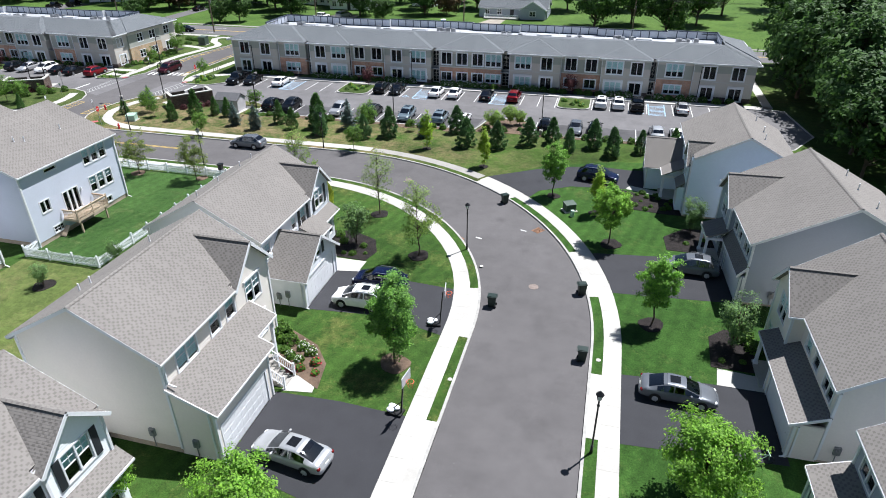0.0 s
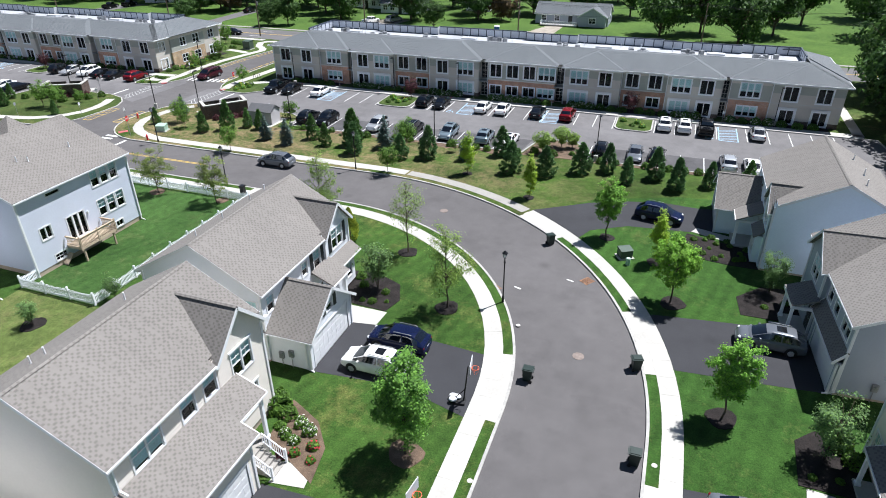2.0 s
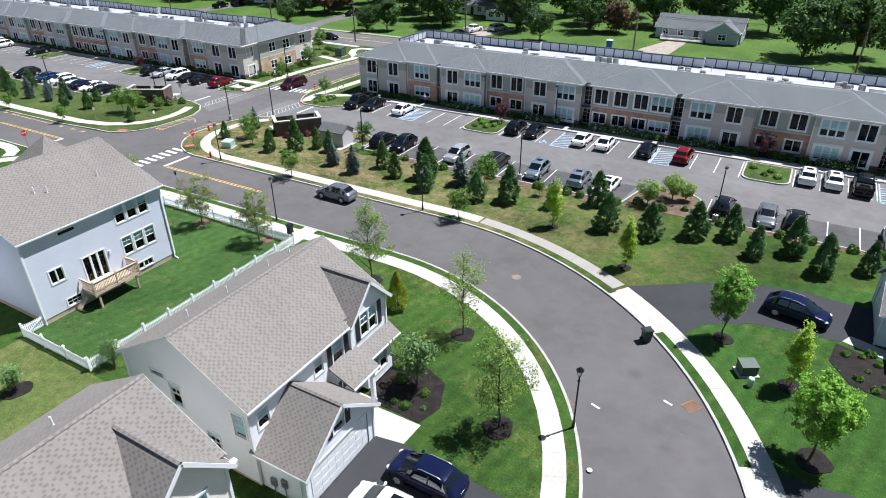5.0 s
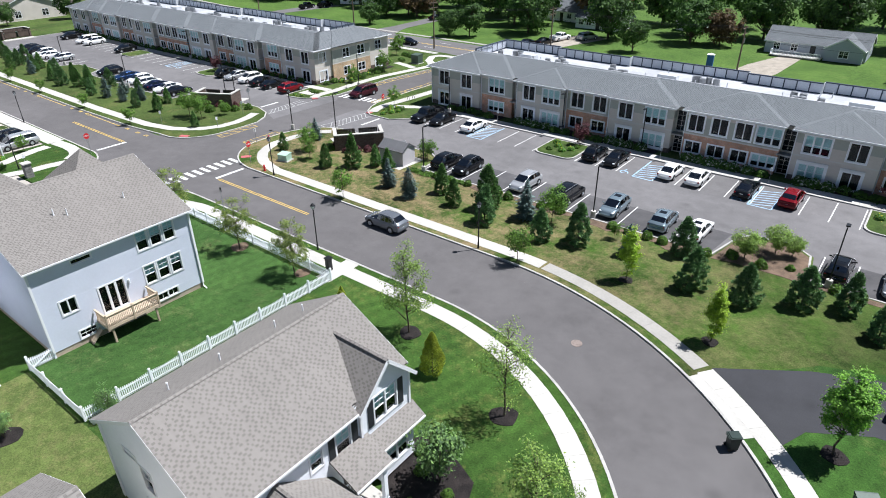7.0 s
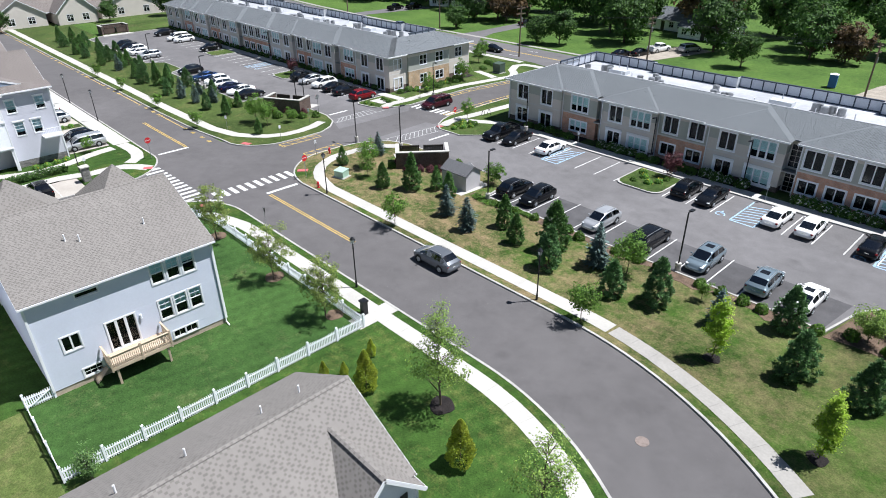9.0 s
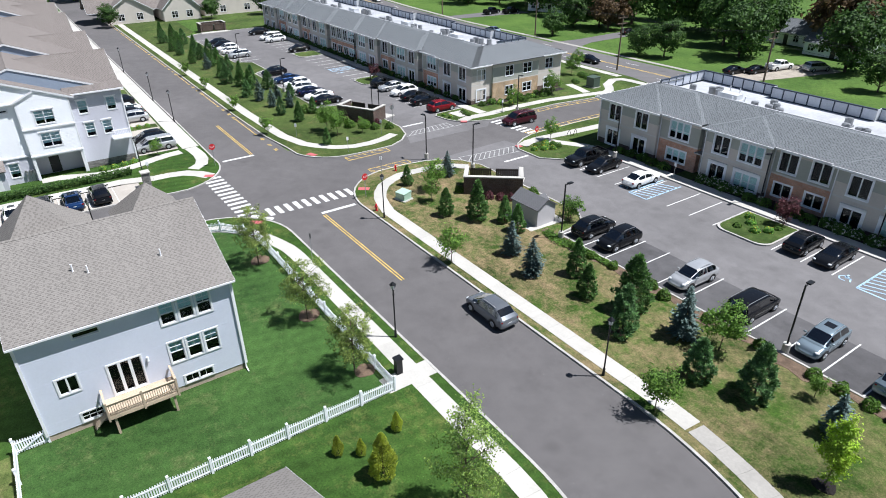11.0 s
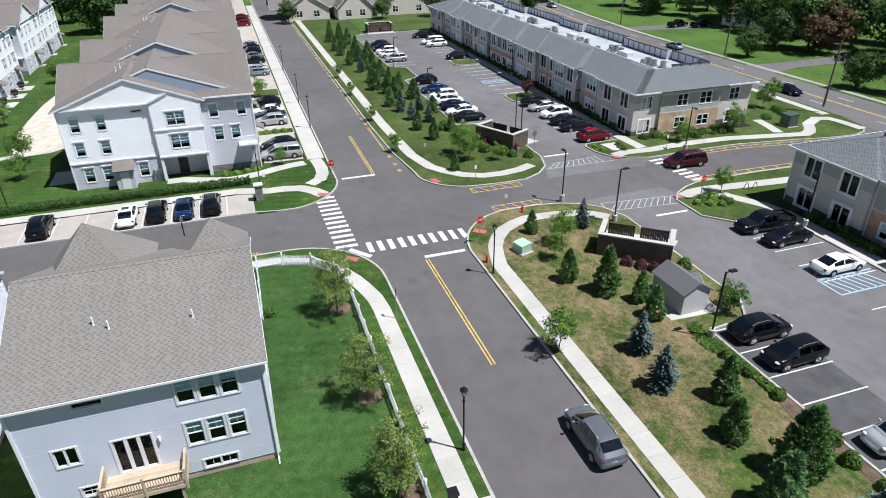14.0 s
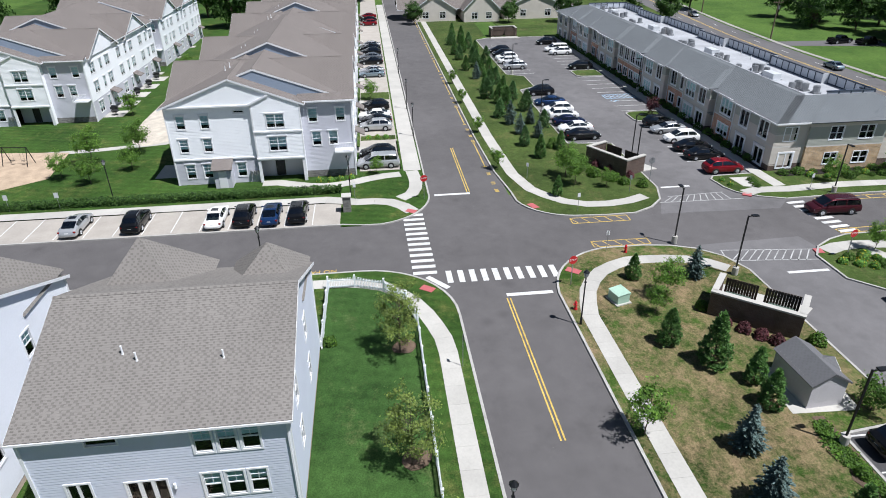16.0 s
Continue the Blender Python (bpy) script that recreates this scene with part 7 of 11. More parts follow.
# ---- town houses ----
def town_row(at, label, units=3):
    """Three-storey town house row; local frame: end wall towards +x at x = 0, long front towards +y, 20.3 deep."""
    b = thing("town_house_row", label, "town houses", at, "town houses")
    D, eave, ridge = 20.3, 9.3, 13.65
    LEN = 11.6 * units
    w2 = dict(grid=(2, 2), cap=True, blind=0.72)
    wd = dict(grid=(2, 2), cols=2, cap=True, blind=0.72)
    mats = [SIDE_WHITE, SIDE_TOWN]
    y1 = D
    # end wall in three bays: white over grey, white projecting bay, grey bay
    glazed(b, mats, (0, 0), (0, 9.3), 0.12, eave, [(1.5, 0.9, 6.7, 8.2, w2), (4.1, 0.9, 6.7, 8.2, w2), (1.4, 0.9, 4.0, 5.5, w2), (4.0, 0.9, 4.0, 5.5, w2), (1.6, 0.95, 0.9, 2.5, w2), (3.5, 0.95, 0.9, 2.5, w2), (7.3, 0.95, 0.9, 2.5, w2), (7.9, 1.1, 8.35, 8.6, dict(grid=(1, 1), sash=False))], bands=[(0.0, 3.1, 1)])
    glazed(b, mats, (0.35, 9.3), (0.35, 14.6), 2.95, eave, [(2.5, 1.9, 6.6, 8.1, wd), (2.5, 1.9, 3.9, 5.5, wd)])
    side_wall(b, mats, (-0.1, 9.3), (0.35, 9.3), 2.95, eave)
    side_wall(b, mats, (0.35, 14.6), (-0.6, 14.6), 0.12, eave)
    side_wall(b, [SIDE_TOWN], (-1.6, 9.3), (-1.6, 14.6), 0.12, 2.95, holes=[(1.6, 2.7, 0.15, 2.3)])
    entry_door(b, -1.6, 10.95, 11.95, 0.15, 2.3)
    bm = bmesh.new()
    box(bm, -1.7, 0.35, 9.3, 14.6, 2.75, 2.95)
    box(bm, 0.13, 0.36, 14.3, 14.55, 0.1, 2.8)
    box(bm, 0.13, 0.36, 9.35, 9.6, 0.1, 2.8)
    part("entry_soffit", bm, TRIM, b)
    glazed(b, [SIDE_TOWN, STONE], (-0.6, 14.6), (-0.6, D), 0.12, eave, [(1.3, 0.95, 6.8, 8.3, w2), (4.4, 0.95, 6.8, 8.3, w2), (1.5, 0.95, 4.0, 5.6, w2), (3.4, 0.95, 4.0, 5.6, w2)], bands=[(0.0, 1.0, 1)], uv=True)
    # little porch of the end unit
    bm = bmesh.new()
    box(bm, 0.0, 1.5, 4.4, 6.3, 0.1, 2.4)
    part("porch_box", bm, SIDE_TOWN, b)
    bm = bmesh.new()
    box(bm, 1.48, 1.55, 4.9, 5.8, 0.12, 2.15)
    part("porch_door", bm, TRIM, b)
    roof_slope(b, [(1.85, 4.2, 2.4), (1.85, 6.5, 2.4), (0, 6.5, 3.2), (0, 4.2, 3.2)], SHINGLE_TOWN)
    # pediment roofs of the end
    gable_roof(b, -14, 0.30, -0.2, 14.9, eave, 12.2, "x", SHINGLE_TOWN, 0.3, 0.16)
    bm = bmesh.new()
    face(bm, [(0.30, 0.0, eave), (0.30, 14.6, eave), (0.30, 7.35, 12.0)])
    part("pediment", bm, SIDE_WHITE, b)
    bm = bmesh.new()
    face(bm, [(0.36, 9.3, eave), (0.36, 14.6, eave), (0.36, 11.4, eave + 1.0)])
    part("bay_gable", bm, SIDE_WHITE, b)
    rails(b, [((0.42, 9.0, eave - 0.1), (0.42, 11.4, eave + 1.0))], 0.14, 0.18, TRIM, "rake_board")
    bm = bmesh.new()
    face(bm, [(-1.75, 0.2, eave - 0.1), (-1.75, D - 0.9, eave - 0.1), (-1.75, 9.75, 12.55)])
    part("gable_face", bm, SIDE_SLATE, b)
    gable_roof(b, -LEN, -12.6, 0.1, D, eave + 0.4, 13.65, "x", SHINGLE_TOWN, 0.3, 0.2)
    bm = bmesh.new()
    face(bm, [(-12.55, 0.6, eave + 0.5), (-12.55, D - 0.5, eave + 0.5), (-12.55, D / 2, 13.5)])
    part("gable_face", bm, SIDE_SLATE, b)
    # broad cross gables from back to front
    for c in (-8.8, -24.9):
        gable_roof(b, c - 6.4, c + 6.4, -0.2, D + 0.2, eave - 0.15, 12.4, "y", SHINGLE_TOWN, 0.2, 0.2)
        for yy, sg in ((D + 0.15, 1), (-0.15, -1)):
            bm = bmesh.new()
            pts = [(c - 6.2, yy, eave - 0.2), (c + 6.2, yy, eave - 0.2), (c, yy, 12.2)]
            face(bm, pts if sg < 0 else pts[::-1])
            part("gable_face", bm, SIDE_WHITE, b)
    roof_slope(b, [(-0.2, 14.3, eave), (-0.2, D + 0.4, eave), (-1.9, D + 0.4, eave + 0.5), (-1.9, 14.3, eave + 0.5)], SHINGLE_TOWN)
    rails(b, [((0.36, -0.1, eave - 0.08), (0.36, 9.2, eave - 0.08)), ((-0.15, 14.6, eave - 0.1), (-0.15, D + 0.4, eave - 0.1)), ((0.4, 9.25, 3.0), (0.4, 14.65, 3.0)), ((0.05, 0, 3.15), (0.05, 9.3, 3.15)), ((0.4, 9.25, 6.15), (0.4, 14.65, 6.15))], 0.12, 0.16, TRIM, "trim_board")
    # long main roof
    gable_roof(b, -LEN, -1.9, 0.0, D - 0.8, eave - 0.1, 12.7, "x", SHINGLE_TOWN, 0.3, 0.2)
    wf = []
    for k in range(units):
        c = 3.0 + 11.6 * k
        for z0, z1 in ((6.7, 8.2), (3.9, 5.5), (0.9, 2.5)):
            wf += [(c, 1.7, z0, z1, wd), (c + 3.4, 0.9, z0, z1, w2), (c + 6.2, 1.7, z0, z1, wd)]
        x = -(c + 1.0)
        bm = bmesh.new()
        box(bm, x - 6.0, x - 4.2, D, D + 1.1, 0.1, 0.25)
        part("doorstep", bm, CONCRETE, b)
        for yy, sg in ((D, 1), (0.0, -1)):
            roof_slope(b, [(x - 6.2, yy + sg * 1.2, 2.6), (x - 4.0, yy + sg * 1.2, 2.6), (x - 4.0, yy, 3.2), (x - 6.2, yy, 3.2)], SHINGLE_TOWN)
        # roof vents
        vents(b, [(x - 2.0, 6.0, 11.8), (x - 2.8, 6.4, 12.0), (x - 5.0, 14.0, 11.6)])
    glazed(b, mats, (-0.6, D), (-LEN, D), 0.12, eave, wf, bands=[(0.0, 3.1, 1)])
    side_wall(b, mats, (-LEN, 0.0), (0, 0.0), 0.12, eave, bands=[(0.0, 3.1, 1)])
    side_wall(b, mats, (-LEN, D), (-LEN, 0), 0.12, eave, peak=(D / 2, ridge), course=0.3)
    corner_boards(b, [(0, 0), (0.3, 14.6), (-0.6, D), (0.3, 9.35)], 0.1, eave - 0.2)
    bal = new("balcony")
    bal.parent = b
    bal["label"] = "white railed balcony"
    for nm, bx in [("floor_slab", (-2.0, 0.8, D - 2.2, D - 0.1, 3.4, 3.55)), ("handrail", (0.7, 0.8, D - 2.2, D - 0.1, 4.5, 4.58))] + [("baluster", (0.74, 0.78, D - 2.2 + i * 0.18, D - 2.17 + i * 0.18, 3.55, 4.5)) for i in range(12)]:
        bm = bmesh.new()
        box(bm, *bx)
        part(nm, bm, TRIM, bal)
    # meters and lamps on the end wall
    for y in (8.3, 8.7, 9.05):
        meter_box(b, 0.12, y, 1.0, 1)
    return b


TOWN = town_row(pose(-97.6, 34.5, 0), "three-storey white and grey town house row with gabled brown roof", 3)
copy_thing(TOWN, pose(-136.4, 34.5, 0))
copy_thing(TOWN, pose(-175.2, 34.5, 0))
copy_thing(TOWN, pose(-124.9, -4.6, 0))
copy_thing(TOWN, pose(-163.7, -4.6, 0))

# ---- plants ----
def cards(name, centres, normals, sizes, mat, rng, bend=0.35, plain_leaf=False):
    """Many small leaves: each a bent pair of quads, as one mesh."""
    n = len(centres)
    c = np.asarray(centres, float)
    nr = np.asarray(normals, float)
    nr /= np.linalg.norm(nr, axis=1)[:, None] + 1e-9
    ref = rng.normal(size=(n, 3))
    a = np.cross(nr, ref)
    a /= np.linalg.norm(a, axis=1)[:, None] + 1e-9
    b = np.cross(nr, a)
    s = np.asarray(sizes, float)[:, None]
    fold = nr * s * bend
    v = np.stack([c - a * s * 0.5 - b * s * 0.9 - fold * 0.6, c + a * s * 0.15 - b * s * 0.2 + fold * 0.0, c + b * s * 0.95 - fold * 0.5, c - a * s * 0.62 + b * s * 0.25 - fold, c + a * s * 0.62 + b * s * 0.1 - fold], axis=1)
    verts = v.reshape(-1, 3)
    base = np.arange(n)[:, None] * 5
    f1 = base + np.array([[0, 1, 2, 3]])
    f2 = base + np.array([[0, 4, 2, 1]])
    if plain_leaf:
        verts = v[:, [0, 4, 2, 3], :].reshape(-1, 3)
        f1 = np.arange(n)[:, None] * 4 + np.array([[0, 1, 2, 3]])
        f2 = f1[:0]
    me = bpy.data.meshes.new(name)
    me.from_pydata(verts.tolist(), [], np.concatenate([f1, f2]).tolist())
    me.materials.append(mat)
    return me


def limb_mesh(segs, mat, n=6):
    bm = bmesh.new()
    for p, q, r0, r1 in segs:
        tube(bm, p, q, r0, r1, n, caps=False)
    return mesh_of("trunk", bm, mat, smooth=True, angle=80)


def broadleaf(seed, height, spread, bole, mat, leaves=2600, size=0.15, clumps=90, clump_r=0.42, sparse=0.0, trunk_r=0.07, shape="round", stems=1):
    """Trunk, limbs and leaf meshes of a broad-leaved tree, height in metres."""
    rng = np.random.default_rng(seed)
    segs, tips = [], []
    for st in range(stems):
        lean = rng.normal(0, 0.10 if stems == 1 else 0.35, 2)
        pts = [Vector((0.0, 0.0, 0.0))]
        k = 7
        for i in range(1, k + 1):
            f = i / k
            pts.append(Vector((lean[0] * f * (1 if stems == 1 else 1.6) + rng.normal(0, 0.04), lean[1] * f * (1 if stems == 1 else 1.6) + rng.normal(0, 0.04), height * 0.9 * f)))
        for i in range(k):
            segs.append((pts[i], pts[i + 1], trunk_r * (1 - 0.8 * i / k), trunk_r * (1 - 0.8 * (i + 1) / k)))
        tips.append(pts[-1])
    c0 = np.array([0, 0, (bole + height) / 2])
    rad = np.array([spread, spread, (height - bole) / 2])
    cs = []
    while len(cs) < clumps:
        d = rng.normal(size=3)
        d /= np.linalg.norm(d)
        r = rng.uniform(0.25, 1.0) ** 0.45
        if shape == "tall":
            w = 1.0 - 0.55 * max(0, d[2])
        elif shape == "vase":
            w = 0.75 + 0.3 * d[2]
        else:
            w = 1.0
        lump = 1 + 0.22 * math.sin(3.1 * d[0] + 2.3 * d[1] + seed) + 0.14 * math.sin(7 * d[2] + 4 * d[0] + seed)
        cs.append(c0 + d * rad * r * lump * np.array([w, w, 1]))
    cs = np.array(cs)
    for c in cs[:: 2 if clumps < 160 else 4]:
        z = max(bole * 0.7, c[2] - np.hypot(c[0], c[1]) * 0.9)
        z = min(z, height * 0.86)
        j = min(6, int(z / (height * 0.9) * 7))
        base = segs[j][0].lerp(segs[j][1], (z / (height * 0.9) * 7) - j)
        end = Vector(c)
        mid = base.lerp(end, 0.55) + Vector((0, 0, 0.12))
        segs.append((base, mid, trunk_r * 0.3, trunk_r * 0.2))
        segs.append((mid, end, trunk_r * 0.2, trunk_r * 0.07))
    per = max(1, leaves // clumps)
    ctr = np.repeat(cs, per, axis=0) + rng.normal(0, clump_r * 0.55, (clumps * per, 3)) * np.array([1, 1, 0.75])
    out = ctr - c0
    nrm = out / (np.linalg.norm(out, axis=1)[:, None] + 1e-6) + rng.normal(0, 0.55, ctr.shape) + np.array([0, 0, 0.5])
    sizes = size * rng.uniform(0.65, 1.25, len(ctr))
    return limb_mesh(segs, BARK, 6 if trunk_r < 0.2 else 4), cards("crown", ctr, nrm, sizes * 1.12, mat, rng, 0.35, trunk_r > 0.2 or size < 0.1)


def sprays(name, centres, ways, normals, lengths, widths, mat):
    """Needle sprays: each a narrow pointed blade along its twig, as one mesh."""
    c, w, nr = (np.asarray(a, float) for a in (centres, ways, normals))
    w = w / (np.linalg.norm(w, axis=1)[:, None] + 1e-9)
    s = np.cross(w, nr)
    s /= np.linalg.norm(s, axis=1)[:, None] + 1e-9
    ln, wd = np.asarray(lengths)[:, None], np.asarray(widths)[:, None]
    v = np.stack([c - w * ln * 0.5, c - w * ln * 0.05 + s * wd, c + w * ln * 0.55, c - w * ln * 0.05 - s * wd], axis=1)
    me = bpy.data.meshes.new(name)
    me.from_pydata(v.reshape(-1, 3).tolist(), [], (np.arange(len(c))[:, None] * 4 + np.array([[0, 1, 2, 3]])).tolist())
    me.materials.append(mat)
    return me


def conifer(seed, height, radius, mat, droop=0.22, tight=1.0, bulge=1.9):
    """Trunk and needle-spray meshes of a young spruce or fir, fullest a little above the ground, with an uneven outline."""
    rng = np.random.default_rng(seed)
    segs = [(Vector((0, 0, 0)), Vector((0, 0, height * 0.97)), 0.07, 0.012)]
    ctr, way, nrm, ln, wd = [], [], [], [], []
    levels = int(height * 7.0)
    for l in range(levels):
        f = l / levels
        z = 0.16 + (height - 0.22) * f
        r = radius * (1 - f ** bulge) ** 0.95 * min(1.0, 0.80 + 1.5 * f) * rng.uniform(0.86, 1.10) + 0.04
        nb = int(6 + 9 * (1 - f))
        ph = rng.uniform(0, 6.28)
        for k in range(nb):
            a = ph + 6.283 * k / nb + rng.normal(0, 0.18)
            lump = 1 + 0.16 * math.sin(2 * a + seed + 5 * f) + 0.13 * math.sin(5 * a - 9 * f + seed)
            rr = r * lump * rng.uniform(0.58, 1.06)
            zj = z + rng.uniform(-0.10, 0.10)
            d = np.array([math.cos(a), math.sin(a), 0])
            if k % 3 == 0 and r > 0.25:
                segs.append((Vector((0, 0, z)), Vector(d * rr * 0.8) + Vector((0, 0, zj - droop * rr * 0.6)), 0.014, 0.004))
            side = np.array([-d[1], d[0], 0])
            m = max(2, int(rr / 0.085))
            for i in range(m):
                g = 0.28 + 0.74 * (i + 0.5) / m
                tip = np.array([0, 0, zj + 0.05 - droop * rr * g * g])
                for sgn in (-1, 1):
                    sway = rng.uniform(0.45, 0.95) * sgn * (1.1 - 0.7 * g)
                    p = d * rr * g + side * sgn * 0.11 * (1.2 - g) * tight * rng.uniform(0.3, 1.2) + tip + rng.normal(0, 0.025, 3)
                    ctr.append(p)
                    way.append(d + side * sway + np.array([0, 0, rng.normal(0.18, 0.30) - droop * g * 0.5]))
                    nrm.append(np.array([0, 0, 1.0]) + d * 0.3 + rng.normal(0, 0.35, 3))
                    ln.append(rng.uniform(0.13, 0.22))
                    wd.append(rng.uniform(0.042, 0.068))
    for i in range(14):
        ctr.append(np.array([rng.normal(0, 0.025), rng.normal(0, 0.025), height - 0.03 * i]))
        way.append(np.array([rng.normal(0, 0.5), rng.normal(0, 0.5), 1.0]))
        nrm.append(rng.normal(size=3))
        ln.append(0.18)
        wd.append(0.04)
    return limb_mesh(segs, BARK, 5), sprays("crown", ctr, way, nrm, ln, wd, mat)


def pine(seed, height, radius, mat, clumps=120, per=62, point=1.75, tuft=0.24):
    """A young pine or full spruce: tufts of upswept needle sprays on whorled limbs, ovate and gappy in outline."""
    rng = np.random.default_rng(seed)
    segs = [(Vector((0, 0, 0)), Vector((0, 0, height * 0.94)), 0.075, 0.015)]
    cs = []
    for k in range(clumps):
        f = 0.06 + 0.92 * ((k + rng.uniform(0, 1)) / clumps) ** 1.1
        a = k * 2.4 + rng.normal(0, 0.35)
        r = radius * min(1.0, 0.70 + 1.3 * f) * (1 - f ** point) ** 0.9 * (1 + 0.22 * (point - 0.85) * math.sin(2 * a + seed) + 0.12 * math.sin(3 * a + 11 * f)) * rng.uniform(0.35, 1.0) ** 0.5
        cs.append(np.array([r * math.cos(a), r * math.sin(a), f * (height - 0.15) + 0.05 * rng.normal()]))
        if k % 2 == 0:
            segs.append((Vector((0, 0, max(0.1, cs[-1][2] - 0.25 * r))), Vector(cs[-1]), 0.018, 0.005))
    cs = np.repeat(np.array(cs), per, axis=0)
    n = len(cs)
    d = rng.normal(size=(n, 3)) * np.array([1, 1, 0.7])
    d /= np.linalg.norm(d, axis=1)[:, None]
    ctr = cs + d * tuft * rng.uniform(0.3, 1.0, n)[:, None]
    ctr[:, 2] = np.maximum(ctr[:, 2], 0.06)
    nrm = rng.normal(0, 0.6, (n, 3)) + np.array([0, 0, 0.8])
    return limb_mesh(segs, BARK, 5), sprays("crown", ctr, d + np.array([0, 0, 0.6]), nrm, rng.uniform(0.15, 0.25, n), rng.uniform(0.030, 0.050, n), mat)


def arborvitae(seed, height, radius, mat, count=5200):
    """A close upright oval of fine fans standing on end, soft in outline, with a short bole."""
    rng = np.random.default_rng(seed)
    f = rng.uniform(0, 1, count) ** 0.85
    a = rng.uniform(0, 6.283, count)
    prof = np.minimum(1.0, 0.72 + 1.6 * f) * (1 - f ** 1.7) ** 0.85 + 0.02
    lump = 1 + 0.13 * np.sin(3 * a + 9 * f + seed) + 0.11 * np.sin(6 * a - 17 * f)
    r = radius * prof * lump * rng.uniform(0.55, 1.0, count) ** 0.4
    d = np.column_stack([np.cos(a), np.sin(a), np.zeros(count)])
    c = d * r[:, None] + np.column_stack([np.zeros(count), np.zeros(count), 0.12 + (height - 0.2) * f])
    way = d * 0.9 + np.array([0, 0, 0.8]) + rng.normal(0, 0.28, (count, 3))
    nrm = d + np.array([0, 0, 0.8]) + rng.normal(0, 0.5, (count, 3))
    segs = [(Vector((0, 0, 0)), Vector((0, 0, height * 0.8)), 0.05, 0.015)]
    return limb_mesh(segs, BARK, 5), sprays("crown", c, way, nrm, rng.uniform(0.12, 0.20, count), rng.uniform(0.035, 0.06, count), mat)


def shrub_mesh(seed, rx, rz, mat, count=320, size=0.10):
    rng = np.random.default_rng(seed)
    d = rng.normal(size=(count, 3))
    d /= np.linalg.norm(d, axis=1)[:, None]
    d[:, 2] = np.abs(d[:, 2])
    lump = 1 + 0.14 * np.sin(4 * d[:, 0] + seed) * np.cos(3.5 * d[:, 1] + seed * 2)
    r = (rng.uniform(0.55, 1.0, count) ** 0.5 * lump)[:, None]
    c = d * r * np.array([rx, rx, rz]) + np.array([0, 0, 0.04])
    return cards("foliage", c, d + rng.normal(0, 0.4, c.shape), size * rng.uniform(0.7, 1.3, count), mat, rng)


KINDS = {}


def plant(name, meshes, at, label, category, group="", parts=("trunk", "crown")):
    key = id(meshes[-1])
    if key in KINDS:
        ob = copy_thing(KINDS[key], at)
        tagged(ob, label, category, group)
        return ob
    ob = thing(name, label, category, at, group)
    for nm, me in zip(parts, meshes):
        o = new(nm, me)
        o.parent = ob
        if nm == "bloom":
            o["kind"] = "stuff"
    KINDS[key] = ob
    return ob


def put(x, y, s=1.0, rz=None, z=0.1):
    rz = (x * 37.7 + y * 91.3) % 360 if rz is None else rz
    return Matrix.Translation((x, y, z)) @ Matrix.Rotation(radians(rz), 4, "Z") @ Matrix.Diagonal((s, s, s, 1))


def planted(name, meshes, x, y, h, h0, label, category, group="", z=0.1):
    ob = plant(name, meshes, Matrix.Identity(4), label, category, group)
    ob.matrix_basis = put(x, y, h / h0, z=z)
    return ob


GREEN_C = [pine(11, 4.0, 1.22, NEEDLE, 170, 40, 1.35, 0.19), pine(12, 4.0, 1.36, NEEDLE, 180, 40, 1.4, 0.20), pine(13, 4.0, 1.14, NEEDLE, 160, 40, 1.3, 0.18)]
DARK_C = [pine(15, 4.0, 1.28, NEEDLE_DARK), pine(16, 4.0, 1.20, NEEDLE_DARK)]
BLUE_C = [conifer(21, 4.0, 1.08, NEEDLE_BLUE, 0.12), conifer(22, 4.0, 1.16, NEEDLE_BLUE, 0.15)]
GOLD_C = [arborvitae(31, 3.6, 0.86, ARBOR)]
BERM = [(-70.9, 78.3, 2.5, "g"), (-61.9, 77.4, 3.1, "g"), (-59.2, 79.4, 4.4, "g"), (-70.4, 83.5, 3.1, "b"), (-51.6, 77.5, 3.5, "b"), (-47.8, 76.6, 3.6, "b"), (-57.2, 81.3, 2.9, "g"), (-54.9, 81.0, 3.0, "g"), (-45.7, 79.8, 3.6, "g"), (-42.7, 78.0, 3.2, "g"), (-39.4, 79.5, 5.1, "g"), (-37.8, 76.7, 4.3, "d"), (-34.9, 79.8, 4.4, "b"), (-31.4, 76.7, 3.5, "d"), (-28.2, 78.3, 4.3, "d"), (-23.6, 79.0, 3.2, "b"), (-17.1, 76.8, 4.1, "d"), (-19.6, 82.0, 4.0, "d"), (-13.0, 77.0, 3.9, "d"), (-9.2, 79.3, 4.0, "d"), (-6.2, 80.8, 3.7, "d"), (-3.8, 78.2, 3.3, "d"), (-0.8, 80.4, 4.0, "d"), (1.6, 77.8, 4.0, "d"), (5.1, 79.8, 3.2, "d"), (9.2, 81.6, 3.2, "g")]
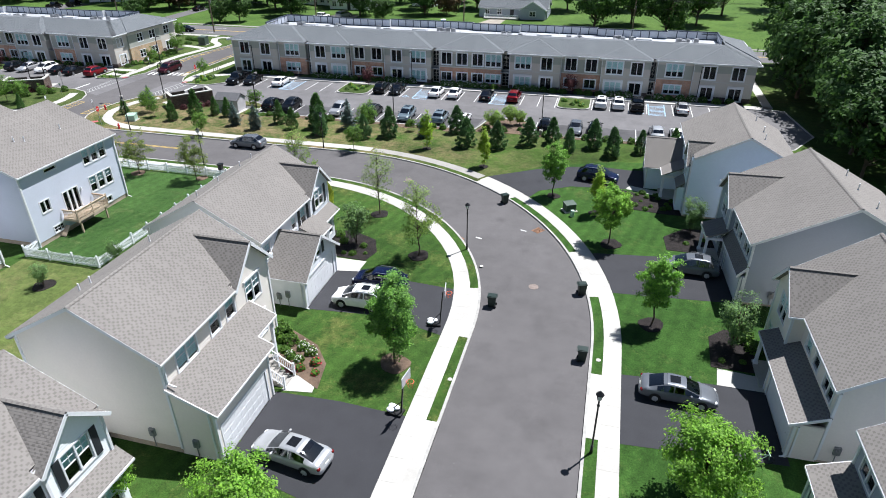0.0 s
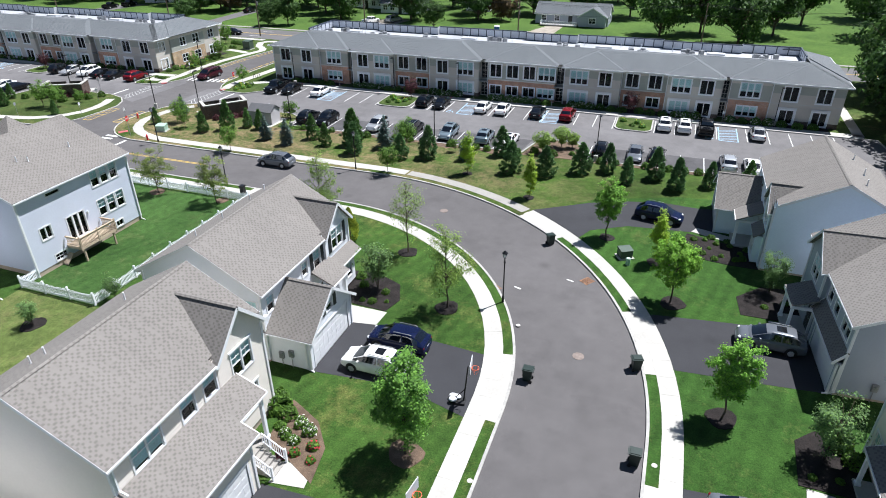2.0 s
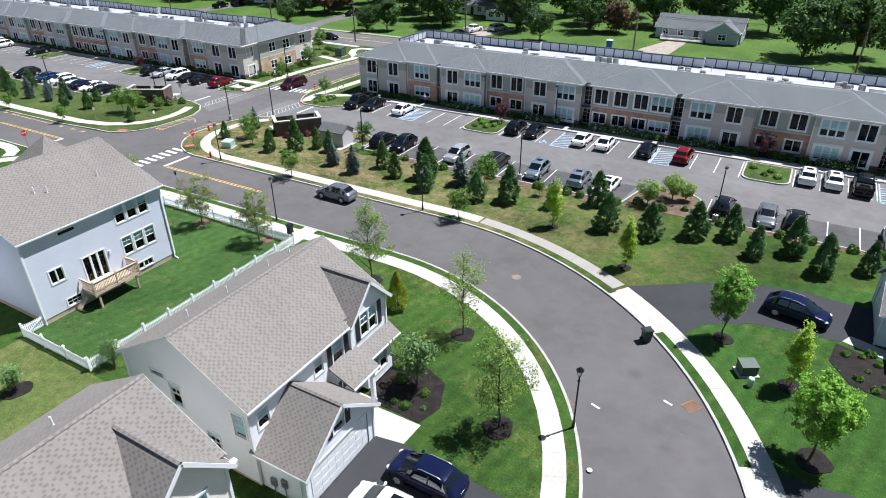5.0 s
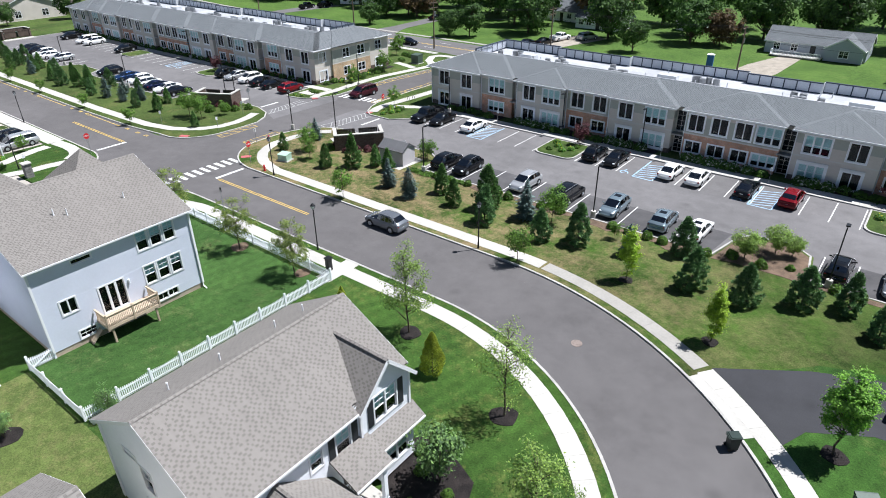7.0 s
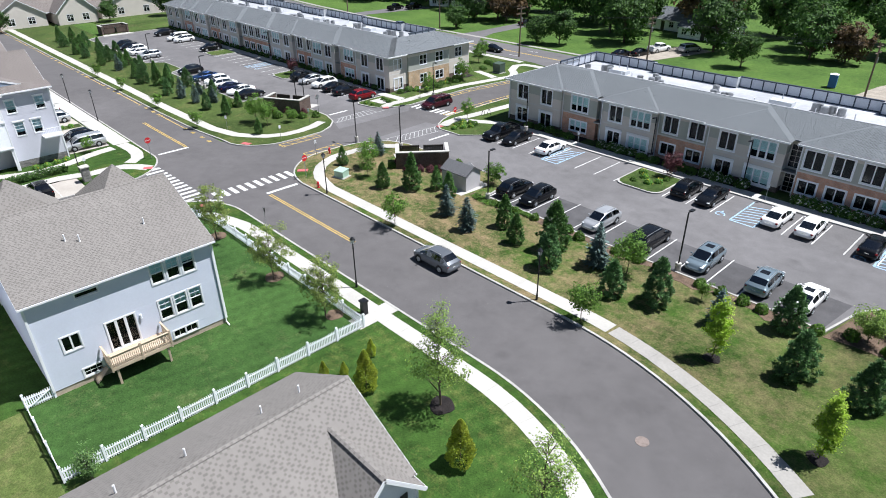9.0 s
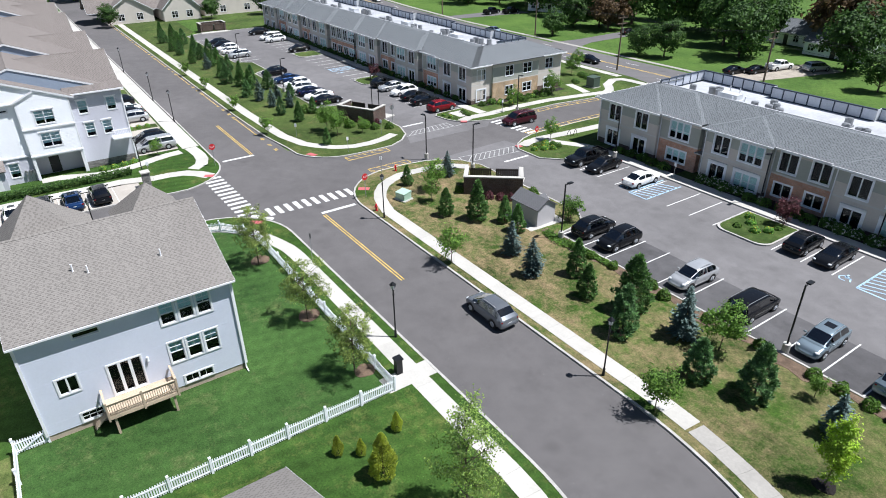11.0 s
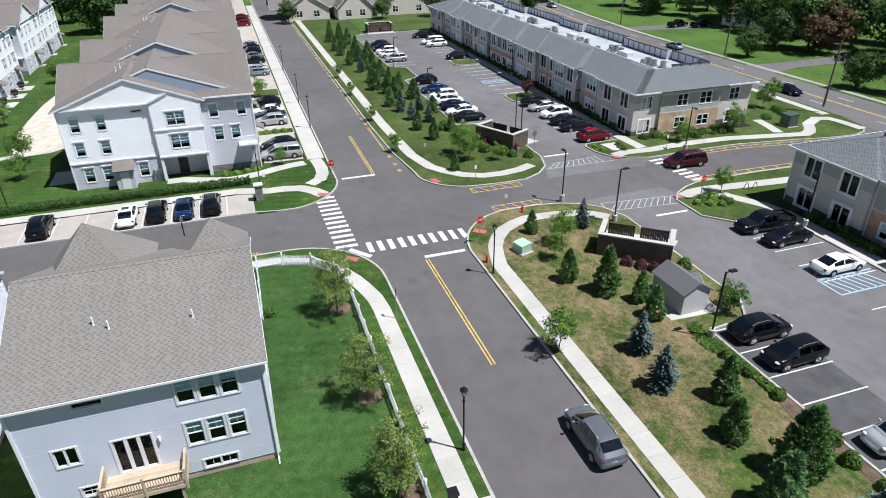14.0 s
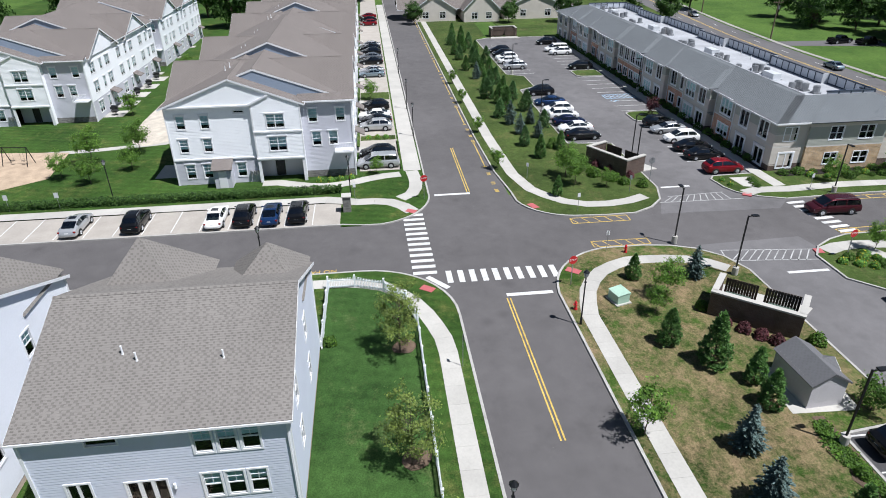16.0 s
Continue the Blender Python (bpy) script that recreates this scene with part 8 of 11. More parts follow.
WEST = [(-176.7, 76.2, 3.4), (-168.1, 77.5, 3.8), (-160.5, 75.9, 3.2), (-150.5, 75.8, 3.0), (-143.4, 76.7, 3.2), (-134.9, 76.8, 3.1), (-156.3, 80.8, 3.5), (-147.0, 79.8, 3.2), (-129.5, 76.2, 3.6), (-123.3, 78.2, 3.6), (-115.2, 77.1, 3.6), (-110.6, 77.5, 3.0), (-114.9, 80.0, 2.9), (-108.5, 79.6, 2.7), (-121.5, 80.9, 3.4), (-100.8, 77.9, 3.1), (-139.0, 79.5, 3.2), (-164.0, 79.8, 3.4), (-128.0, 80.2, 3.2), (-103.5, 81.3, 2.6), (-172.5, 79.6, 3.6), (-180.0, 79.0, 3.8), (-153.0, 78.2, 3.4), (-131.8, 79.4, 3.3), (-118.6, 76.2, 3.0), (-126.2, 77.6, 3.4), (-105.6, 77.0, 2.8), (-145.0, 77.9, 3.3), (-137.0, 78.0, 3.2), (-184.5, 77.4, 3.8), (-157.8, 78.4, 3.4), (-165.8, 75.6, 3.2), (-112.6, 81.4, 2.8), (-88.9, 76.8, 2.4)]
names = {"g": GREEN_C, "d": DARK_C, "b": BLUE_C}
lab = {"g": "young green spruce with dense branches to the grass", "d": "dark green young pine in the grass strip", "b": "silvery blue spruce in the grass strip"}
for i, (x, y, h, k) in enumerate(BERM):
    m = names[k][i % len(names[k])]
    planted("spruce_tree", m, x, y, h, 4.0, lab[k], "conifer", "conifers along the lot")
for i, (x, y, h) in enumerate(WEST):
    k = "b" if i in (4, 10, 11, 12, 13) else ("g" if i % 2 else "d")
    m = names[k][i % len(names[k])]
    planted("spruce_tree", m, x, y, h, 4.0, lab[k], "conifer", "conifers by the farther lot")
for x, y, h in ((-27.5, 55.5, 3.5), (-36.3, 55.5, 3.3), (-38.4, 47.0, 1.6), (-38.9, 57.9, 1.5), (-39.2, 54.1, 1.5), (-38.4, 55.2, 1.3)):
    planted("arborvitae", GOLD_C[0], x, y, h, 3.6, "slim golden-green arborvitae on the lawn", "conifer", "arborvitae on the lawn")

MAPLE = [broadleaf(1, 7.4, 1.85, 1.9, LEAF_MAPLE, 15000, 0.085, 170, 0.36, trunk_r=0.10), broadleaf(2, 5.8, 1.32, 2.2, LEAF_YOUNG, 10500, 0.074, 150, 0.26, trunk_r=0.075)]
BRIGHT = [broadleaf(3, 5.8, 1.62, 2.0, LEAF_BRIGHT, 13000, 0.080, 170, 0.27, trunk_r=0.08), broadleaf(4, 7.0, 2.5, 1.4, LEAF_BRIGHT, 17000, 0.092, 190, 0.40, trunk_r=0.1)]
AIRY = [broadleaf(5, 7.6, 1.5, 1.7, LEAF_PALE, 2600, 0.060, 110, 0.36, trunk_r=0.07), broadleaf(6, 7.6, 1.75, 1.5, LEAF_PALE, 4600, 0.068, 110, 0.36, trunk_r=0.075, shape="tall"), broadleaf(7, 6.2, 2.0, 1.7, LEAF_OLIVE, 4800, 0.076, 85, 0.36, trunk_r=0.075)]
LIME = [broadleaf(8, 4.8, 0.80, 1.2, LEAF_LIME, 5200, 0.070, 80, 0.28, trunk_r=0.045, shape="tall")]
MULTI = [broadleaf(9, 4.6, 1.65, 0.9, LEAF_GREYED, 4200, 0.072, 80, 0.33, trunk_r=0.05, shape="vase", stems=3), broadleaf(10, 3.6, 1.3, 0.6, LEAF_GREYED, 2200, 0.078, 55, 0.32, trunk_r=0.04, shape="vase", stems=3)]
SAPLING = [broadleaf(17, 3.6, 0.95, 0.9, LEAF_SAPLING, 1800, 0.085, 50, 0.30, trunk_r=0.04), broadleaf(18, 3.6, 1.1, 0.9, LEAF_SAPLING, 2600, 0.08, 60, 0.33, trunk_r=0.04)]
ISLAND = [broadleaf(23, 3.0, 1.35, 0.7, LEAF_PALE, 3600, 0.075, 60, 0.33, trunk_r=0.04, shape="vase", stems=2)]
DOGWOOD = [broadleaf(19, 2.6, 1.25, 0.5, LEAF_DEEP, 900, 0.11, 50, 0.35, trunk_r=0.05)]
PLUM = [broadleaf(20, 3.4, 1.2, 0.8, SHRUB_RED, 1000, 0.11, 55, 0.35, trunk_r=0.05)]
TREES = [
    (MAPLE[0], 7.4, "full round green maple in a mulch ring on the front lawn", "maple_tree", [(-12.2, 32.6, 6.9)]),
    (MAPLE[1], 5.8, "young round-headed green maple in a mulch ring", "maple_tree", [(5.5, 41.9, 5.8), (-4.35, 64.0, 5.7)]),
    (BRIGHT[0], 5.8, "bright green maple in a mulch ring on the lawn", "maple_tree", [(1.9, 54.3, 5.9)]),
    (BRIGHT[1], 7.0, "large bright green tree beside the driveway", "maple_tree", [(7.4, 25.4, 6.3), (-15.2, 17.4, 5.6), (-23.4, 17.6, 3.4)]),
    (AIRY[0], 7.6, "tall thin-leaved street tree by the footpath", "street_tree", [(-21.3, 55.0, 7.7)]),
    (AIRY[1], 7.6, "airy light green street tree by the footpath", "street_tree", [(-31.8, 58.0, 7.5), (-14.9, 47.7, 7.4)]),
    (AIRY[2], 6.2, "open olive-green tree inside the white fence", "garden_tree", [(-63.4, 58.1, 5.6), (-52.9, 58.2, 5.3), (-45.2, 58.3, 5.3)]),
    (LIME[0], 4.8, "slender lime-yellow sapling staked in the grass", "sapling", [(0.4, 60.6, 4.8), (-21.9, 74.9, 4.7), (-13.46, 70.55, 4.6)]),
    (MULTI[0], 4.6, "multi-stemmed small tree in a mulch bed", "garden_tree", [(11.0, 40.4, 4.5), (9.6, 58.6, 3.8)]),
    (MULTI[1], 3.6, "loose multi-stemmed shrub tree by the porch", "garden_tree", [(-21.4, 48.6, 4.6), (-44.5, 34.9, 2.4), (-41.0, 39.8, 2.4)]),
    (SAPLING[0], 3.6, "thin young street tree at the kerb", "sapling", [(-31.0, 72.05, 3.8), (-53.5, 72.2, 3.9), (-97.8, 71.8, 2.8), (-111.9, 71.8, 2.6), (-127.5, 71.8, 2.6), (-140.3, 71.8, 2.8), (-25.9, 81.3, 2.0), (-128, 20, 4.0), (-155, 22, 4.5)]),
    (SAPLING[1], 3.6, "young green tree in the planted strip", "sapling", [(-67.9, 79.9, 3.5), (-65.6, 78.1, 2.6), (-32.4, 80.7, 3.9), (-94.1, 79.2, 4.0), (-91.5, 79.6, 3.9), (-90.4, 82.9, 2.2), (-99.5, 24.0, 3.6), (-103.5, 27.5, 3.2), (-107.0, 21.5, 4.6), (-101.5, 20.0, 3.4), (-109.8, 26.5, 4.4), (-98.0, 57.2, 2.2), (-72.7, 101.9, 3.0), (-97.3, 130.2, 3.8), (-89.4, 117.7, 3.8), (-100.6, 135.0, 3.4), (-88.4, 108.6, 3.0), (-131.5, 57.0, 3.4)]),
    (ISLAND[0], 3.0, "loose yellow-green small tree in the planted island", "small_tree", [(-14.9, 84.6, 3.0), (-12.9, 87.2, 3.0), (-11.6, 87.6, 2.2)]),
    (DOGWOOD[0], 2.6, "low dogwood with white bloom beside the lot", "dogwood", [(-53.7, 87.0, 2.5)]),
    (PLUM[0], 3.4, "purple-leaved plum against the apartment wall", "plum_tree", [(-40.6, 103.0, 3.2), (-6.0, 105.8, 3.2), (-116.0, 99.0, 3.0)]),
]
for meshes, h0, label, nm, spots in TREES:
    for x, y, h in spots:
        planted(nm, meshes, x, y, h, h0, label, "tree")

# large trees beyond the county road and the wood to the east
BIG = [broadleaf(41, 13.0, 5.4, 2.2, LEAF_WOOD, 4200, 0.38, 150, 1.15, trunk_r=0.30), broadleaf(42, 14.0, 5.0, 2.5, LEAF_WOOD, 4200, 0.38, 150, 1.15, trunk_r=0.30), broadleaf(43, 16.0, 5.2, 3.0, LEAF_WOOD, 4200, 0.42, 150, 1.2, trunk_r=0.35, shape="tall"), broadleaf(44, 9.0, 4.6, 1.5, LEAF_BRONZE, 3600, 0.36, 120, 0.95, trunk_r=0.25)]
rng = random.Random(3)
FAR = [(-197.0, 137.6, 8.5, 1), (-186, 172, 12, 0), (-179, 179, 12, 2), (-193, 179, 12, 0), (-203, 173, 11, 1), (-172, 187, 12, 0), (-97.2, 156.2, 7.5, 1), (-101.5, 153.5, 6.0, 0), (-128.5, 154.5, 6, 0), (-126, 171, 9, 3), (-133, 166, 8, 0), (-58.7, 162, 7, 1), (-46, 179.5, 7, 3), (-128, 182, 13, 2), (-104, 184, 13, 2), (-92, 180, 13, 0), (-150, 176, 12, 2), (-160, 178, 13, 0), (-40, 192, 13, 0), (-25, 194, 14, 2), (-56, 188, 13, 2), (-69, 172, 12, 0), (-52, 178, 11, 0), (-88, 168, 12, 0), (-97, 176, 13, 1), (-118, 184, 14, 0), (-5, 170, 13, 0), (4, 176, 14, 2), (12, 166, 13, 0), (-14, 196, 14, 1), (20, 178, 15, 2), (-30, 200, 14, 0), (-48, 205, 15, 2), (-66, 198, 14, 0), (-80, 190, 13, 3), (-130, 172, 12, 1), (-142, 180, 14, 0), (-156, 186, 13, 0), (-170, 182, 12, 1), (-185, 190, 14, 2), (-168, 196, 15, 2), (-160, 200, 15, 0), (-146, 192, 14, 2), (-136, 190, 14, 0), (-126, 194, 15, 2), (-110, 188, 14, 0), (-176, 202, 15, 0), (-195, 200, 15, 2), (-205, 190, 13, 0), (-100, 196, 14, 2), (-122, 204, 15, 0), (-150, 206, 15, 2), (2, 200, 15, 0), (28, 195, 15, 2), (42, 182, 15, 0), (-60, 222, 16, 2), (-85, 225, 16, 0), (-20, 222, 16, 2), (15, 225, 16, 0), (-115, 228, 16, 2), (45, 210, 16, 0), (-215, 205, 15, 2), (-240, 200, 15, 0), (-180, 212, 15, 0), (-150, 228, 16, 0), (70, 200, 16, 2), (70, 175, 16, 0)]
for x, y, h, k in FAR:
    planted("shade_tree", BIG[k], x, y, h, (13.0, 14.0, 16.0, 9.0)[k], "large old shade tree on the far lawns", "tree", "far shade trees", z=-0.03)
WOOD = [(32, 96, 15, 2), (35, 104, 16, 0), (30, 112, 15, 2), (36, 118, 17, 2), (33, 126, 15, 0), (39, 92, 15, 0), (41, 108, 17, 2), (42, 122, 16, 0), (31, 86, 13, 1), (38, 82, 15, 2), (46, 98, 16, 0), (48, 114, 17, 2), (46, 86, 15, 2), (52, 104, 17, 0), (36, 134, 15, 1), (45, 132, 16, 2), (30, 78, 12, 2), (40, 74, 15, 0), (52, 126, 17, 0), (55, 92, 16, 2), (55, 76, 16, 0), (34, 66, 13, 1), (44, 64, 15, 2), (58, 112, 17, 2), (54, 140, 16, 0)]
for x, y, h, k in WOOD:
    planted("wood_tree", BIG[k], x, y, h, (13.0, 14.0, 16.0, 9.0)[k], "tall dense tree at the wood's edge", "tree", "trees of the wood", z=-0.03)
TOWNWOOD = [(-190, -30, 15, 2), (-215, -20, 15, 0), (-205, 5, 14, 2), (-212, 22, 14, 0), (-232, 10, 15, 2), (-245, 30, 16, 0), (-250, -10, 16, 2), (-165, -40, 15, 0), (-262, 52, 15, 0), (-225, 28, 14, 1), (-235, 75, 10, 1), (-228, 92, 11, 0), (-238, 105, 12, 0), (-255, 85, 14, 2), (-262, 110, 15, 0), (-270, 130, 15, 2), (-250, 135, 13, 1), (-208, 70, 6, 1), (-206, 96, 6, 1), (-224, 118, 11, 3), (-204, 112, 8, 1), (-275, 70, 16, 0), (-230, 140, 13, 0), (-285, 100, 16, 2), (-222, 156, 12, 1)]
for x, y, h, k in TOWNWOOD:
    planted("shade_tree", BIG[k], x, y, h, (13.0, 14.0, 16.0, 9.0)[k], "large green tree behind the town houses", "tree", "trees behind the town houses", z=-0.03)

# shrubs
BALL = [shrub_mesh(51, 0.55, 0.75, SHRUB), shrub_mesh(52, 0.65, 0.7, SHRUB)]
LOW = [shrub_mesh(53, 0.45, 0.4, SHRUB, 260), shrub_mesh(54, 0.5, 0.5, LEAF_MAPLE, 300)]
REDS = [shrub_mesh(55, 0.6, 0.75, SHRUB_RED, 380)]
HYD = [shrub_mesh(56, 0.9, 0.95, LEAF_DEEP, 700), shrub_mesh(57, 0.95, 1.02, BLOOM_W, 60, 0.13)]
LILY = [shrub_mesh(58, 0.5, 0.55, LEAF_MAPLE, 300), shrub_mesh(59, 0.52, 0.62, BLOOM_Y, 30, 0.08)]
ROSE_R = [shrub_mesh(60, 0.45, 0.55, SHRUB, 260), shrub_mesh(61, 0.48, 0.62, BLOOM_R, 45, 0.09)]
ROSE_W = [shrub_mesh(62, 0.5, 0.6, SHRUB, 260), shrub_mesh(63, 0.52, 0.66, BLOOM_W, 45, 0.09)]


def shrubs(meshes, spots, label, group, parts=("foliage",)):
    for x, y, s in spots:
        plant("shrub", meshes, Matrix.Identity(4), label, "shrub", group, parts).matrix_basis = put(x, y, s, z=0.12)


ball_spots = [(-40.6, 83.4, 1), (-39.0, 82.9, 1.1), (-36.9, 83.2, 1), (-44.6, 83.2, 0.9), (-35.0, 83.1, 1), (-32.8, 83.2, 1.1), (-23.4, 83.2, 1), (-21.9, 83.1, 1), (-17.9, 83.3, 1), (-15.9, 84.3, 1.1), (-13.4, 84.0, 1.1), (-2.1, 83.5, 1), (2.5, 83.4, 0.9), (4.0, 83.5, 1), (6.4, 83.5, 0.9), (-42.2, 83.2, 1), (-27.0, 83.2, 1), (-65.8, 81.9, 1), (-60.5, 88.0, 1.2), (-90.0, 87.0, 1.2), (-92.2, 84.4, 1.4), (-98.6, 82.6, 1.3), (-101.2, 82.0, 1.2), (-93.8, 82.6, 1.5), (-91.0, 85.2, 1.2), (-30.9, 83.2, 1.0), (-25.2, 83.2, 1.0), (-47.0, 83.0, 0.9), (-49.0, 82.9, 0.9), (0.6, 83.5, 1.0), (-5.6, 83.5, 0.9), (-7.4, 83.4, 1.0), (-104.2, 80.2, 1.1), (-106.2, 81.0, 1)]
shrubs([BALL[0]], ball_spots, "clipped round green shrub in mulch beside the bays", "shrubs along the lot")
shrubs([BALL[1]], [(-21.6, 33.6, 1.6), (-20.4, 33.0, 1.0), (-20.9, 46.4, 0.6), (-22.6, 48.4, 0.7), (-20.4, 48.0, 0.6), (-23.4, 49.6, 0.8), (12.0, 41.7, 1.3), (12.6, 40.5, 1.1), (-64.9, 53.0, 0.9)], "rounded leafy green bush beside the house", "garden bushes")
shrubs([LOW[0]], [(3.6, 66.2, 0.8), (4.4, 63.6, 0.8), (5.2, 67.0, 0.9), (7.2, 63.2, 0.8), (8.2, 65.4, 0.8), (6.6, 66.6, 0.8), (7.8, 63.6, 0.9), (5.4, 62.8, 0.8), (4.6, 66.4, 0.6), (5.6, 65.9, 0.7), (6.8, 65.8, 0.7), (7.6, 64.6, 0.6), (6.0, 63.6, 0.6), (5.0, 64.8, 0.5), (10.2, 38.6, 0.6), (11.6, 38.8, 0.6), (9.0, 56.0, 0.7), (10.6, 57.0, 0.7), (-21.8, 46.4, 0.6), (-19.8, 46.8, 0.5), (-19.6, 31.4, 0.8), (-20.4, 32.0, 0.9), (-43.0, 99.0, 1.0), (-5.0, 99.2, 1.0), (-40.4, 101.6, 1), (-15.2, 89.2, 1.0), (-14.4, 89.2, 0.9), (-11.2, 85.1, 1.0), (-11.6, 89.2, 1.0)], "small low green shrub in the mulch", "low shrubs")
shrubs(REDS, [(-66.4, 83.6, 1), (-65.2, 83.2, 1), (-63.6, 82.6, 1), (-62.6, 83.6, 1), (-61.6, 84.4, 1), (-60.8, 85.2, 1), (-92.8, 86.6, 1), (-95.0, 85.0, 1), (-96.8, 83.8, 1), (-19.0, 29.9, 0.7)], "dark red barberry bush along the bin enclosure", "barberry bushes")
hyd_spots = [(-52.0, 105.9, 0.9), (-50.6, 106.2, 1), (-49.2, 105.9, 1), (-47.8, 106.2, 0.9), (-38.0, 106.2, 1), (-36.6, 105.9, 1), (-35.2, 106.1, 0.9), (-33.6, 106.0, 1), (-27.6, 105.9, 1), (-26.2, 106.0, 1), (-24.8, 105.9, 1), (-23.4, 106.0, 1), (-22.0, 105.9, 1), (-20.4, 105.9, 1), (-14.8, 105.9, 1), (-13.4, 106.1, 1), (-12.0, 106.0, 1), (2.0, 106.0, 1), (3.4, 106.0, 1), (0.6, 106.0, 0.9), (8.2, 105.9, 1), (11.6, 106.0, 1), (13.2, 106.0, 1)]
shrubs(HYD, hyd_spots, "hydrangea bush with white flower heads along the wall", "hydrangeas along the wall", ("foliage", "bloom"))
green_spots = [(x, 105.9 + 0.3 * math.sin(x), 1.0) for x in (-64.0, -62.4, -60.6, -58.8, -57.2, -46.0, -44.4, -42.6, -41.0, -39.6, -18.8, -10.4, -8.8, -7.2, -4.6, -3.0, -1.2, 9.8, 15.0, 17.0, 19.0)] + [(x, 103.2, 1.0) for x in (-182 + 2.6 * i for i in range(34))] + [(-91.2 + 0.25 * math.sin(i * 3.1), 104.6 + 1.9 * i, 0.8 + 0.25 * math.sin(i * 2.1)) for i in range(9)] + [(-89.6 + 0.4 * math.sin(i * 2.3), 110.0 + 1.5 * i, 0.7 + 0.25 * math.sin(i * 1.7)) for i in range(6)] + [(-89.9, 99.9, 0.6), (-89.0, 99.7, 0.6), (-88.2, 99.6, 0.6), (-95.6, 131.0, 1.0), (-94.4, 130.6, 1.0), (-93.2, 130.2, 0.9), (-92.0, 129.8, 0.8), (-92.4, 126.4, 0.8), (-93.4, 127.0, 0.7)] + [(-71.6, 98.6, 0.7), (-70.2, 100.8, 0.8)]
shrubs([shrub_mesh(64, 0.85, 0.8, LEAF_DEEP, 320, 0.115)], green_spots, "dense dark green bush in the bed along the wall", "wall bushes")
shrubs(LILY, [(-42.6, 100.6, 1), (-41.4, 99.4, 1), (-40.6, 100.4, 1), (-43.4, 101.8, 1), (-4.4, 100.6, 1), (-3.6, 99.0, 1), (-6.4, 101.0, 1), (-96.6, 50.6, 0.9), (-96.5, 51.8, 0.9), (-96.7, 53.0, 0.9), (-97.0, 54.2, 0.9), (-90.2, 107.4, 1), (-89.8, 111.6, 1), (-90.1, 114.2, 1), (-89.6, 109.2, 0.9), (-71.4, 99.8, 1.0), (-70.4, 98.8, 1.0), (-72.0, 100.4, 1.0), (-71.0, 97.6, 0.9), (-69.9, 99.8, 0.9), (-71.2, 101.0, 0.8), (-88.9, 96.9, 0.7), (-90.3, 96.6, 0.7), (-111.5, 56.4, 0.8), (-111.6, 57.6, 0.8), (-111.5, 58.8, 0.8)], "clump of yellow day lilies", "day lilies", ("foliage", "bloom"))
shrubs(ROSE_R, [(-17.6, 31.2, 0.9), (-18.4, 30.4, 0.8), (-17.2, 30.2, 0.7)], "rose bush with red flowers in the bed", "rose bushes", ("foliage", "bloom"))
shrubs(ROSE_W, [(-19.2, 32.6, 1), (-18.4, 32.2, 1), (-19.8, 31.6, 0.8), (-18.9, 31.2, 0.8)], "rose bush with white flowers in the bed", "rose bushes", ("foliage", "bloom"))
# clipped hedge at the head of the bays
rngn = np.random.default_rng(71)
n = 9000
hx = np.column_stack([-93.1 + rngn.uniform(-0.55, 0.55, n), rngn.uniform(14.0, 53.2, n), np.abs(rngn.uniform(0.0, 1.0, n)) ** 0.6 * 0.85 + 0.08])
hedge = new("hedge", cards("hedge", hx, rngn.normal(0, 0.6, (n, 3)) + np.array([0.2, 0, 0.7]), 0.12 * rngn.uniform(0.7, 1.3, n), LEAF_WOOD, rngn))
tagged(hedge, "long clipped green hedge behind the parked cars", "hedge", kind="stuff")

# low green cover in the bed by the bays
rng = np.random.default_rng(77)
gx = rng.uniform(-53.2, -45.0, 2600)
gy = rng.uniform(82.95, 83.72, 2600) - 0.9 * rng.uniform(0, 1, 2600) * np.exp(-((gx + 51.0) / 2.2) ** 2)
gz = 0.13 + rng.uniform(0.0, 0.16, 2600)
tagged(new("ground_cover", cards("ground_cover", np.stack([gx, gy, gz], 1), rng.normal(0, 0.5, (2600, 3)) + np.array([0, 0, 1.0]), rng.uniform(0.07, 0.13, 2600), SHRUB, rng)), "low creeping green cover in the mulch bed", "ground cover", kind="stuff")

# ---- cars; local frame: nose towards +x, wheels on z = 0 ----
PAINTS = {k: paint("paint_" + k, c, m) for k, c, m in (
    ("silver", (0.52, 0.53, 0.54), 0.55), ("white", (0.78, 0.78, 0.77), 0.0), ("black", (0.006, 0.0065, 0.008), 0.0), ("navy", (0.005, 0.009, 0.036), 0.1),
    ("grey", (0.155, 0.168, 0.188), 0.4), ("red", (0.17, 0.007, 0.012), 0.15), ("maroon", (0.055, 0.010, 0.016), 0.3), ("steel", (0.22, 0.28, 0.32), 0.5),
    ("blue", (0.010, 0.032, 0.095), 0.3), ("tan", (0.45, 0.42, 0.37), 0.4))}

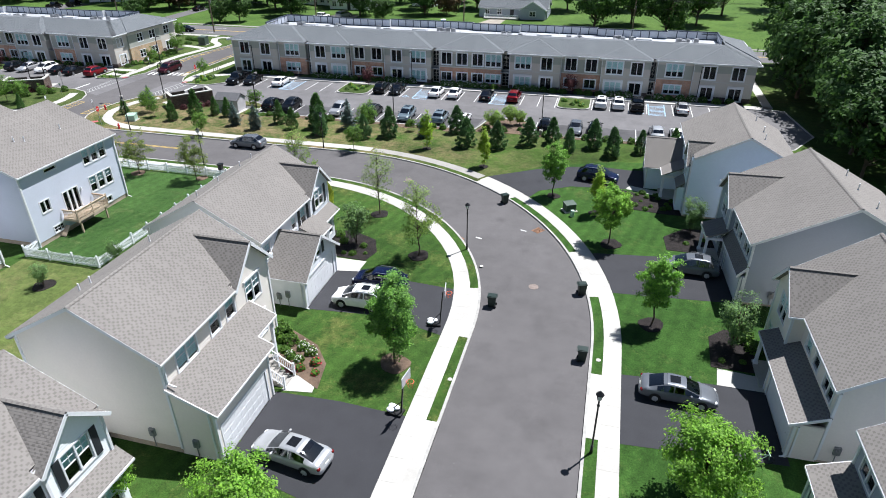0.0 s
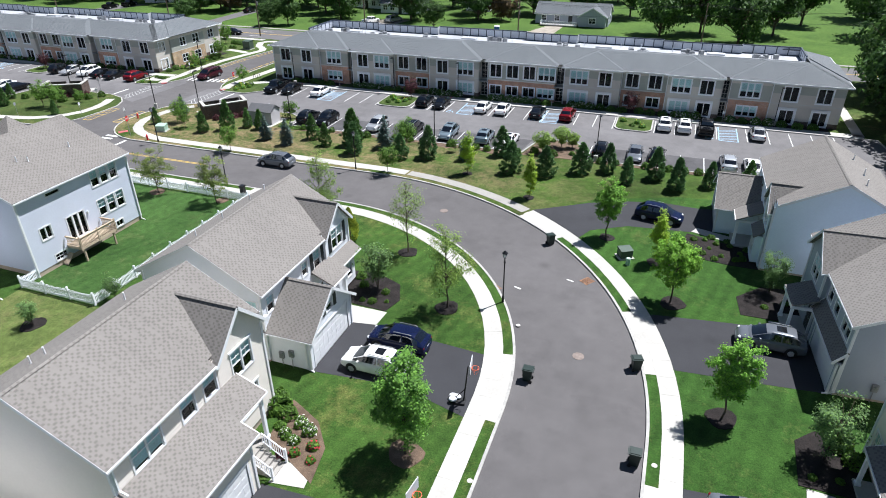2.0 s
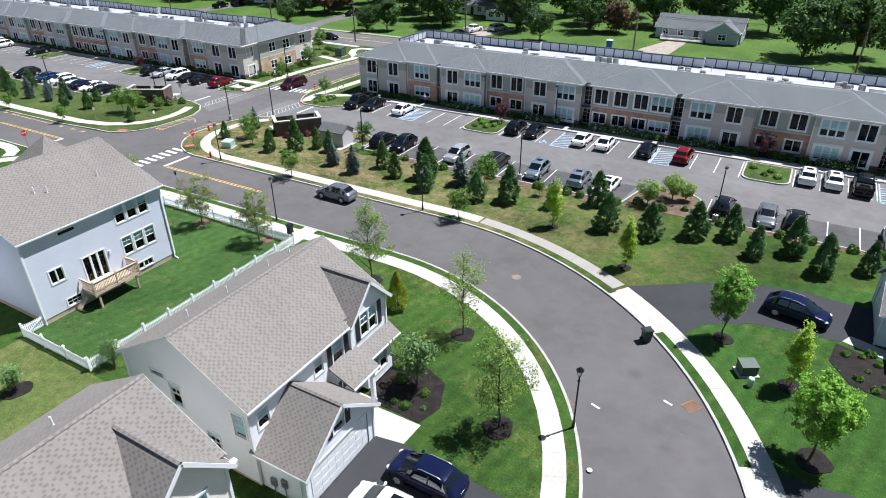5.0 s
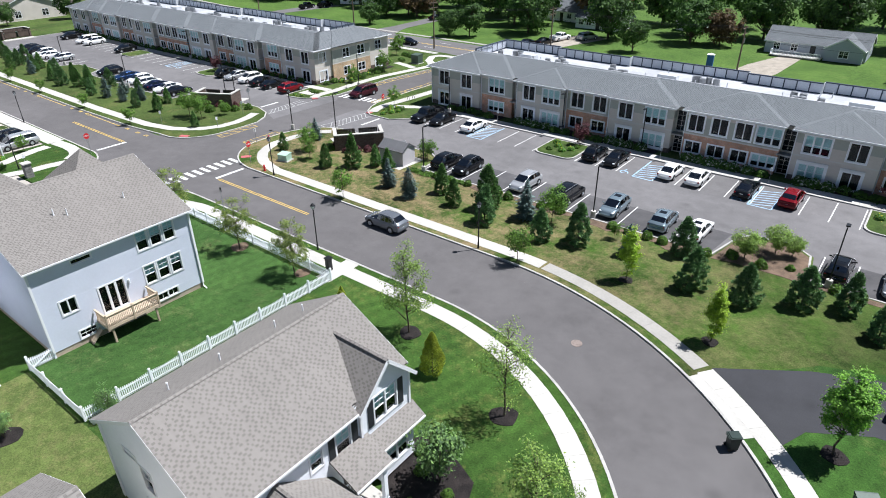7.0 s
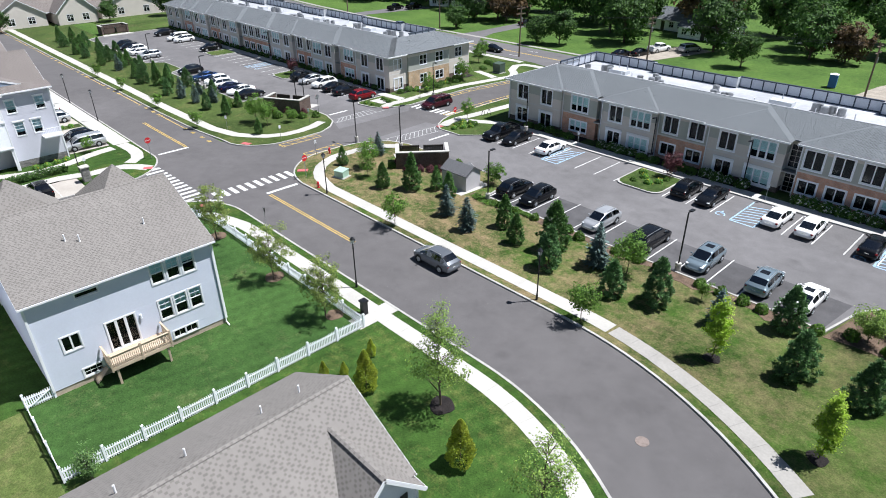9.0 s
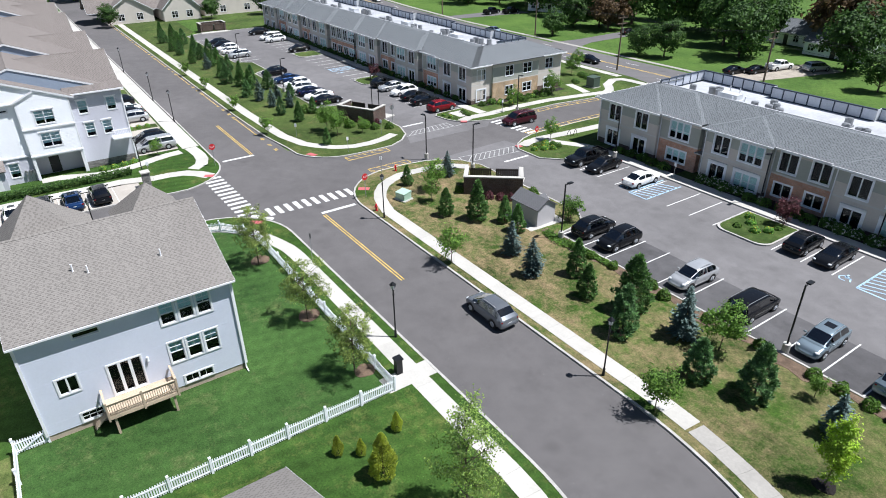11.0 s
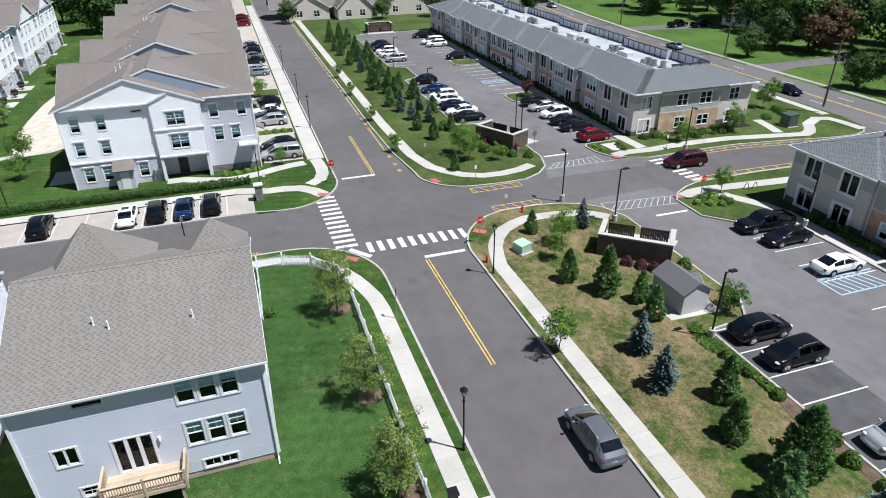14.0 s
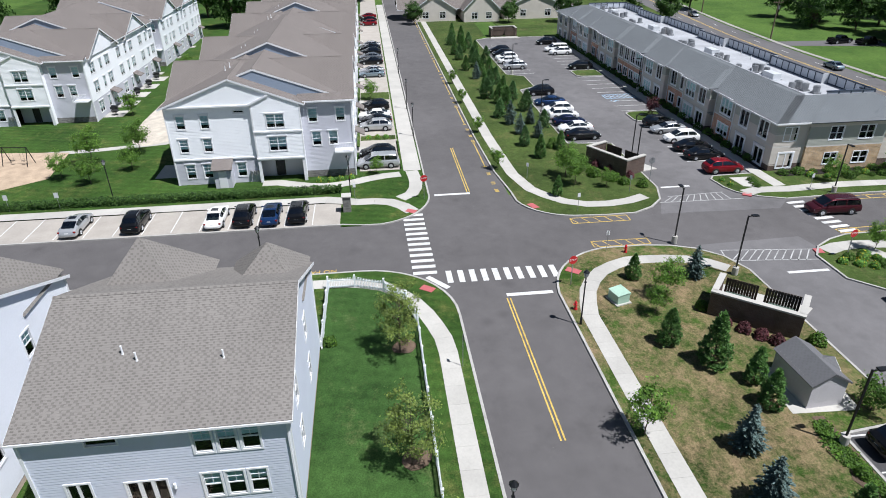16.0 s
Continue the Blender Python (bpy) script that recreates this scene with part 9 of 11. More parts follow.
SHAPES = {
    # stations (x, shoulder height, width share), cabin base rear/front, roof rear/front, heights, roof width share, wheel x, wheel radius
    "sedan": dict(W=1.84, st=[(-2.42, 0.66, 0.80), (-2.32, 0.88, 0.89), (-2.0, 0.97, 0.94), (-1.3, 0.97, 0.99), (-0.3, 0.94, 1.0), (0.7, 0.93, 1.0), (1.25, 0.92, 0.99), (1.9, 0.82, 0.95), (2.25, 0.70, 0.88), (2.42, 0.52, 0.76)], base=(-2.0, 1.32), top=(-0.86, 0.22), z=(0.94, 1.45), rw=0.66, wx=(-1.42, 1.42), wr=0.32, rails=False),
    "suv": dict(W=1.86, st=[(-2.30, 0.70, 0.86), (-2.25, 0.98, 0.94), (-1.9, 1.08, 0.985), (-0.8, 1.05, 1.0), (0.4, 1.03, 1.0), (1.1, 1.02, 0.99), (1.7, 0.95, 0.95), (2.1, 0.84, 0.88), (2.28, 0.58, 0.76)], base=(-2.22, 1.42), top=(-1.40, 0.28), z=(1.05, 1.67), rw=0.68, wx=(-1.34, 1.36), wr=0.36, rails=True),
    "minivan": dict(W=1.98, st=[(-2.55, 0.70, 0.90), (-2.50, 1.0, 0.96), (-2.0, 1.10, 0.99), (-0.6, 1.06, 1.0), (0.8, 1.02, 1.0), (1.6, 0.98, 0.97), (2.2, 0.84, 0.91), (2.48, 0.70, 0.82), (2.55, 0.52, 0.74)], base=(-2.46, 1.75), top=(-2.15, 0.62), z=(1.04, 1.76), rw=0.76, wx=(-1.5, 1.55), wr=0.34, rails=True),
    "pickup": dict(W=1.96, st=[(-2.85, 0.70, 0.93), (-2.82, 1.08, 0.97), (-1.0, 1.10, 1.0), (0.2, 1.10, 1.0), (1.3, 1.10, 0.99), (2.3, 1.04, 0.96), (2.7, 0.92, 0.91), (2.85, 0.66, 0.84)], base=(-0.95, 1.42), top=(-0.72, 0.72), z=(1.10, 1.84), rw=0.74, wx=(-1.75, 1.75), wr=0.40, rails=False)}
TEMPLATES = {}


def smooth_line(pts, n):
    """Points on a smooth curve through the given rows."""
    out = []
    k = len(pts) - 1
    for i in range(n + 1):
        g = i / n * k
        j = min(k - 1, int(g))
        f = g - j
        p0, p1, p2, p3 = pts[max(0, j - 1)], pts[j], pts[j + 1], pts[min(k, j + 2)]
        out.append(tuple(0.5 * (2 * b + (c - a) * f + (2 * a - 5 * b + 4 * c - d) * f * f + (3 * b - a - 3 * c + d) * f ** 3) for a, b, c, d in zip(p0, p1, p2, p3)))
    return out


def build_car(kind):
    s = SHAPES[kind]
    root = thing("car", "car", "car")
    W, st = s["W"], s["st"]
    xe = st[-1][0]
    bm = bmesh.new()
    rows = []
    for x, zs, ws in smooth_line(st, 18):
        w = W / 2 * ws
        zb = 0.22 + 0.10 * max(0.0, (abs(x) - xe + 0.55) / 0.55)
        h = zs - zb
        sec = [(w * 0.84, zb), (w * 0.955, zb + h * 0.10), (w * 0.99, zb + h * 0.26), (w, zb + h * 0.52), (w * 0.992, zb + h * 0.74), (w * 0.965, zb + h * 0.90), (w * 0.90, zs - 0.012), (w * 0.72, zs + 0.012), (w * 0.40, zs + 0.028)]
        full = [(-y, z) for y, z in sec] + [(y, z) for y, z in sec[::-1]]
        rows.append([bm.verts.new((x, y, z)) for y, z in full])
    for a, b in zip(rows, rows[1:]):
        for i in range(len(a) - 1):
            bm.faces.new((a[i], a[i + 1], b[i + 1], b[i]))
        bm.faces.new((a[-1], a[0], b[0], b[-1]))
    for row, sg in ((rows[0], -1), (rows[-1], 1)):
        # domed bumper ends
        c = sum((v.co for v in row), Vector()) / len(row)
        inner = [bm.verts.new(c + (v.co - c) * 0.7 + Vector((sg * 0.07, 0, 0))) for v in row]
        for i in range(len(row)):
            j = (i + 1) % len(row)
            bm.faces.new((row[i], row[j], inner[j], inner[i]))
        bm.faces.new(inner)
    if kind == "pickup":
        # open load bed: raised sides round a sunken floor
        for y in (-W / 2 + 0.10, W / 2 - 0.10):
            box(bm, -2.80, -1.0, y - 0.07, y + 0.07, 1.05, 1.32)
        box(bm, -2.83, -2.72, -W / 2 + 0.1, W / 2 - 0.1, 1.05, 1.32)
    bmesh.ops.recalc_face_normals(bm, faces=bm.faces)
    body = part("body", bm, PAINTS["grey"], root, smooth=True, angle=50)
    body.material_slots[0].link = "OBJECT"
    # cabin: one domed shell, glazed in its cells
    (xr, xf), (tr, tf), (z0, z1), rw = s["base"], s["top"], s["z"], s["rw"]
    z0 -= 0.02
    wb = W / 2 * 0.93
    mid = (tr + tf) / 2 - 0.02
    low = 0.12 if kind == "sedan" else 0.32
    stations = [(xr, 0.0), (xr + (tr - xr) * low, low), (xr + (tr - xr) * 0.55, 0.57), (xr + (tr - xr) * 0.88, 0.87), (tr + 0.06, 0.955), (mid - 0.45, 0.995), (mid - 0.04, 1.0), (mid + 0.05, 1.0), (tf - 0.35, 0.985), (tf, 0.93), (tf + (xf - tf) * 0.12, 0.855), (tf + (xf - tf) * 0.5, 0.48), (tf + (xf - tf) * 0.86, 0.12), (xf, 0.0)]
    top = rw * W / 2 / wb
    sec = [(1.0, 0.0), (0.985, 0.13), (0.5 + top / 2 + 0.01, 0.50), (top + 0.055, 0.82), (top + 0.005, 0.915), (top - 0.13, 0.972), (top * 0.45, 0.995), (0.0, 1.0)]
    full = [(-a, b) for a, b in sec] + [(a, b) for a, b in sec[-2::-1]]
    half = len(sec) - 1
    H = z1 - z0
    def at(i, j):
        x, h = stations[i]
        a, b = full[j]
        # ends bow outwards over the bonnet and the boot
        bow = (1 - a * a) * (0.10 if x > tf else -0.07 if x < tr else 0.0) * (1 - h * 0.6)
        return (x + bow, wb * a, z0 + H * h * (b if h > 0.2 else b * 1.0))
    cells = {}
    last = len(stations) - 1
    for i in range(last):
        for j in range(2 * half):
            k = j if j < half else 2 * half - 1 - j
            sd = "l" if j < half else "r"
            name = "shell"
            if i in (1, 2) and k >= 4:
                name = "rear_window"
            elif i in (10, 11) and k >= 4:
                name = "windscreen"
            elif k in (1, 2) and 2 <= i <= 11 and i != 6:
                name = "side_window_" + sd
            cells.setdefault(name, []).append((i, j))
    for name, group in cells.items():
        bm = bmesh.new()
        seen = {}
        for i, j in group:
            q = []
            for a, b in ((i, j), (i + 1, j), (i + 1, j + 1), (i, j + 1)):
                if (a, b) not in seen:
                    seen[(a, b)] = bm.verts.new(at(a, b))
                q.append(seen[(a, b)])
            bm.faces.new(q)
        bmesh.ops.remove_doubles(bm, verts=bm.verts, dist=1e-4)
        bmesh.ops.recalc_face_normals(bm, faces=bm.faces)
        if name == "shell":
            o = part("roof", bm, PAINTS["grey"], root, smooth=True, angle=50)
            o.material_slots[0].link = "OBJECT"
        else:
            part(name[:11].rstrip("_") if name.startswith("side") else name, bm, CAR_GLASS, root, "tinted glass", smooth=True, angle=60)
    for b in (-1, 1):
        if s["rails"]:
            bm = bmesh.new()
            yy = b * wb * (top - 0.04)
            pts = [(tr + 0.12, z1 - 0.02), (tr + 0.3, z1 + 0.035), (tf - 0.35, z1 + 0.035), (tf - 0.15, z1 - 0.02)]
            for p, q in zip(pts, pts[1:]):
                beam(bm, (p[0], yy, p[1]), (q[0], yy, q[1]), 0.035, 0.03)
            bmesh.ops.remove_doubles(bm, verts=bm.verts, dist=0.01)
            part("roof_rail", bm, GREY_METAL, root, "silver roof rail")
        bm = bmesh.new()
        ym = b * (wb + 0.12)
        bmesh.ops.create_icosphere(bm, subdivisions=2, radius=1.0, matrix=Matrix.Translation((xf - 0.62, ym, z0 + 0.12)) @ Matrix.Diagonal((0.09, 0.12, 0.075, 1)))
        beam(bm, (xf - 0.60, b * (wb - 0.06), z0 + 0.08), (xf - 0.62, ym, z0 + 0.10), 0.08, 0.04)
        o = part("mirror", bm, PAINTS["grey"], root, smooth=True, angle=60)
        o.material_slots[0].link = "OBJECT"
        bm = bmesh.new()
        bmesh.ops.create_icosphere(bm, subdivisions=2, radius=1.0, matrix=Matrix.Translation((xe - 0.24, b * W * 0.345, st[-2][1] - 0.06)) @ Matrix.Rotation(-0.5 * b, 4, "Z") @ Matrix.Diagonal((0.20, 0.19, 0.085, 1)))
        part("headlight", bm, LAMP_CLEAR, root, "clear headlight", smooth=True, angle=80)
        bm = bmesh.new()
        bmesh.ops.create_icosphere(bm, subdivisions=2, radius=1.0, matrix=Matrix.Translation((st[0][0] + 0.12, b * W * 0.385, st[1][1] - 0.12)) @ Matrix.Rotation(0.5 * b, 4, "Z") @ Matrix.Diagonal((0.13, 0.15, 0.12, 1)))
        part("taillight", bm, LAMP_RED, root, "red taillight", smooth=True, angle=80)
    if kind in ("suv", "sedan"):
        bm = bmesh.new()
        slab(bm, [(mid - 0.28, -0.36), (mid + 0.36, -0.33), (mid + 0.36, 0.33), (mid - 0.28, 0.36)], z1 - 0.06, z1 + 0.010)
        part("sunroof", bm, CAR_GLASS_ROOF, root, "dark glass sunroof")
    # dark interior seen through the glass
    bm = bmesh.new()
    box(bm, xr + 0.45, xf - 0.55, -wb + 0.12, wb - 0.12, z0 - 0.35, z0 + 0.04)
    for x in (xr + 0.9, xf - 1.35):
        for y in (-0.38, 0.38):
            box(bm, x - 0.10, x + 0.06, y - 0.24, y + 0.24, z0 + 0.03, z1 - 0.34)
            box(bm, x - 0.08, x + 0.02, y - 0.13, y + 0.13, z1 - 0.34, z1 - 0.18)
    part("seats", bm, SEAT, root)
    # wheels
    for x in s["wx"]:
        for b in (-1, 1):
            bm = bmesh.new()
            y = b * (W / 2 - 0.09)
            r = s["wr"]
            prof = [(r * 0.62, -0.10), (r * 0.92, -0.11), (r, -0.07), (r, 0.07), (r * 0.92, 0.11), (r * 0.62, 0.10)]
            rings = []
            n = 20
            for i in range(n):
                a = 2 * math.pi * i / n
                rings.append([bm.verts.new((x + rr * math.cos(a), y + dy, r + rr * math.sin(a))) for rr, dy in prof])
            for i in range(n):
                j = (i + 1) % n
                for k in range(len(prof) - 1):
                    bm.faces.new((rings[i][k], rings[j][k], rings[j][k + 1], rings[i][k + 1]))
            bmesh.ops.recalc_face_normals(bm, faces=bm.faces)
            # wider black disc on the body side, painted shade of the uncut wheel arch
            tube(bm, (x, b * (W / 2 - 0.28), r + 0.02), (x, b * (W / 2 + 0.004), r + 0.02), r + 0.06, r + 0.06, 20)
            wheel = part("wheel", bm, TYRE, root, smooth=True, angle=50)
            bm = bmesh.new()
            yo = y + b * 0.108
            for k in range(5):
                a = 2 * math.pi * k / 5
                beam(bm, (x, yo, r), (x + r * 0.64 * math.cos(a), yo, r + r * 0.64 * math.sin(a)), 0.03, 0.09, up=Vector((0, 1, 0)))
            tube(bm, (x, yo - b * 0.06, r), (x, yo - b * 0.010, r), r * 0.64, r * 0.64, 18)
            part("rim", bm, RIM, wheel, "alloy wheel rim")
    # bumpers, grille, plates
    bm = bmesh.new()
    box(bm, st[-1][0] - 0.10, st[-1][0] + 0.015, -W * 0.26, W * 0.26, 0.36, 0.50)
    part("grille", bm, PLASTIC_BLACK, root)
    bm = bmesh.new()
    box(bm, st[0][0] - 0.025, st[0][0] + 0.02, -0.17, 0.17, 0.62, 0.72)
    part("plate", bm, PLATE, root, "plain pale plate")
    if kind == "pickup":
        bm = bmesh.new()
        box(bm, -2.72, -1.02, -W / 2 + 0.18, W / 2 - 0.18, 1.09, 1.13)
        part("load_bed", bm, PLASTIC_BLACK, root)
    return root


FAR_CARS = ("cars in the farther lot", "cars before the town houses", "cars by the county road")


def car(kind, colour, x, y, heading, where, group="parked cars", z=0.004, s=1.0):
    at = pose(x, y, z, 0, 0, heading)
    if kind in TEMPLATES:
        ob = copy_thing(TEMPLATES[kind], at)
    else:
        ob = TEMPLATES[kind] = build_car(kind)
        ob.matrix_basis = at
    ob.name = {"suv": "suv", "sedan": "sedan", "minivan": "minivan", "pickup": "pickup_truck"}[kind]
    word = {"steel": "blue-grey", "navy": "dark blue"}.get(colour, colour)
    tagged(ob, word + " " + {"suv": "sport utility car", "sedan": "four-door saloon", "minivan": "people carrier", "pickup": "pickup truck"}[kind] + " " + where, "car", group)
    if group in FAR_CARS:
        # too far off for these to be told apart
        for c in [c for c in ob.children if c.name.split(".")[0] in ("plate", "grille", "seats", "mirror", "roof_rail", "sunroof")]:
            bpy.data.objects.remove(c)
    if ob is not TEMPLATES[kind] and int(abs(x) * 7) % 5 < 2 and kind in ("suv", "sedan") and group not in FAR_CARS:
        # a plain roof on some
        for c in [c for c in ob.children if c.name.split(".")[0] == "sunroof"]:
            bpy.data.objects.remove(c)
    for c in ob.children:
        if c.name.split(".")[0] in ("body", "roof", "pillar", "roof_edge", "mirror"):
            c.material_slots[0].material = PAINTS[colour]
    return ob


D1 = 0.112
car("sedan", "silver", -15.3, 23.0, 172, "parked on the black driveway", z=D1)
car("suv", "white", -17.2, 39.0, 180, "parked on the driveway before the garage", z=D1)
car("suv", "navy", -16.6, 41.9, 179, "parked on the driveway beside another car", z=D1)
car("sedan", "grey", 6.9, 34.0, -2, "parked on the driveway of the beige house", z=D1)
car("suv", "grey", 8.9, 50.8, 178, "parked on the driveway of the grey house", z=D1)
car("suv", "navy", 0.2, 69.6, -10, "parked on the curving driveway", z=D1)
car("suv", "grey", -45.2, 70.1, 180, "standing at the kerb of the street")
car("minivan", "maroon", -81.1, 103.6, -93, "in the side street near the crossing")
lot = "parked in a bay of the lot"
for kind, col, x, h in (("pickup", "black", -64.3, -90), ("sedan", "black", -61.4, -90), ("sedan", "white", -55.9, 90), ("suv", "black", -37.1, 90), ("sedan", "black", -34.3, -90), ("sedan", "white", -27.4, 90), ("sedan", "white", -24.3, 90), ("sedan", "black", -18.9, 90), ("suv", "red", -14.4, 90), ("suv", "white", -0.6, 90), ("suv", "white", 2.0, 90), ("pickup", "black", 4.9, 90), ("sedan", "silver", 11.5, 90)):
    car(kind, col, x, 100.2 if x > -60 else 100.0, h + 1.5 * math.sin(x), lot, "cars in the lot")
for kind, col, x, h in (("suv", "black", -50.5, 90), ("suv", "black", -47.4, -90), ("suv", "silver", -39.3, -90), ("minivan", "black", -33.9, 90), ("suv", "steel", -28.5, -90), ("suv", "steel", -23.3, 90), ("sedan", "white", -19.9, 90), ("suv", "black", -7.8, 90), ("sedan", "grey", -3.6, -90), ("suv", "black", -1.0, 90), ("suv", "silver", 7.3, 90), ("sedan", "white", 10.0, 90)):
    car(kind, col, x, 87.0, h + 1.5 * math.sin(x), lot, "cars in the lot")
for kind, col, x in (("suv", "black", -130.9), ("sedan", "blue", -124.6), ("suv", "white", -120.0), ("suv", "white", -117.0), ("sedan", "navy", -113.9), ("sedan", "white", -110.8), ("sedan", "black", -107.5), ("suv", "black", -166.2), ("suv", "white", -158.9), ("suv", "silver", -150.7), ("sedan", "white", -155.6), ("suv", "black", -162.4)):
    car(kind, col, x, 85.6, 90 if int(x) % 2 else -90, "parked in a bay of the farther lot", "cars in the farther lot")
for kind, col, x in (("suv", "black", -174.4), ("suv", "white", -162.6), ("suv", "black", -148.7), ("suv", "black", -111.3), ("sedan", "silver", -108.4), ("suv", "white", -104.4), ("sedan", "black", -101.0), ("sedan", "black", -97.9), ("suv", "red", -93.2), ("minivan", "white", -166.0)):
    car(kind, col, x, 98.2, 90 if int(x) % 2 else -90, "parked in a bay of the farther lot", "cars in the farther lot")
for kind, col, y in (("sedan", "silver", 27.0), ("suv", "black", 32.8), ("sedan", "white", 40.7), ("suv", "black", 43.5), ("sedan", "blue", 46.2), ("suv", "black", 48.9)):
    car(kind, col, -87.5, y, 180, "nosed into a concrete bay", "cars by the hedge", 0.014)
for kind, col, x in (("suv", "black", -125.7), ("sedan", "white", -120.9), ("sedan", "black", -118.2), ("suv", "silver", -115.3), ("suv", "black", -103.9), ("minivan", "silver", -100.6), ("sedan", "silver", -177.0), ("suv", "black", -172.6), ("suv", "black", -168.4), ("sedan", "grey", -163.8), ("sedan", "black", -159.3), ("sedan", "steel", -148.1), ("sedan", "silver", -150.9), ("sedan", "red", -221.7), ("suv", "red", -208.4), ("sedan", "black", -215.0)):
    car(kind, col, x, 57.5, -90, "parked before the town houses", "cars before the town houses", 0.104)
for kind, col, x, y, h in (("pickup", "white", -77.2, 164.4, 80), ("minivan", "silver", -72.5, 168.8, 70), ("sedan", "black", -80.4, 155.2, 80), ("sedan", "black", -78.2, 158.8, 80), ("pickup", "black", -164.2, 164.2, 100), ("pickup", "black", -161.8, 169.4, 100), ("sedan", "grey", -208.7, 150.8, -8), ("sedan", "black", -118.9, 170.6, 90), ("sedan", "black", -103.0, 140.6, 0), ("sedan", "steel", -141.0, 146.2, 176)):
    car(kind, col, x, y, h, "beyond the apartment buildings", "cars by the county road")

# ---- street furniture ----
def street_lamp(x, y, base=0.1):
    r = thing("street_lamp", "black post-top lantern on a fluted steel post", "street lamp", pose(x, y, base), "street lamps")
    bm = bmesh.new()
    tube(bm, (0, 0, 0), (0, 0, 0.5), 0.10, 0.085, 12)
    tube(bm, (0, 0, 0.5), (0, 0, 4.2), 0.058, 0.05, 12)
    for z in (0.5, 3.7):
        tube(bm, (0, 0, z), (0, 0, z + 0.06), 0.095, 0.095, 12)
    part("post", bm, BLACK_METAL, r)
    bm = bmesh.new()
    tube(bm, (0, 0, 4.2), (0, 0, 4.55), 0.12, 0.20, 8)
    part("lantern", bm, PALE_METAL, r, "frosted lantern, unlit")
    bm = bmesh.new()
    tube(bm, (0, 0, 4.55), (0, 0, 4.78), 0.25, 0.05, 8)
    for k in range(4):
        a = math.pi / 4 + math.pi / 2 * k
        beam(bm, (0.12 * math.cos(a), 0.12 * math.sin(a), 4.18), (0.21 * math.cos(a), 0.21 * math.sin(a), 4.56), 0.025, 0.025)
    part("lantern_cap", bm, BLACK_METAL, r)
    return r


LAMP = street_lamp(-10.9, 50.0)
for x, y in ((1.7, 27.8), (-47.0, 62.6), (-35.2, 71.9), (-65.0, 71.9), (-94.2, 28.3), (-91.9, 54.2), (-80.2 + 4.6, 47.0), (-111.6, 62.6), (-125.3, 62.6), (-150.0, 62.6)):
    copy_thing(LAMP, pose(x, y, 0.1))


def lot_lamp(x, y, turn=90, h=5.6):
    r = thing("parking_lot_lamp", "tall dark pole lamp with flat head on a concrete base", "lamp pole", pose(x, y, 0.05, 0, 0, turn), "lot lamps")
    bm = bmesh.new()
    tube(bm, (0, 0, 0), (0, 0, 0.75), 0.26, 0.26, 16)
    part("base", bm, CONCRETE, r, "round concrete base")
    bm = bmesh.new()
    box(bm, -0.05, 0.05, -0.05, 0.05, 0.75, h)
    part("pole", bm, BLACK_METAL, r)
    bm = bmesh.new()
    beam(bm, (0, 0, h - 0.08), (0.35, 0, h - 0.03), 0.06, 0.06)
    box(bm, 0.30, 0.85, -0.16, 0.16, h - 0.06, h + 0.04)
    part("lamp_head", bm, BLACK_METAL, r)
    return r


POLE = lot_lamp(-51.3, 83.4)
for x, y, t in ((-29.6, 84.3, 90), (-8.1, 90.6 - 6.6, 90), (-76.6, 84.6, 180), (-70.4, 87.2, 90), (-94.2, 87.8, 90), (-85.5, 107.0, 0), (-99.0, 89.2, 90), (-63.2, 104.0, -90), (-45.0, 106.0, -90), (-33.5, 105.9, -90), (14.0, 106.0, -90), (-118, 82.4, 90), (-146, 84.0, 90), (-130, 102.4, -90)):
    copy_thing(POLE, pose(x, y, 0.05, 0, 0, t))


def wheeled_bin(x, y, turn):
    r = thing("wheeled_bin", "dark green wheeled refuse bin at the kerb", "bin", pose(x, y, 0.0, 0, 0, turn), "wheeled bins")
    bm = bmesh.new()
    lo = [(-0.26, -0.24), (0.26, -0.24), (0.26, 0.24), (-0.26, 0.24)]
    a = [bm.verts.new((u, v, 0.06)) for u, v in lo]
    b = [bm.verts.new((u * 1.25, v * 1.22, 0.98)) for u, v in lo]
    for i in range(4):
        bm.faces.new((a[i], a[(i + 1) % 4], b[(i + 1) % 4], b[i]))
    bm.faces.new(a[::-1])
    bm.faces.new(b)
    part("tub", bm, BIN, r)
    bm = bmesh.new()
    box(bm, -0.38, 0.36, -0.33, 0.33, 0.98, 1.04)
    box(bm, -0.30, 0.28, -0.25, 0.25, 1.04, 1.08)
    beam(bm, (-0.42, -0.25, 0.98), (-0.42, 0.25, 0.98), 0.04, 0.04)
    part("lid", bm, BIN, r)
    for y2 in (-0.27, 0.27):
        bm = bmesh.new()
        tube(bm, (-0.26, y2 - 0.04, 0.12), (-0.26, y2 + 0.04, 0.12), 0.12, 0.12, 12)
        part("wheel", bm, PLASTIC_BLACK, r)
    return r


WBIN = wheeled_bin(-6.9, 41.5, 180)
for x, y, t in ((0.0, 45.1, 20), (0.6, 36.4, 0), (-9.2, 61.1, 40), (-75.6, 25.6, 180)):
    copy_thing(WBIN, pose(x, y, 0.0, 0, 0, t))
bm = bmesh.new()
r = thing("pedestal_bin", "dark square litter post by the fence corner", "bin", pose(-43.4, 60.7, 0.1))
box(bm, -0.22, 0.22, -0.22, 0.22, 0.0, 1.15)
part("body", bm, BLACK_METAL, r)
bm = bmesh.new()
box(bm, -0.28, 0.28, -0.28, 0.28, 1.15, 1.28)
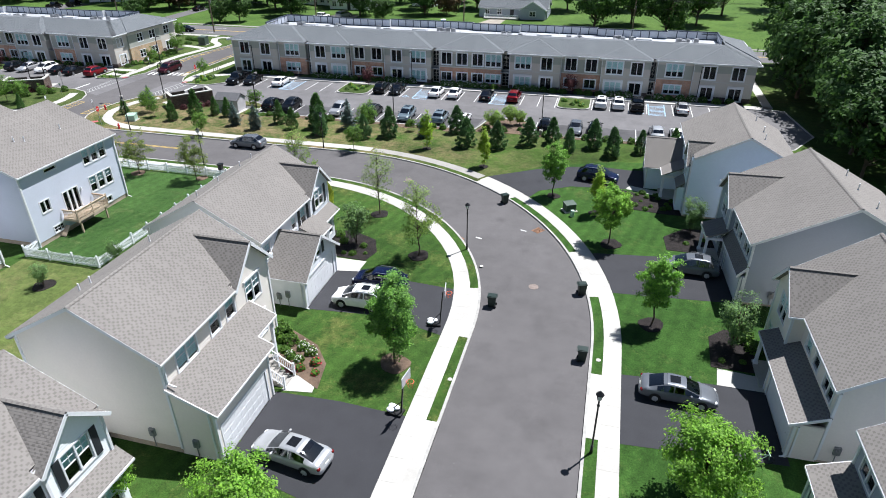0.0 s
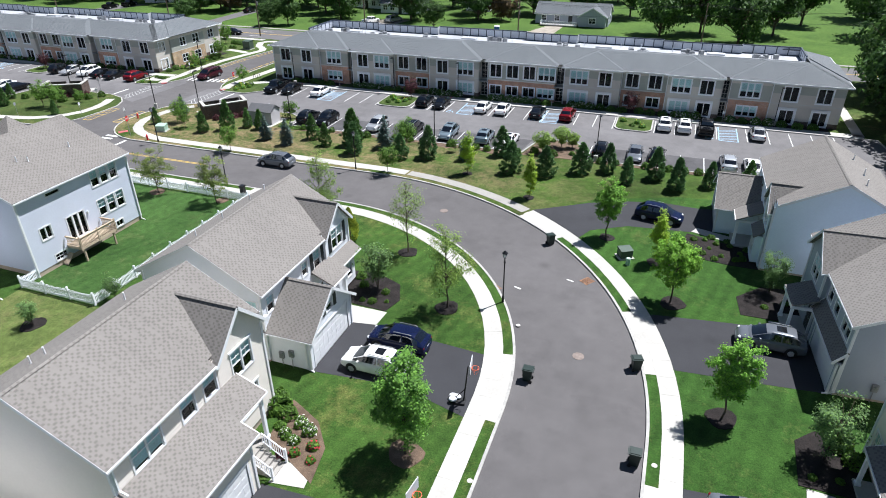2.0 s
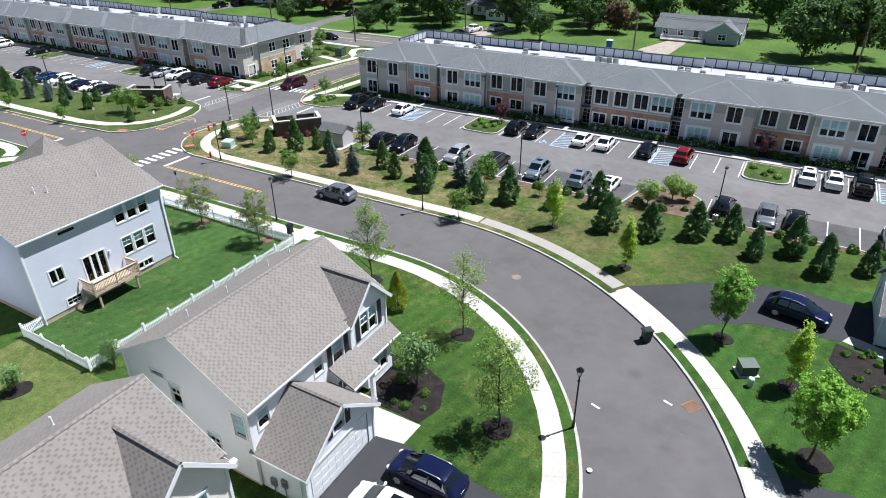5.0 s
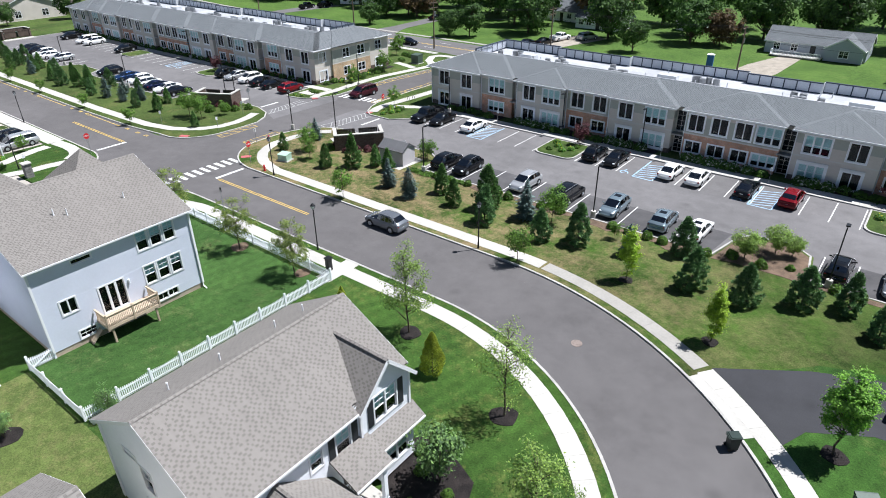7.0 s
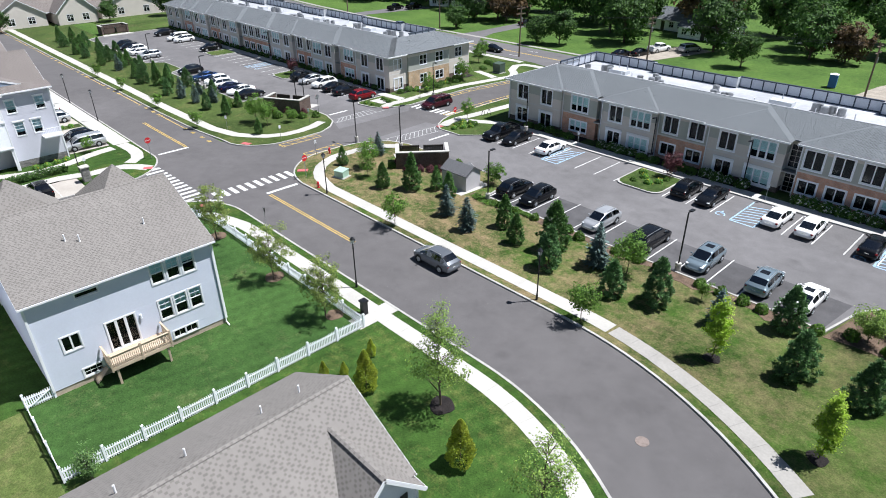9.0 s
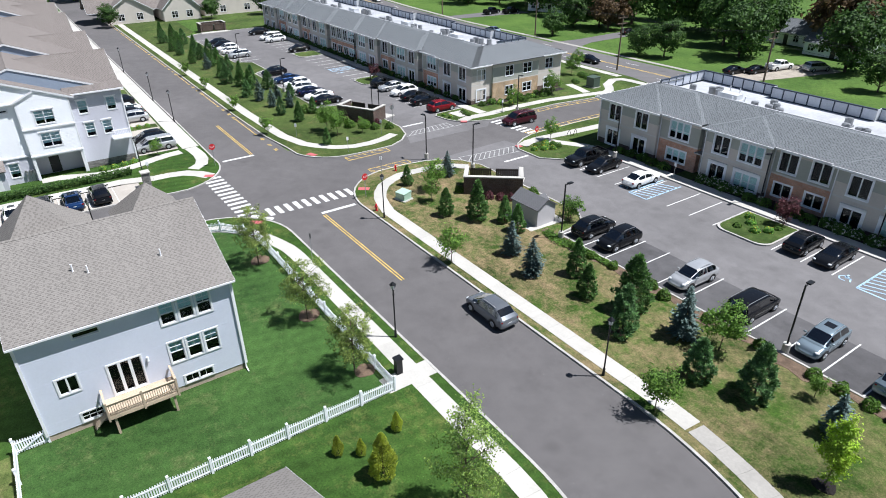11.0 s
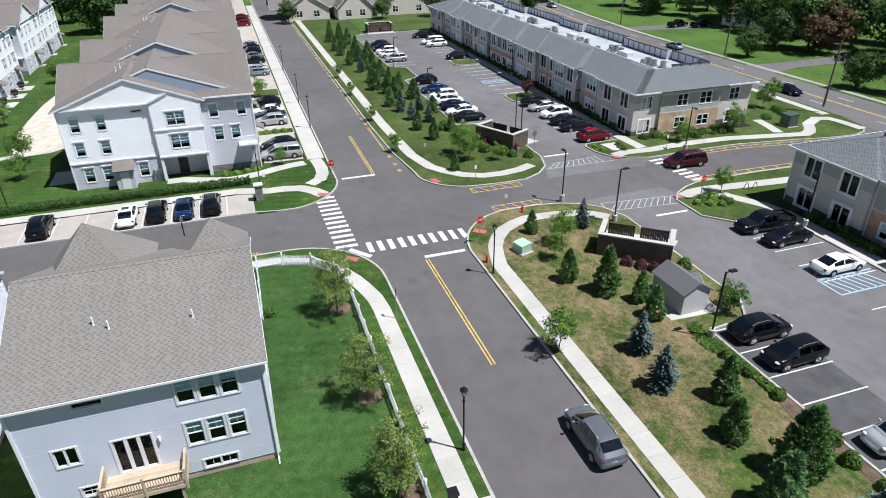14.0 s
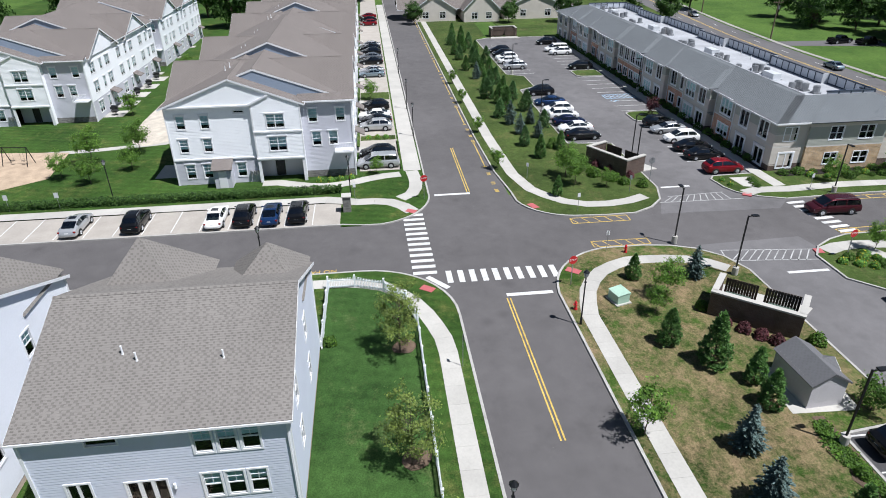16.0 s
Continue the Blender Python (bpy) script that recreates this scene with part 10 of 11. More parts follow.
part("cap", bm, BLACK_METAL, r)


def hoop(x, y, turn):
    r = thing("basketball_hoop", "portable basketball hoop with white sand bags on its base", "basketball hoop", pose(x, y, 0.11, 0, 0, turn), "basketball hoops")
    bm = bmesh.new()
    box(bm, -0.9, 0.1, -0.35, 0.35, 0.0, 0.16)
    part("base", bm, PLASTIC_BLACK, r)
    bm = bmesh.new()
    beam(bm, (0, 0, 0.15), (0.25, 0, 3.0), 0.09, 0.09)
    beam(bm, (-0.7, 0, 0.15), (0.08, 0, 1.1), 0.05, 0.05)
    part("post", bm, BLACK_METAL, r)
    bm = bmesh.new()
    box(bm, 0.42, 0.46, -0.6, 0.6, 2.75, 3.5)
    part("backboard", bm, PALE_METAL, r, "grey backboard")
    bm = bmesh.new()
    ring = [(0.72 + 0.23 * math.cos(a), 0.23 * math.sin(a), 2.95) for a in (2 * math.pi * i / 14 for i in range(14))]
    for p, q in zip(ring, ring[1:] + ring[:1]):
        tube(bm, p, q, 0.018, 0.018, 5)
    for p in ring[::2]:
        beam(bm, p, (0.72 + (p[0] - 0.72) * 0.6, p[1] * 0.6, 2.5), 0.015, 0.015)
    part("rim", bm, ORANGE, r, "orange rim and net")
    for i, (u, v) in enumerate(((-0.7, -0.15), (-0.45, 0.15), (-0.72, 0.2))):
        bm = bmesh.new()
        bmesh.ops.create_icosphere(bm, subdivisions=2, radius=0.24, matrix=Matrix.Translation((u, v, 0.28)) @ Matrix.Diagonal((1.2, 0.9, 0.6, 1)))
        part("sand_bag", bm, TRIM, r, "white sand bag", smooth=True, angle=90)
    return r


HOOP = hoop(-10.2, 28.0, -8)
copy_thing(HOOP, pose(-10.3, 37.9, 0.11, 0, 0, 10))


def stop_sign(x, y, turn):
    r = thing("stop_sign", "red octagonal stop sign on a steel post", "traffic sign", pose(x, y, 0.1, 0, 0, turn), "stop signs")
    bm = bmesh.new()
    box(bm, -0.025, 0.025, -0.025, 0.025, 0.0, 2.75)
    part("post", bm, GREY_METAL, r)
    bm = bmesh.new()
    oc = [(0.03, 0.40 * math.cos(a), 2.4 + 0.40 * math.sin(a)) for a in (math.pi / 8 + math.pi / 4 * i for i in range(8))]
    vs = [bm.verts.new(p) for p in oc]
    ws = [bm.verts.new((p[0] + 0.012, p[1], p[2])) for p in oc]
    bm.faces.new(vs[::-1])
    bm.faces.new(ws)
    for i in range(8):
        bm.faces.new((vs[i], vs[(i + 1) % 8], ws[(i + 1) % 8], ws[i]))
    part("plate", bm, RED, r, "red octagon")
    bm = bmesh.new()
    vs = [bm.verts.new((0.027, p[1] * 1.0, p[2])) for p in oc]
    bm.faces.new(vs[::-1])
    part("plate_back", bm, GREY_METAL, r, "bare grey back")
    cu = bpy.data.curves.new("word", "FONT")
    cu.body, cu.size, cu.extrude, cu.align_x, cu.align_y = "STOP", 0.25, 0.003, "CENTER", "CENTER"
    cu.materials.append(TRIM)
    o = new("word", cu)
    o.matrix_basis = pose(0.046, 0, 2.4, 90, 0, 90)
    o.parent = r
    return r


STOP = stop_sign(-70.6, 72.8, 10)
copy_thing(STOP, pose(-71.9, 98.6, 0.1, 0, 0, 10))
copy_thing(STOP, pose(-91.6, 88.5, 0.1, 0, 0, 188))
copy_thing(STOP, pose(-90.0, 62.2, 0.1, 0, 0, 5))


def hydrant(x, y):
    r = thing("fire_hydrant", "red fire hydrant in the verge", "hydrant", pose(x, y, 0.1), "hydrants")
    bm = bmesh.new()
    tube(bm, (0, 0, 0), (0, 0, 0.08), 0.16, 0.16, 12)
    tube(bm, (0, 0, 0.08), (0, 0, 0.62), 0.11, 0.10, 12)
    tube(bm, (0, 0, 0.62), (0, 0, 0.78), 0.13, 0.05, 12)
    tube(bm, (-0.2, 0, 0.45), (0.2, 0, 0.45), 0.06, 0.06, 10)
    tube(bm, (0, 0, 0.45), (0, -0.2, 0.45), 0.075, 0.075, 10)
    part("body", bm, RED, r, smooth=True)
    return r


HYD2 = hydrant(-67.0, 72.1)
copy_thing(HYD2, pose(-75.4, 79.4, 0.1))


def cabinet(x, y, w, d, h, mat, label, turn=0):
    r = thing("utility_cabinet", label, "utility cabinet", pose(x, y, 0.1, 0, 0, turn), "utility cabinets")
    bm = bmesh.new()
    box(bm, -w / 2 - 0.15, w / 2 + 0.15, -d / 2 - 0.15, d / 2 + 0.15, 0.0, 0.1)
    part("pad", bm, CONCRETE, r)
    bm = bmesh.new()
    box(bm, -w / 2, w / 2, -d / 2, d / 2, 0.1, h)
    face(bm, [(-w / 2 - 0.04, -d / 2 - 0.04, h), (w / 2 + 0.04, -d / 2 - 0.04, h), (w / 2 + 0.04, d / 2 + 0.04, h + 0.12), (-w / 2 - 0.04, d / 2 + 0.04, h + 0.12)])
    box(bm, -w / 2 - 0.04, w / 2 + 0.04, d / 2 - 0.02, d / 2 + 0.04, h - 0.05, h + 0.12)
    part("housing", bm, mat, r)
    return r


cabinet(-2.3, 60.7, 1.1, 0.9, 0.85, GREEN_DARK, "dark green electric cabinet on the lawn", 30)
cabinet(-67.8, 75.9, 1.3, 1.1, 0.85, GREEN_BOX, "pale green electric cabinet in the grass", 15)
cabinet(-88.9, 126.9, 1.7, 1.5, 1.7, GREEN_DARK, "dark green transformer beside the footpath", 0)
r = thing("cable_pedestal", "pale green cable pedestal on the lawn", "utility cabinet", pose(-1.9, 59.4, 0.1))
bm = bmesh.new()
tube(bm, (0, 0, 0), (0, 0, 0.6), 0.2, 0.2, 14)
tube(bm, (0, 0, 0.6), (0, 0, 0.68), 0.22, 0.18, 14)
part("housing", bm, GREEN_BOX, r)


def enclosure(at, label):
    """Walled bin enclosure, 6.4 x 3.6 m, open to +y with timber gates and two containers."""
    r = thing("bin_enclosure", label, "bin enclosure", at, "bin enclosures")
    for nm, b in (("wall_back", (-3.2, 3.2, -1.8, -1.45)), ("wall_left", (-3.2, -2.85, -1.45, 1.4)), ("wall_right", (2.85, 3.2, -1.45, 1.4))):
        bm = bmesh.new()
        box(bm, *b, 0.0, 1.95)
        part("enclosure_wall", bm, BRICK_DARK, r, uv=True)
        bm = bmesh.new()
        box(bm, b[0] - 0.06, b[1] + 0.06, b[2] - 0.06, b[3] + 0.06, 1.95, 2.08)
        part("coping", bm, CONCRETE, r, "cream coping")
    for x0, x1, yy, tilt in ((-2.7, -0.3, 1.3, 1), (0.2, 2.7, 1.3, 1)):
        gt = new("gate")
        gt.parent = r
        gt["label"] = "dark boarded gate"
        for i in range(12):
            bm = bmesh.new()
            x = x0 + (x1 - x0) * i / 12
            box(bm, x + 0.01, x + (x1 - x0) / 12 - 0.01, yy, yy + 0.04, 0.15, 1.85)
            part("board", bm, WOOD_DARK, gt)
        for z in (0.4, 1.6):
            bm = bmesh.new()
            box(bm, x0, x1, yy + 0.04, yy + 0.09, z, z + 0.1)
            part("gate_rail", bm, WOOD_DARK, gt)
    for x in (-1.5, 1.5):
        bm = bmesh.new()
        box(bm, x - 0.85, x + 0.85, -1.1, 0.2, 0.12, 1.15)
        box(bm, x - 0.9, x + 0.9, -1.15, 0.25, 1.15, 1.25)
        part("container", bm, GREEN_DARK, r, "closed refuse container")
    bm = bmesh.new()
    slab(bm, [(-3.2, 1.4), (3.2, 1.4), (3.6, 3.4), (-3.6, 3.4)], -0.1, 0.02)
    part("apron", bm, CONCRETE, r)
    return r


ENC = enclosure(pose(-64.4, 85.6, 0.1, 0, 0, 50), "dark brick bin enclosure with cream coping and boarded gates")
copy_thing(ENC, pose(-96.6, 86.2, 0.1, 0, 0, 28))
copy_thing(ENC, pose(-186.5, 90.4, 0.1, 0, 0, -90))

# garden shed
r = thing("garden_shed", "grey gable-roofed shed on a concrete slab", "shed", pose(-56.2, 84.2, 0.1, 0, 0, 2) @ Matrix.Scale(0.92, 4))
for a, b2, pk in (((-2.0, -1.3), (2.0, -1.3), None), ((2.0, -1.3), (2.0, 1.3), (1.3, 2.85)), ((2.0, 1.3), (-2.0, 1.3), None), ((-2.0, 1.3), (-2.0, -1.3), (1.3, 2.85))):
    side_wall(r, SHED_WALL, a, b2, 0.02, 2.15, peak=pk, course=0.25, lip=0.006)
roof_slope(r, [(-2.15, -1.5, 2.02), (2.15, -1.5, 2.02), (2.15, 0, 2.95), (-2.15, 0, 2.95)], SHINGLE_SHED)
roof_slope(r, [(-2.15, 1.5, 2.02), (2.15, 1.5, 2.02), (2.15, 0, 2.95), (-2.15, 0, 2.95)], SHINGLE_SHED)
gable_roof(r, -0.7, 0.7, 0.4, 1.5, 2.1, 2.55, "y", SHINGLE_SHED, 0.12, 0.1, False)


# white picket fence: posts, rails and pickets
fence = thing("picket_fence", "white vinyl picket fence round the corner garden", "fence")
FENCE = [[(-50.0, 40.3), (-50.0, 38.6), (-42.0, 38.6), (-42.0, 52.2), (-42.0, 59.6), (-50.0, 59.6), (-58.0, 59.6), (-66.6, 59.6), (-69.6, 58.9), (-71.7, 57.2), (-72.6, 54.8), (-72.6, 52.6), (-64.2, 52.5)]]
bmp = bmesh.new()
box(bmp, -0.038, 0.038, -0.011, 0.011, 0.0, 0.95)
vs = [bmp.verts.new(p) for p in ((-0.038, -0.011, 0.95), (0.038, -0.011, 0.95), (0.038, 0.011, 0.95), (-0.038, 0.011, 0.95), (0, -0.011, 1.02), (0, 0.011, 1.02))]
for f in ((0, 1, 4), (2, 3, 5), (1, 2, 5, 4), (3, 0, 4, 5)):
    bmp.faces.new([vs[i] for i in f])
PICKET = mesh_of("picket", bmp, VINYL)
bmp = bmesh.new()
box(bmp, -0.065, 0.065, -0.065, 0.065, 0.0, 1.16)
tube(bmp, (0, 0, 1.16), (0, 0, 1.20), 0.11, 0.11, 4)
tube(bmp, (0, 0, 1.20), (0, 0, 1.28), 0.10, 0.01, 4)
POST = mesh_of("fence_post", bmp, VINYL)
joined = bmesh.new()
count = 0
for line in FENCE:
    for p, q in zip(line, line[1:]):
        p, q = Vector((*p, 0.1)), Vector((*q, 0.1))
        L = (q - p).length
        k = max(1, round(L / 2.3))
        ang = math.degrees(math.atan2(q.y - p.y, q.x - p.x))
        for i in range(k):
            s0, s1 = p.lerp(q, i / k), p.lerp(q, (i + 1) / k)
            o = new("post", POST)
            o.parent = fence
            o.matrix_basis = pose(*s0, 0, 0, ang)
            bm = bmesh.new()
            for z in (0.2, 0.78):
                beam(bm, s0 + UP * z, s1 + UP * z, 0.045, 0.09)
            part("rail", bm, VINYL, fence)
            n = max(2, round((s1 - s0).length / 0.135))
            for j in range(1, n):
                c = s0.lerp(s1, j / n)
                near = c.x > -50.5
                hgt = 1.0 - 0.10 * math.sin(math.pi * j / n)
                if near and count < 300:
                    o = new("picket", PICKET)
                    o.parent = fence
                    o.matrix_basis = pose(*c, 0, 0, ang) @ Matrix.Diagonal((1, 1, hgt, 1)) @ Matrix.Translation((0, 0, 0.05))
                    count += 1
                else:
                    d = (s1 - s0).normalized() * 0.038
                    beam(joined, c + UP * 0.05, c + UP * (0.05 + 1.0 * hgt), 0.076, 0.022, up=d)
far = part("picket_run", joined, VINYL, fence)
far["kind"] = "stuff"
gate = thing("fence_gate", "white picket gate with a diagonal brace", "gate", pose(-50.0, 38.8, 0.1))
bm = bmesh.new()
beam(bm, (0.06, 0.05, 0.2), (0.06, 1.35, 0.85), 0.03, 0.08)
part("brace", bm, VINYL, gate)

# utility poles and wires along the county road
def utility_pole(x, y, h, turn):
    r = thing("utility_pole", "wooden utility pole with cross-arms and wires", "utility pole", pose(x, y, -0.03, 0, 0, turn), "utility poles")
    bm = bmesh.new()
    tube(bm, (0, 0, 0), (0, 0, h), 0.17, 0.11, 10)
    part("pole", bm, POLEWOOD, r)
    for z in (h - 0.5, h - 1.5):
        bm = bmesh.new()
        box(bm, -1.2, 1.2, -0.06, 0.06, z, z + 0.12)
        for u in (-1.1, -0.4, 0.4, 1.1):
            tube(bm, (u, 0, z + 0.12), (u, 0, z + 0.28), 0.04, 0.03, 6)
        part("cross_arm", bm, POLEWOOD, r)
    bm = bmesh.new()
    tube(bm, (0.32, 0, h - 3.0), (0.32, 0, h - 2.2), 0.2, 0.2, 10)
    part("transformer", bm, GREY_METAL, r)
    return r


POLES = [(-215, 156.5, 9.6), (-172, 152.2, 9.6), (-131, 151.2, 9.8), (-92.3, 136.6, 10.6), (-72.6, 151.6, 9.2), (-35.2, 153.8, 8.8), (4.0, 156.0, 9.4), (40, 157.0, 9.4)]
UP0 = utility_pole(*POLES[0], 85)
for x, y, h in POLES[1:]:
    copy_thing(UP0, pose(x, y, h - 9.63, 0, 0, 85))
bm = bmesh.new()
for (x0, y0, h0), (x1, y1, h1) in zip(POLES, POLES[1:]):
    for off, dz in ((-1.1, -0.25), (0.4, -0.25), (1.1, -0.25), (0.0, -2.2)):
        pts = [Vector((x0 + (x1 - x0) * i / 8, y0 + (y1 - y0) * i / 8 + off, h0 + (h1 - h0) * i / 8 + dz - 0.9 * (1 - (i / 4 - 1) ** 2))) for i in range(9)]
        for p, q in zip(pts, pts[1:]):
            beam(bm, p, q, 0.03, 0.03)
setting("wires", bm, PLASTIC_BLACK, "dark overhead wires between the poles", "wires", kind="stuff")

# portable toilet
r = thing("portable_toilet", "blue portable toilet with a pale roof", "portable toilet", pose(-41.5, 158.6, 0.0, 0, 0, 10))
bm = bmesh.new()
box(bm, -0.6, 0.6, -0.6, 0.6, 0.05, 2.15)
part("cabin", bm, BLUE_LOO, r)
bm = bmesh.new()
box(bm, -0.66, 0.66, -0.66, 0.66, 2.15, 2.2)
tube(bm, (0, 0, 2.2), (0, 0, 2.35), 0.7, 0.3, 8)
part("roof", bm, TRIM, r)
bm = bmesh.new()
box(bm, -0.42, 0.42, -0.64, -0.6, 0.1, 2.0)
part("door", bm, BLUE_LOO, r)


# far dwellings
def cottage(at, w, d, h, ridge, side, roof, label, wing=0.0, porch=False):
    r = thing("house", label, "house", at, "far houses")
    ws = [(w * f, 1.2, 0.9, 2.2, WD) for f in (0.12, 0.3, 0.68, 0.86)]
    glazed(r, side, (0, 0), (w, 0), 0.1, h, ws, holes=[(w * 0.46, w * 0.46 + 1.0, 0.1, 2.2)])
    side_wall(r, side, (w, d), (0, d), 0.1, h)
    glazed(r, side, (w, 0), (w, d), 0.1, h, [(d / 2, 1.2, 0.9, 2.2, WD)], peak=(d / 2, ridge - 0.05))
    glazed(r, side, (0, d), (0, 0), 0.1, h, [(d / 2, 1.2, 0.9, 2.2, WD)], peak=(d / 2, ridge - 0.05))
    gable_roof(r, 0, w, 0, d, h, ridge, "x", roof, 0.4, 0.3)
    bm = bmesh.new()
    box(bm, w * 0.46, w * 0.46 + 1.0, 0.02, 0.07, 0.1, 2.2)
    part("front_door", bm, SHUTTER, r)
    if wing:
        gable_roof(r, w * 0.62, w * 0.98, -wing, d / 2, h, ridge - 0.2, "y", roof, 0.3, 0.3)
        glazed(r, side, (w * 0.62, -wing), (w * 0.98, -wing), 0.1, h, [(w * 0.18, 1.6, 0.9, 2.2, WD)], peak=(w * 0.18, ridge - 0.25))
        side_wall(r, side, (w * 0.62, 0), (w * 0.62, -wing), 0.1, h)
        side_wall(r, side, (w * 0.98, -wing), (w * 0.98, 0), 0.1, h)
    if porch:
        bm = bmesh.new()
        box(bm, w * 0.1, w * 0.6, -3.0, -0.02, 0.1, 0.35)
        part("deck", bm, CONCRETE, r)
        for p, q in (((w * 0.1, -3.0), (w * 0.6, -3.0)), ((w * 0.1, -3.0), (w * 0.1, 0.0))):
            bm = bmesh.new()
            p, q = Vector((*p, 0)), Vector((*q, 0))
            for z in (0.5, 1.2):
                beam(bm, p + UP * z, q + UP * z, 0.06, 0.08)
            n = round((q - p).length / 0.25)
            for i in range(n + 1):
                c = p.lerp(q, i / n)
                beam(bm, c + UP * 0.3, c + UP * 1.2, 0.05, 0.05)
            part("railing", bm, VINYL, r, "white deck railing")
    return r


cottage(pose(-36.4, 178.0, 0, 0, 0, 0), 18.5, 8.5, 2.7, 4.9, SIDE_GREY, SHINGLE_GREY, "grey ranch house with white railed deck", 2.2, True)
cottage(pose(-162, 176.0, 0, 0, 0, 22), 14, 8, 2.8, 5.2, SIDE_WHITE, SHINGLE_DARK, "white cottage among trees")
cottage(pose(-96, 188, 0, 0, 0, -5), 13, 8, 2.8, 5.0, SIDE_WHITE, SHINGLE_GREY, "white cottage behind the county road")
cottage(pose(-82, 181, 0, 0, 0, 0), 12, 8, 2.8, 5.0, SIDE_PALE, SHINGLE_GREY, "pale cottage behind the county road")
cottage(pose(-176, 192, 0, 0, 0, 5), 18, 9, 2.9, 5.4, SIDE_GREY, SHINGLE_GREY, "grey cottage beyond the lawn")
cottage(pose(-60, 192, 0, 0, 0, 0), 7, 5, 2.4, 3.8, SIDE_WHITE, SHINGLE_GREY, "small white outbuilding under trees")
# brown gabled hall at the end of the street
hall = thing("community_hall", "tan hall with steep brown gables at the street's end", "hall", pose(-212, 70.0, 0))
for y0, y1, e, rg, x1 in ((0.0, 12.0, 3.4, 7.2, 0.0), (14.0, 24.0, 3.6, 8.4, 3.0), (26.0, 44.0, 3.4, 7.0, 0.0)):
    glazed(hall, SIDE_TAUPE, (x1, y0), (x1, y1), 0.1, e, [((y1 - y0) * 0.3, 1.6, 0.9, 2.6, WD), ((y1 - y0) * 0.7, 1.6, 0.9, 2.6, WD)], peak=((y1 - y0) / 2, rg - 0.1))
    gable_roof(hall, -16.0, x1 + 0.1, y0, y1, e, rg, "x", SHINGLE_TOWN, 0.4, 0.3)
    side_wall(hall, SIDE_TAUPE, (-16, y0), (x1, y0), 0.1, e)
    side_wall(hall, SIDE_TAUPE, (x1, y1), (-16, y1), 0.1, e)
    side_wall(hall, SIDE_TAUPE, (-16, y1), (-16, y0), 0.1, e)
gable_roof(hall, -14, -3, -4, 48, 3.4, 8.0, "y", SHINGLE_TOWN, 0.4, 0.3)

# drain gratings, covers
def cover(x, y, r0, mat, label, z=0.004):
    bm = bmesh.new()
    tube(bm, (0, 0, 0), (0, 0, 0.012), r0, r0, 20)
    tube(bm, (0, 0, 0.012), (0, 0, 0.016), r0 * 0.82, r0 * 0.82, 20)
    o = new("manhole_cover", mesh_of("cover", bm, mat))
    o.matrix_basis = pose(x, y, z)
    tagged(o, label, "manhole cover", "manhole covers")


IRON = plain("rusty_iron", (0.21, 0.17, 0.15), 0.8, 0.2, 3, 20, 0.2)
cover(-4.0, 45.2, 0.42, IRON, "round iron manhole cover in the road")
cover(-21.2, 64.6, 0.42, IRON, "round iron manhole cover in the road")
for x, y in ((1.75, 36.6), (-8.95, 47.3), (-5.6, 60.4), (-8.0, 32.0)):
    cover(x, y, 0.17, CONCRETE, "small pale utility cover in the verge", 0.1)
for x, y, t in ((-4.9, 55.6, -35), (-12.2, 51.9, -40)):
    r = thing("storm_drain", "rusty iron storm drain grating at the kerb", "drain", pose(x, y, 0.002, 0, 0, t), "storm drains")
    bm = bmesh.new()
    for i in range(9):
        box(bm, -0.35, 0.35, -0.52 + i * 0.12, -0.46 + i * 0.12, 0.0, 0.02)
    box(bm, -0.42, -0.36, -0.56, 0.56, 0.0, 0.02)
    box(bm, 0.36, 0.42, -0.56, 0.56, 0.0, 0.02)
    part("grating", bm, plain("rust_grate", (0.26, 0.13, 0.07), 0.85, 0.2, 3, 20), r)
bm = bmesh.new()
stripe(bm, (-10.6, 52.7), (-10.0, 52.5), 0.16)
stripe(bm, (-6.6, 55.3), (-6.0, 55.1), 0.16)
setting("road_marking_survey", bm, LINE_W, "two small white survey marks", "road marking")

# bicycle on the lawn
r = thing("bicycle", "child's bicycle standing on the grass", "bicycle", pose(11.2, 29.4, 0.1, 0, 0, 10))
for x in (-0.5, 0.5):
    bm = bmesh.new()
    ring = [(x + 0.3 * math.cos(a), 0, 0.31 + 0.3 * math.sin(a)) for a in (2 * math.pi * i / 16 for i in range(16))]
    for p, q in zip(ring, ring[1:] + ring[:1]):
        tube(bm, p, q, 0.022, 0.022, 5)
    for p in ring[::3]:
        beam(bm, (x, 0, 0.31), p, 0.006, 0.006)
    part("wheel", bm, TYRE, r)
bm = bmesh.new()
for p, q in (((-0.5, 0, 0.31), (-0.15, 0, 0.7)), ((-0.15, 0, 0.7), (0.38, 0, 0.72)), ((0.38, 0, 0.72), (0.0, 0, 0.3)), ((0.0, 0, 0.3), (-0.15, 0, 0.7)), ((-0.5, 0, 0.31), (0.0, 0, 0.3)), ((0.5, 0, 0.31), (0.36, 0, 0.85))):
    tube(bm, p, q, 0.02, 0.02, 6)
beam(bm, (0.36, -0.25, 0.88), (0.36, 0.25, 0.88), 0.03, 0.03)
box(bm, -0.3, -0.05, -0.06, 0.06, 0.72, 0.78)
part("bicycle_frame", bm, GREEN_BOX, r)

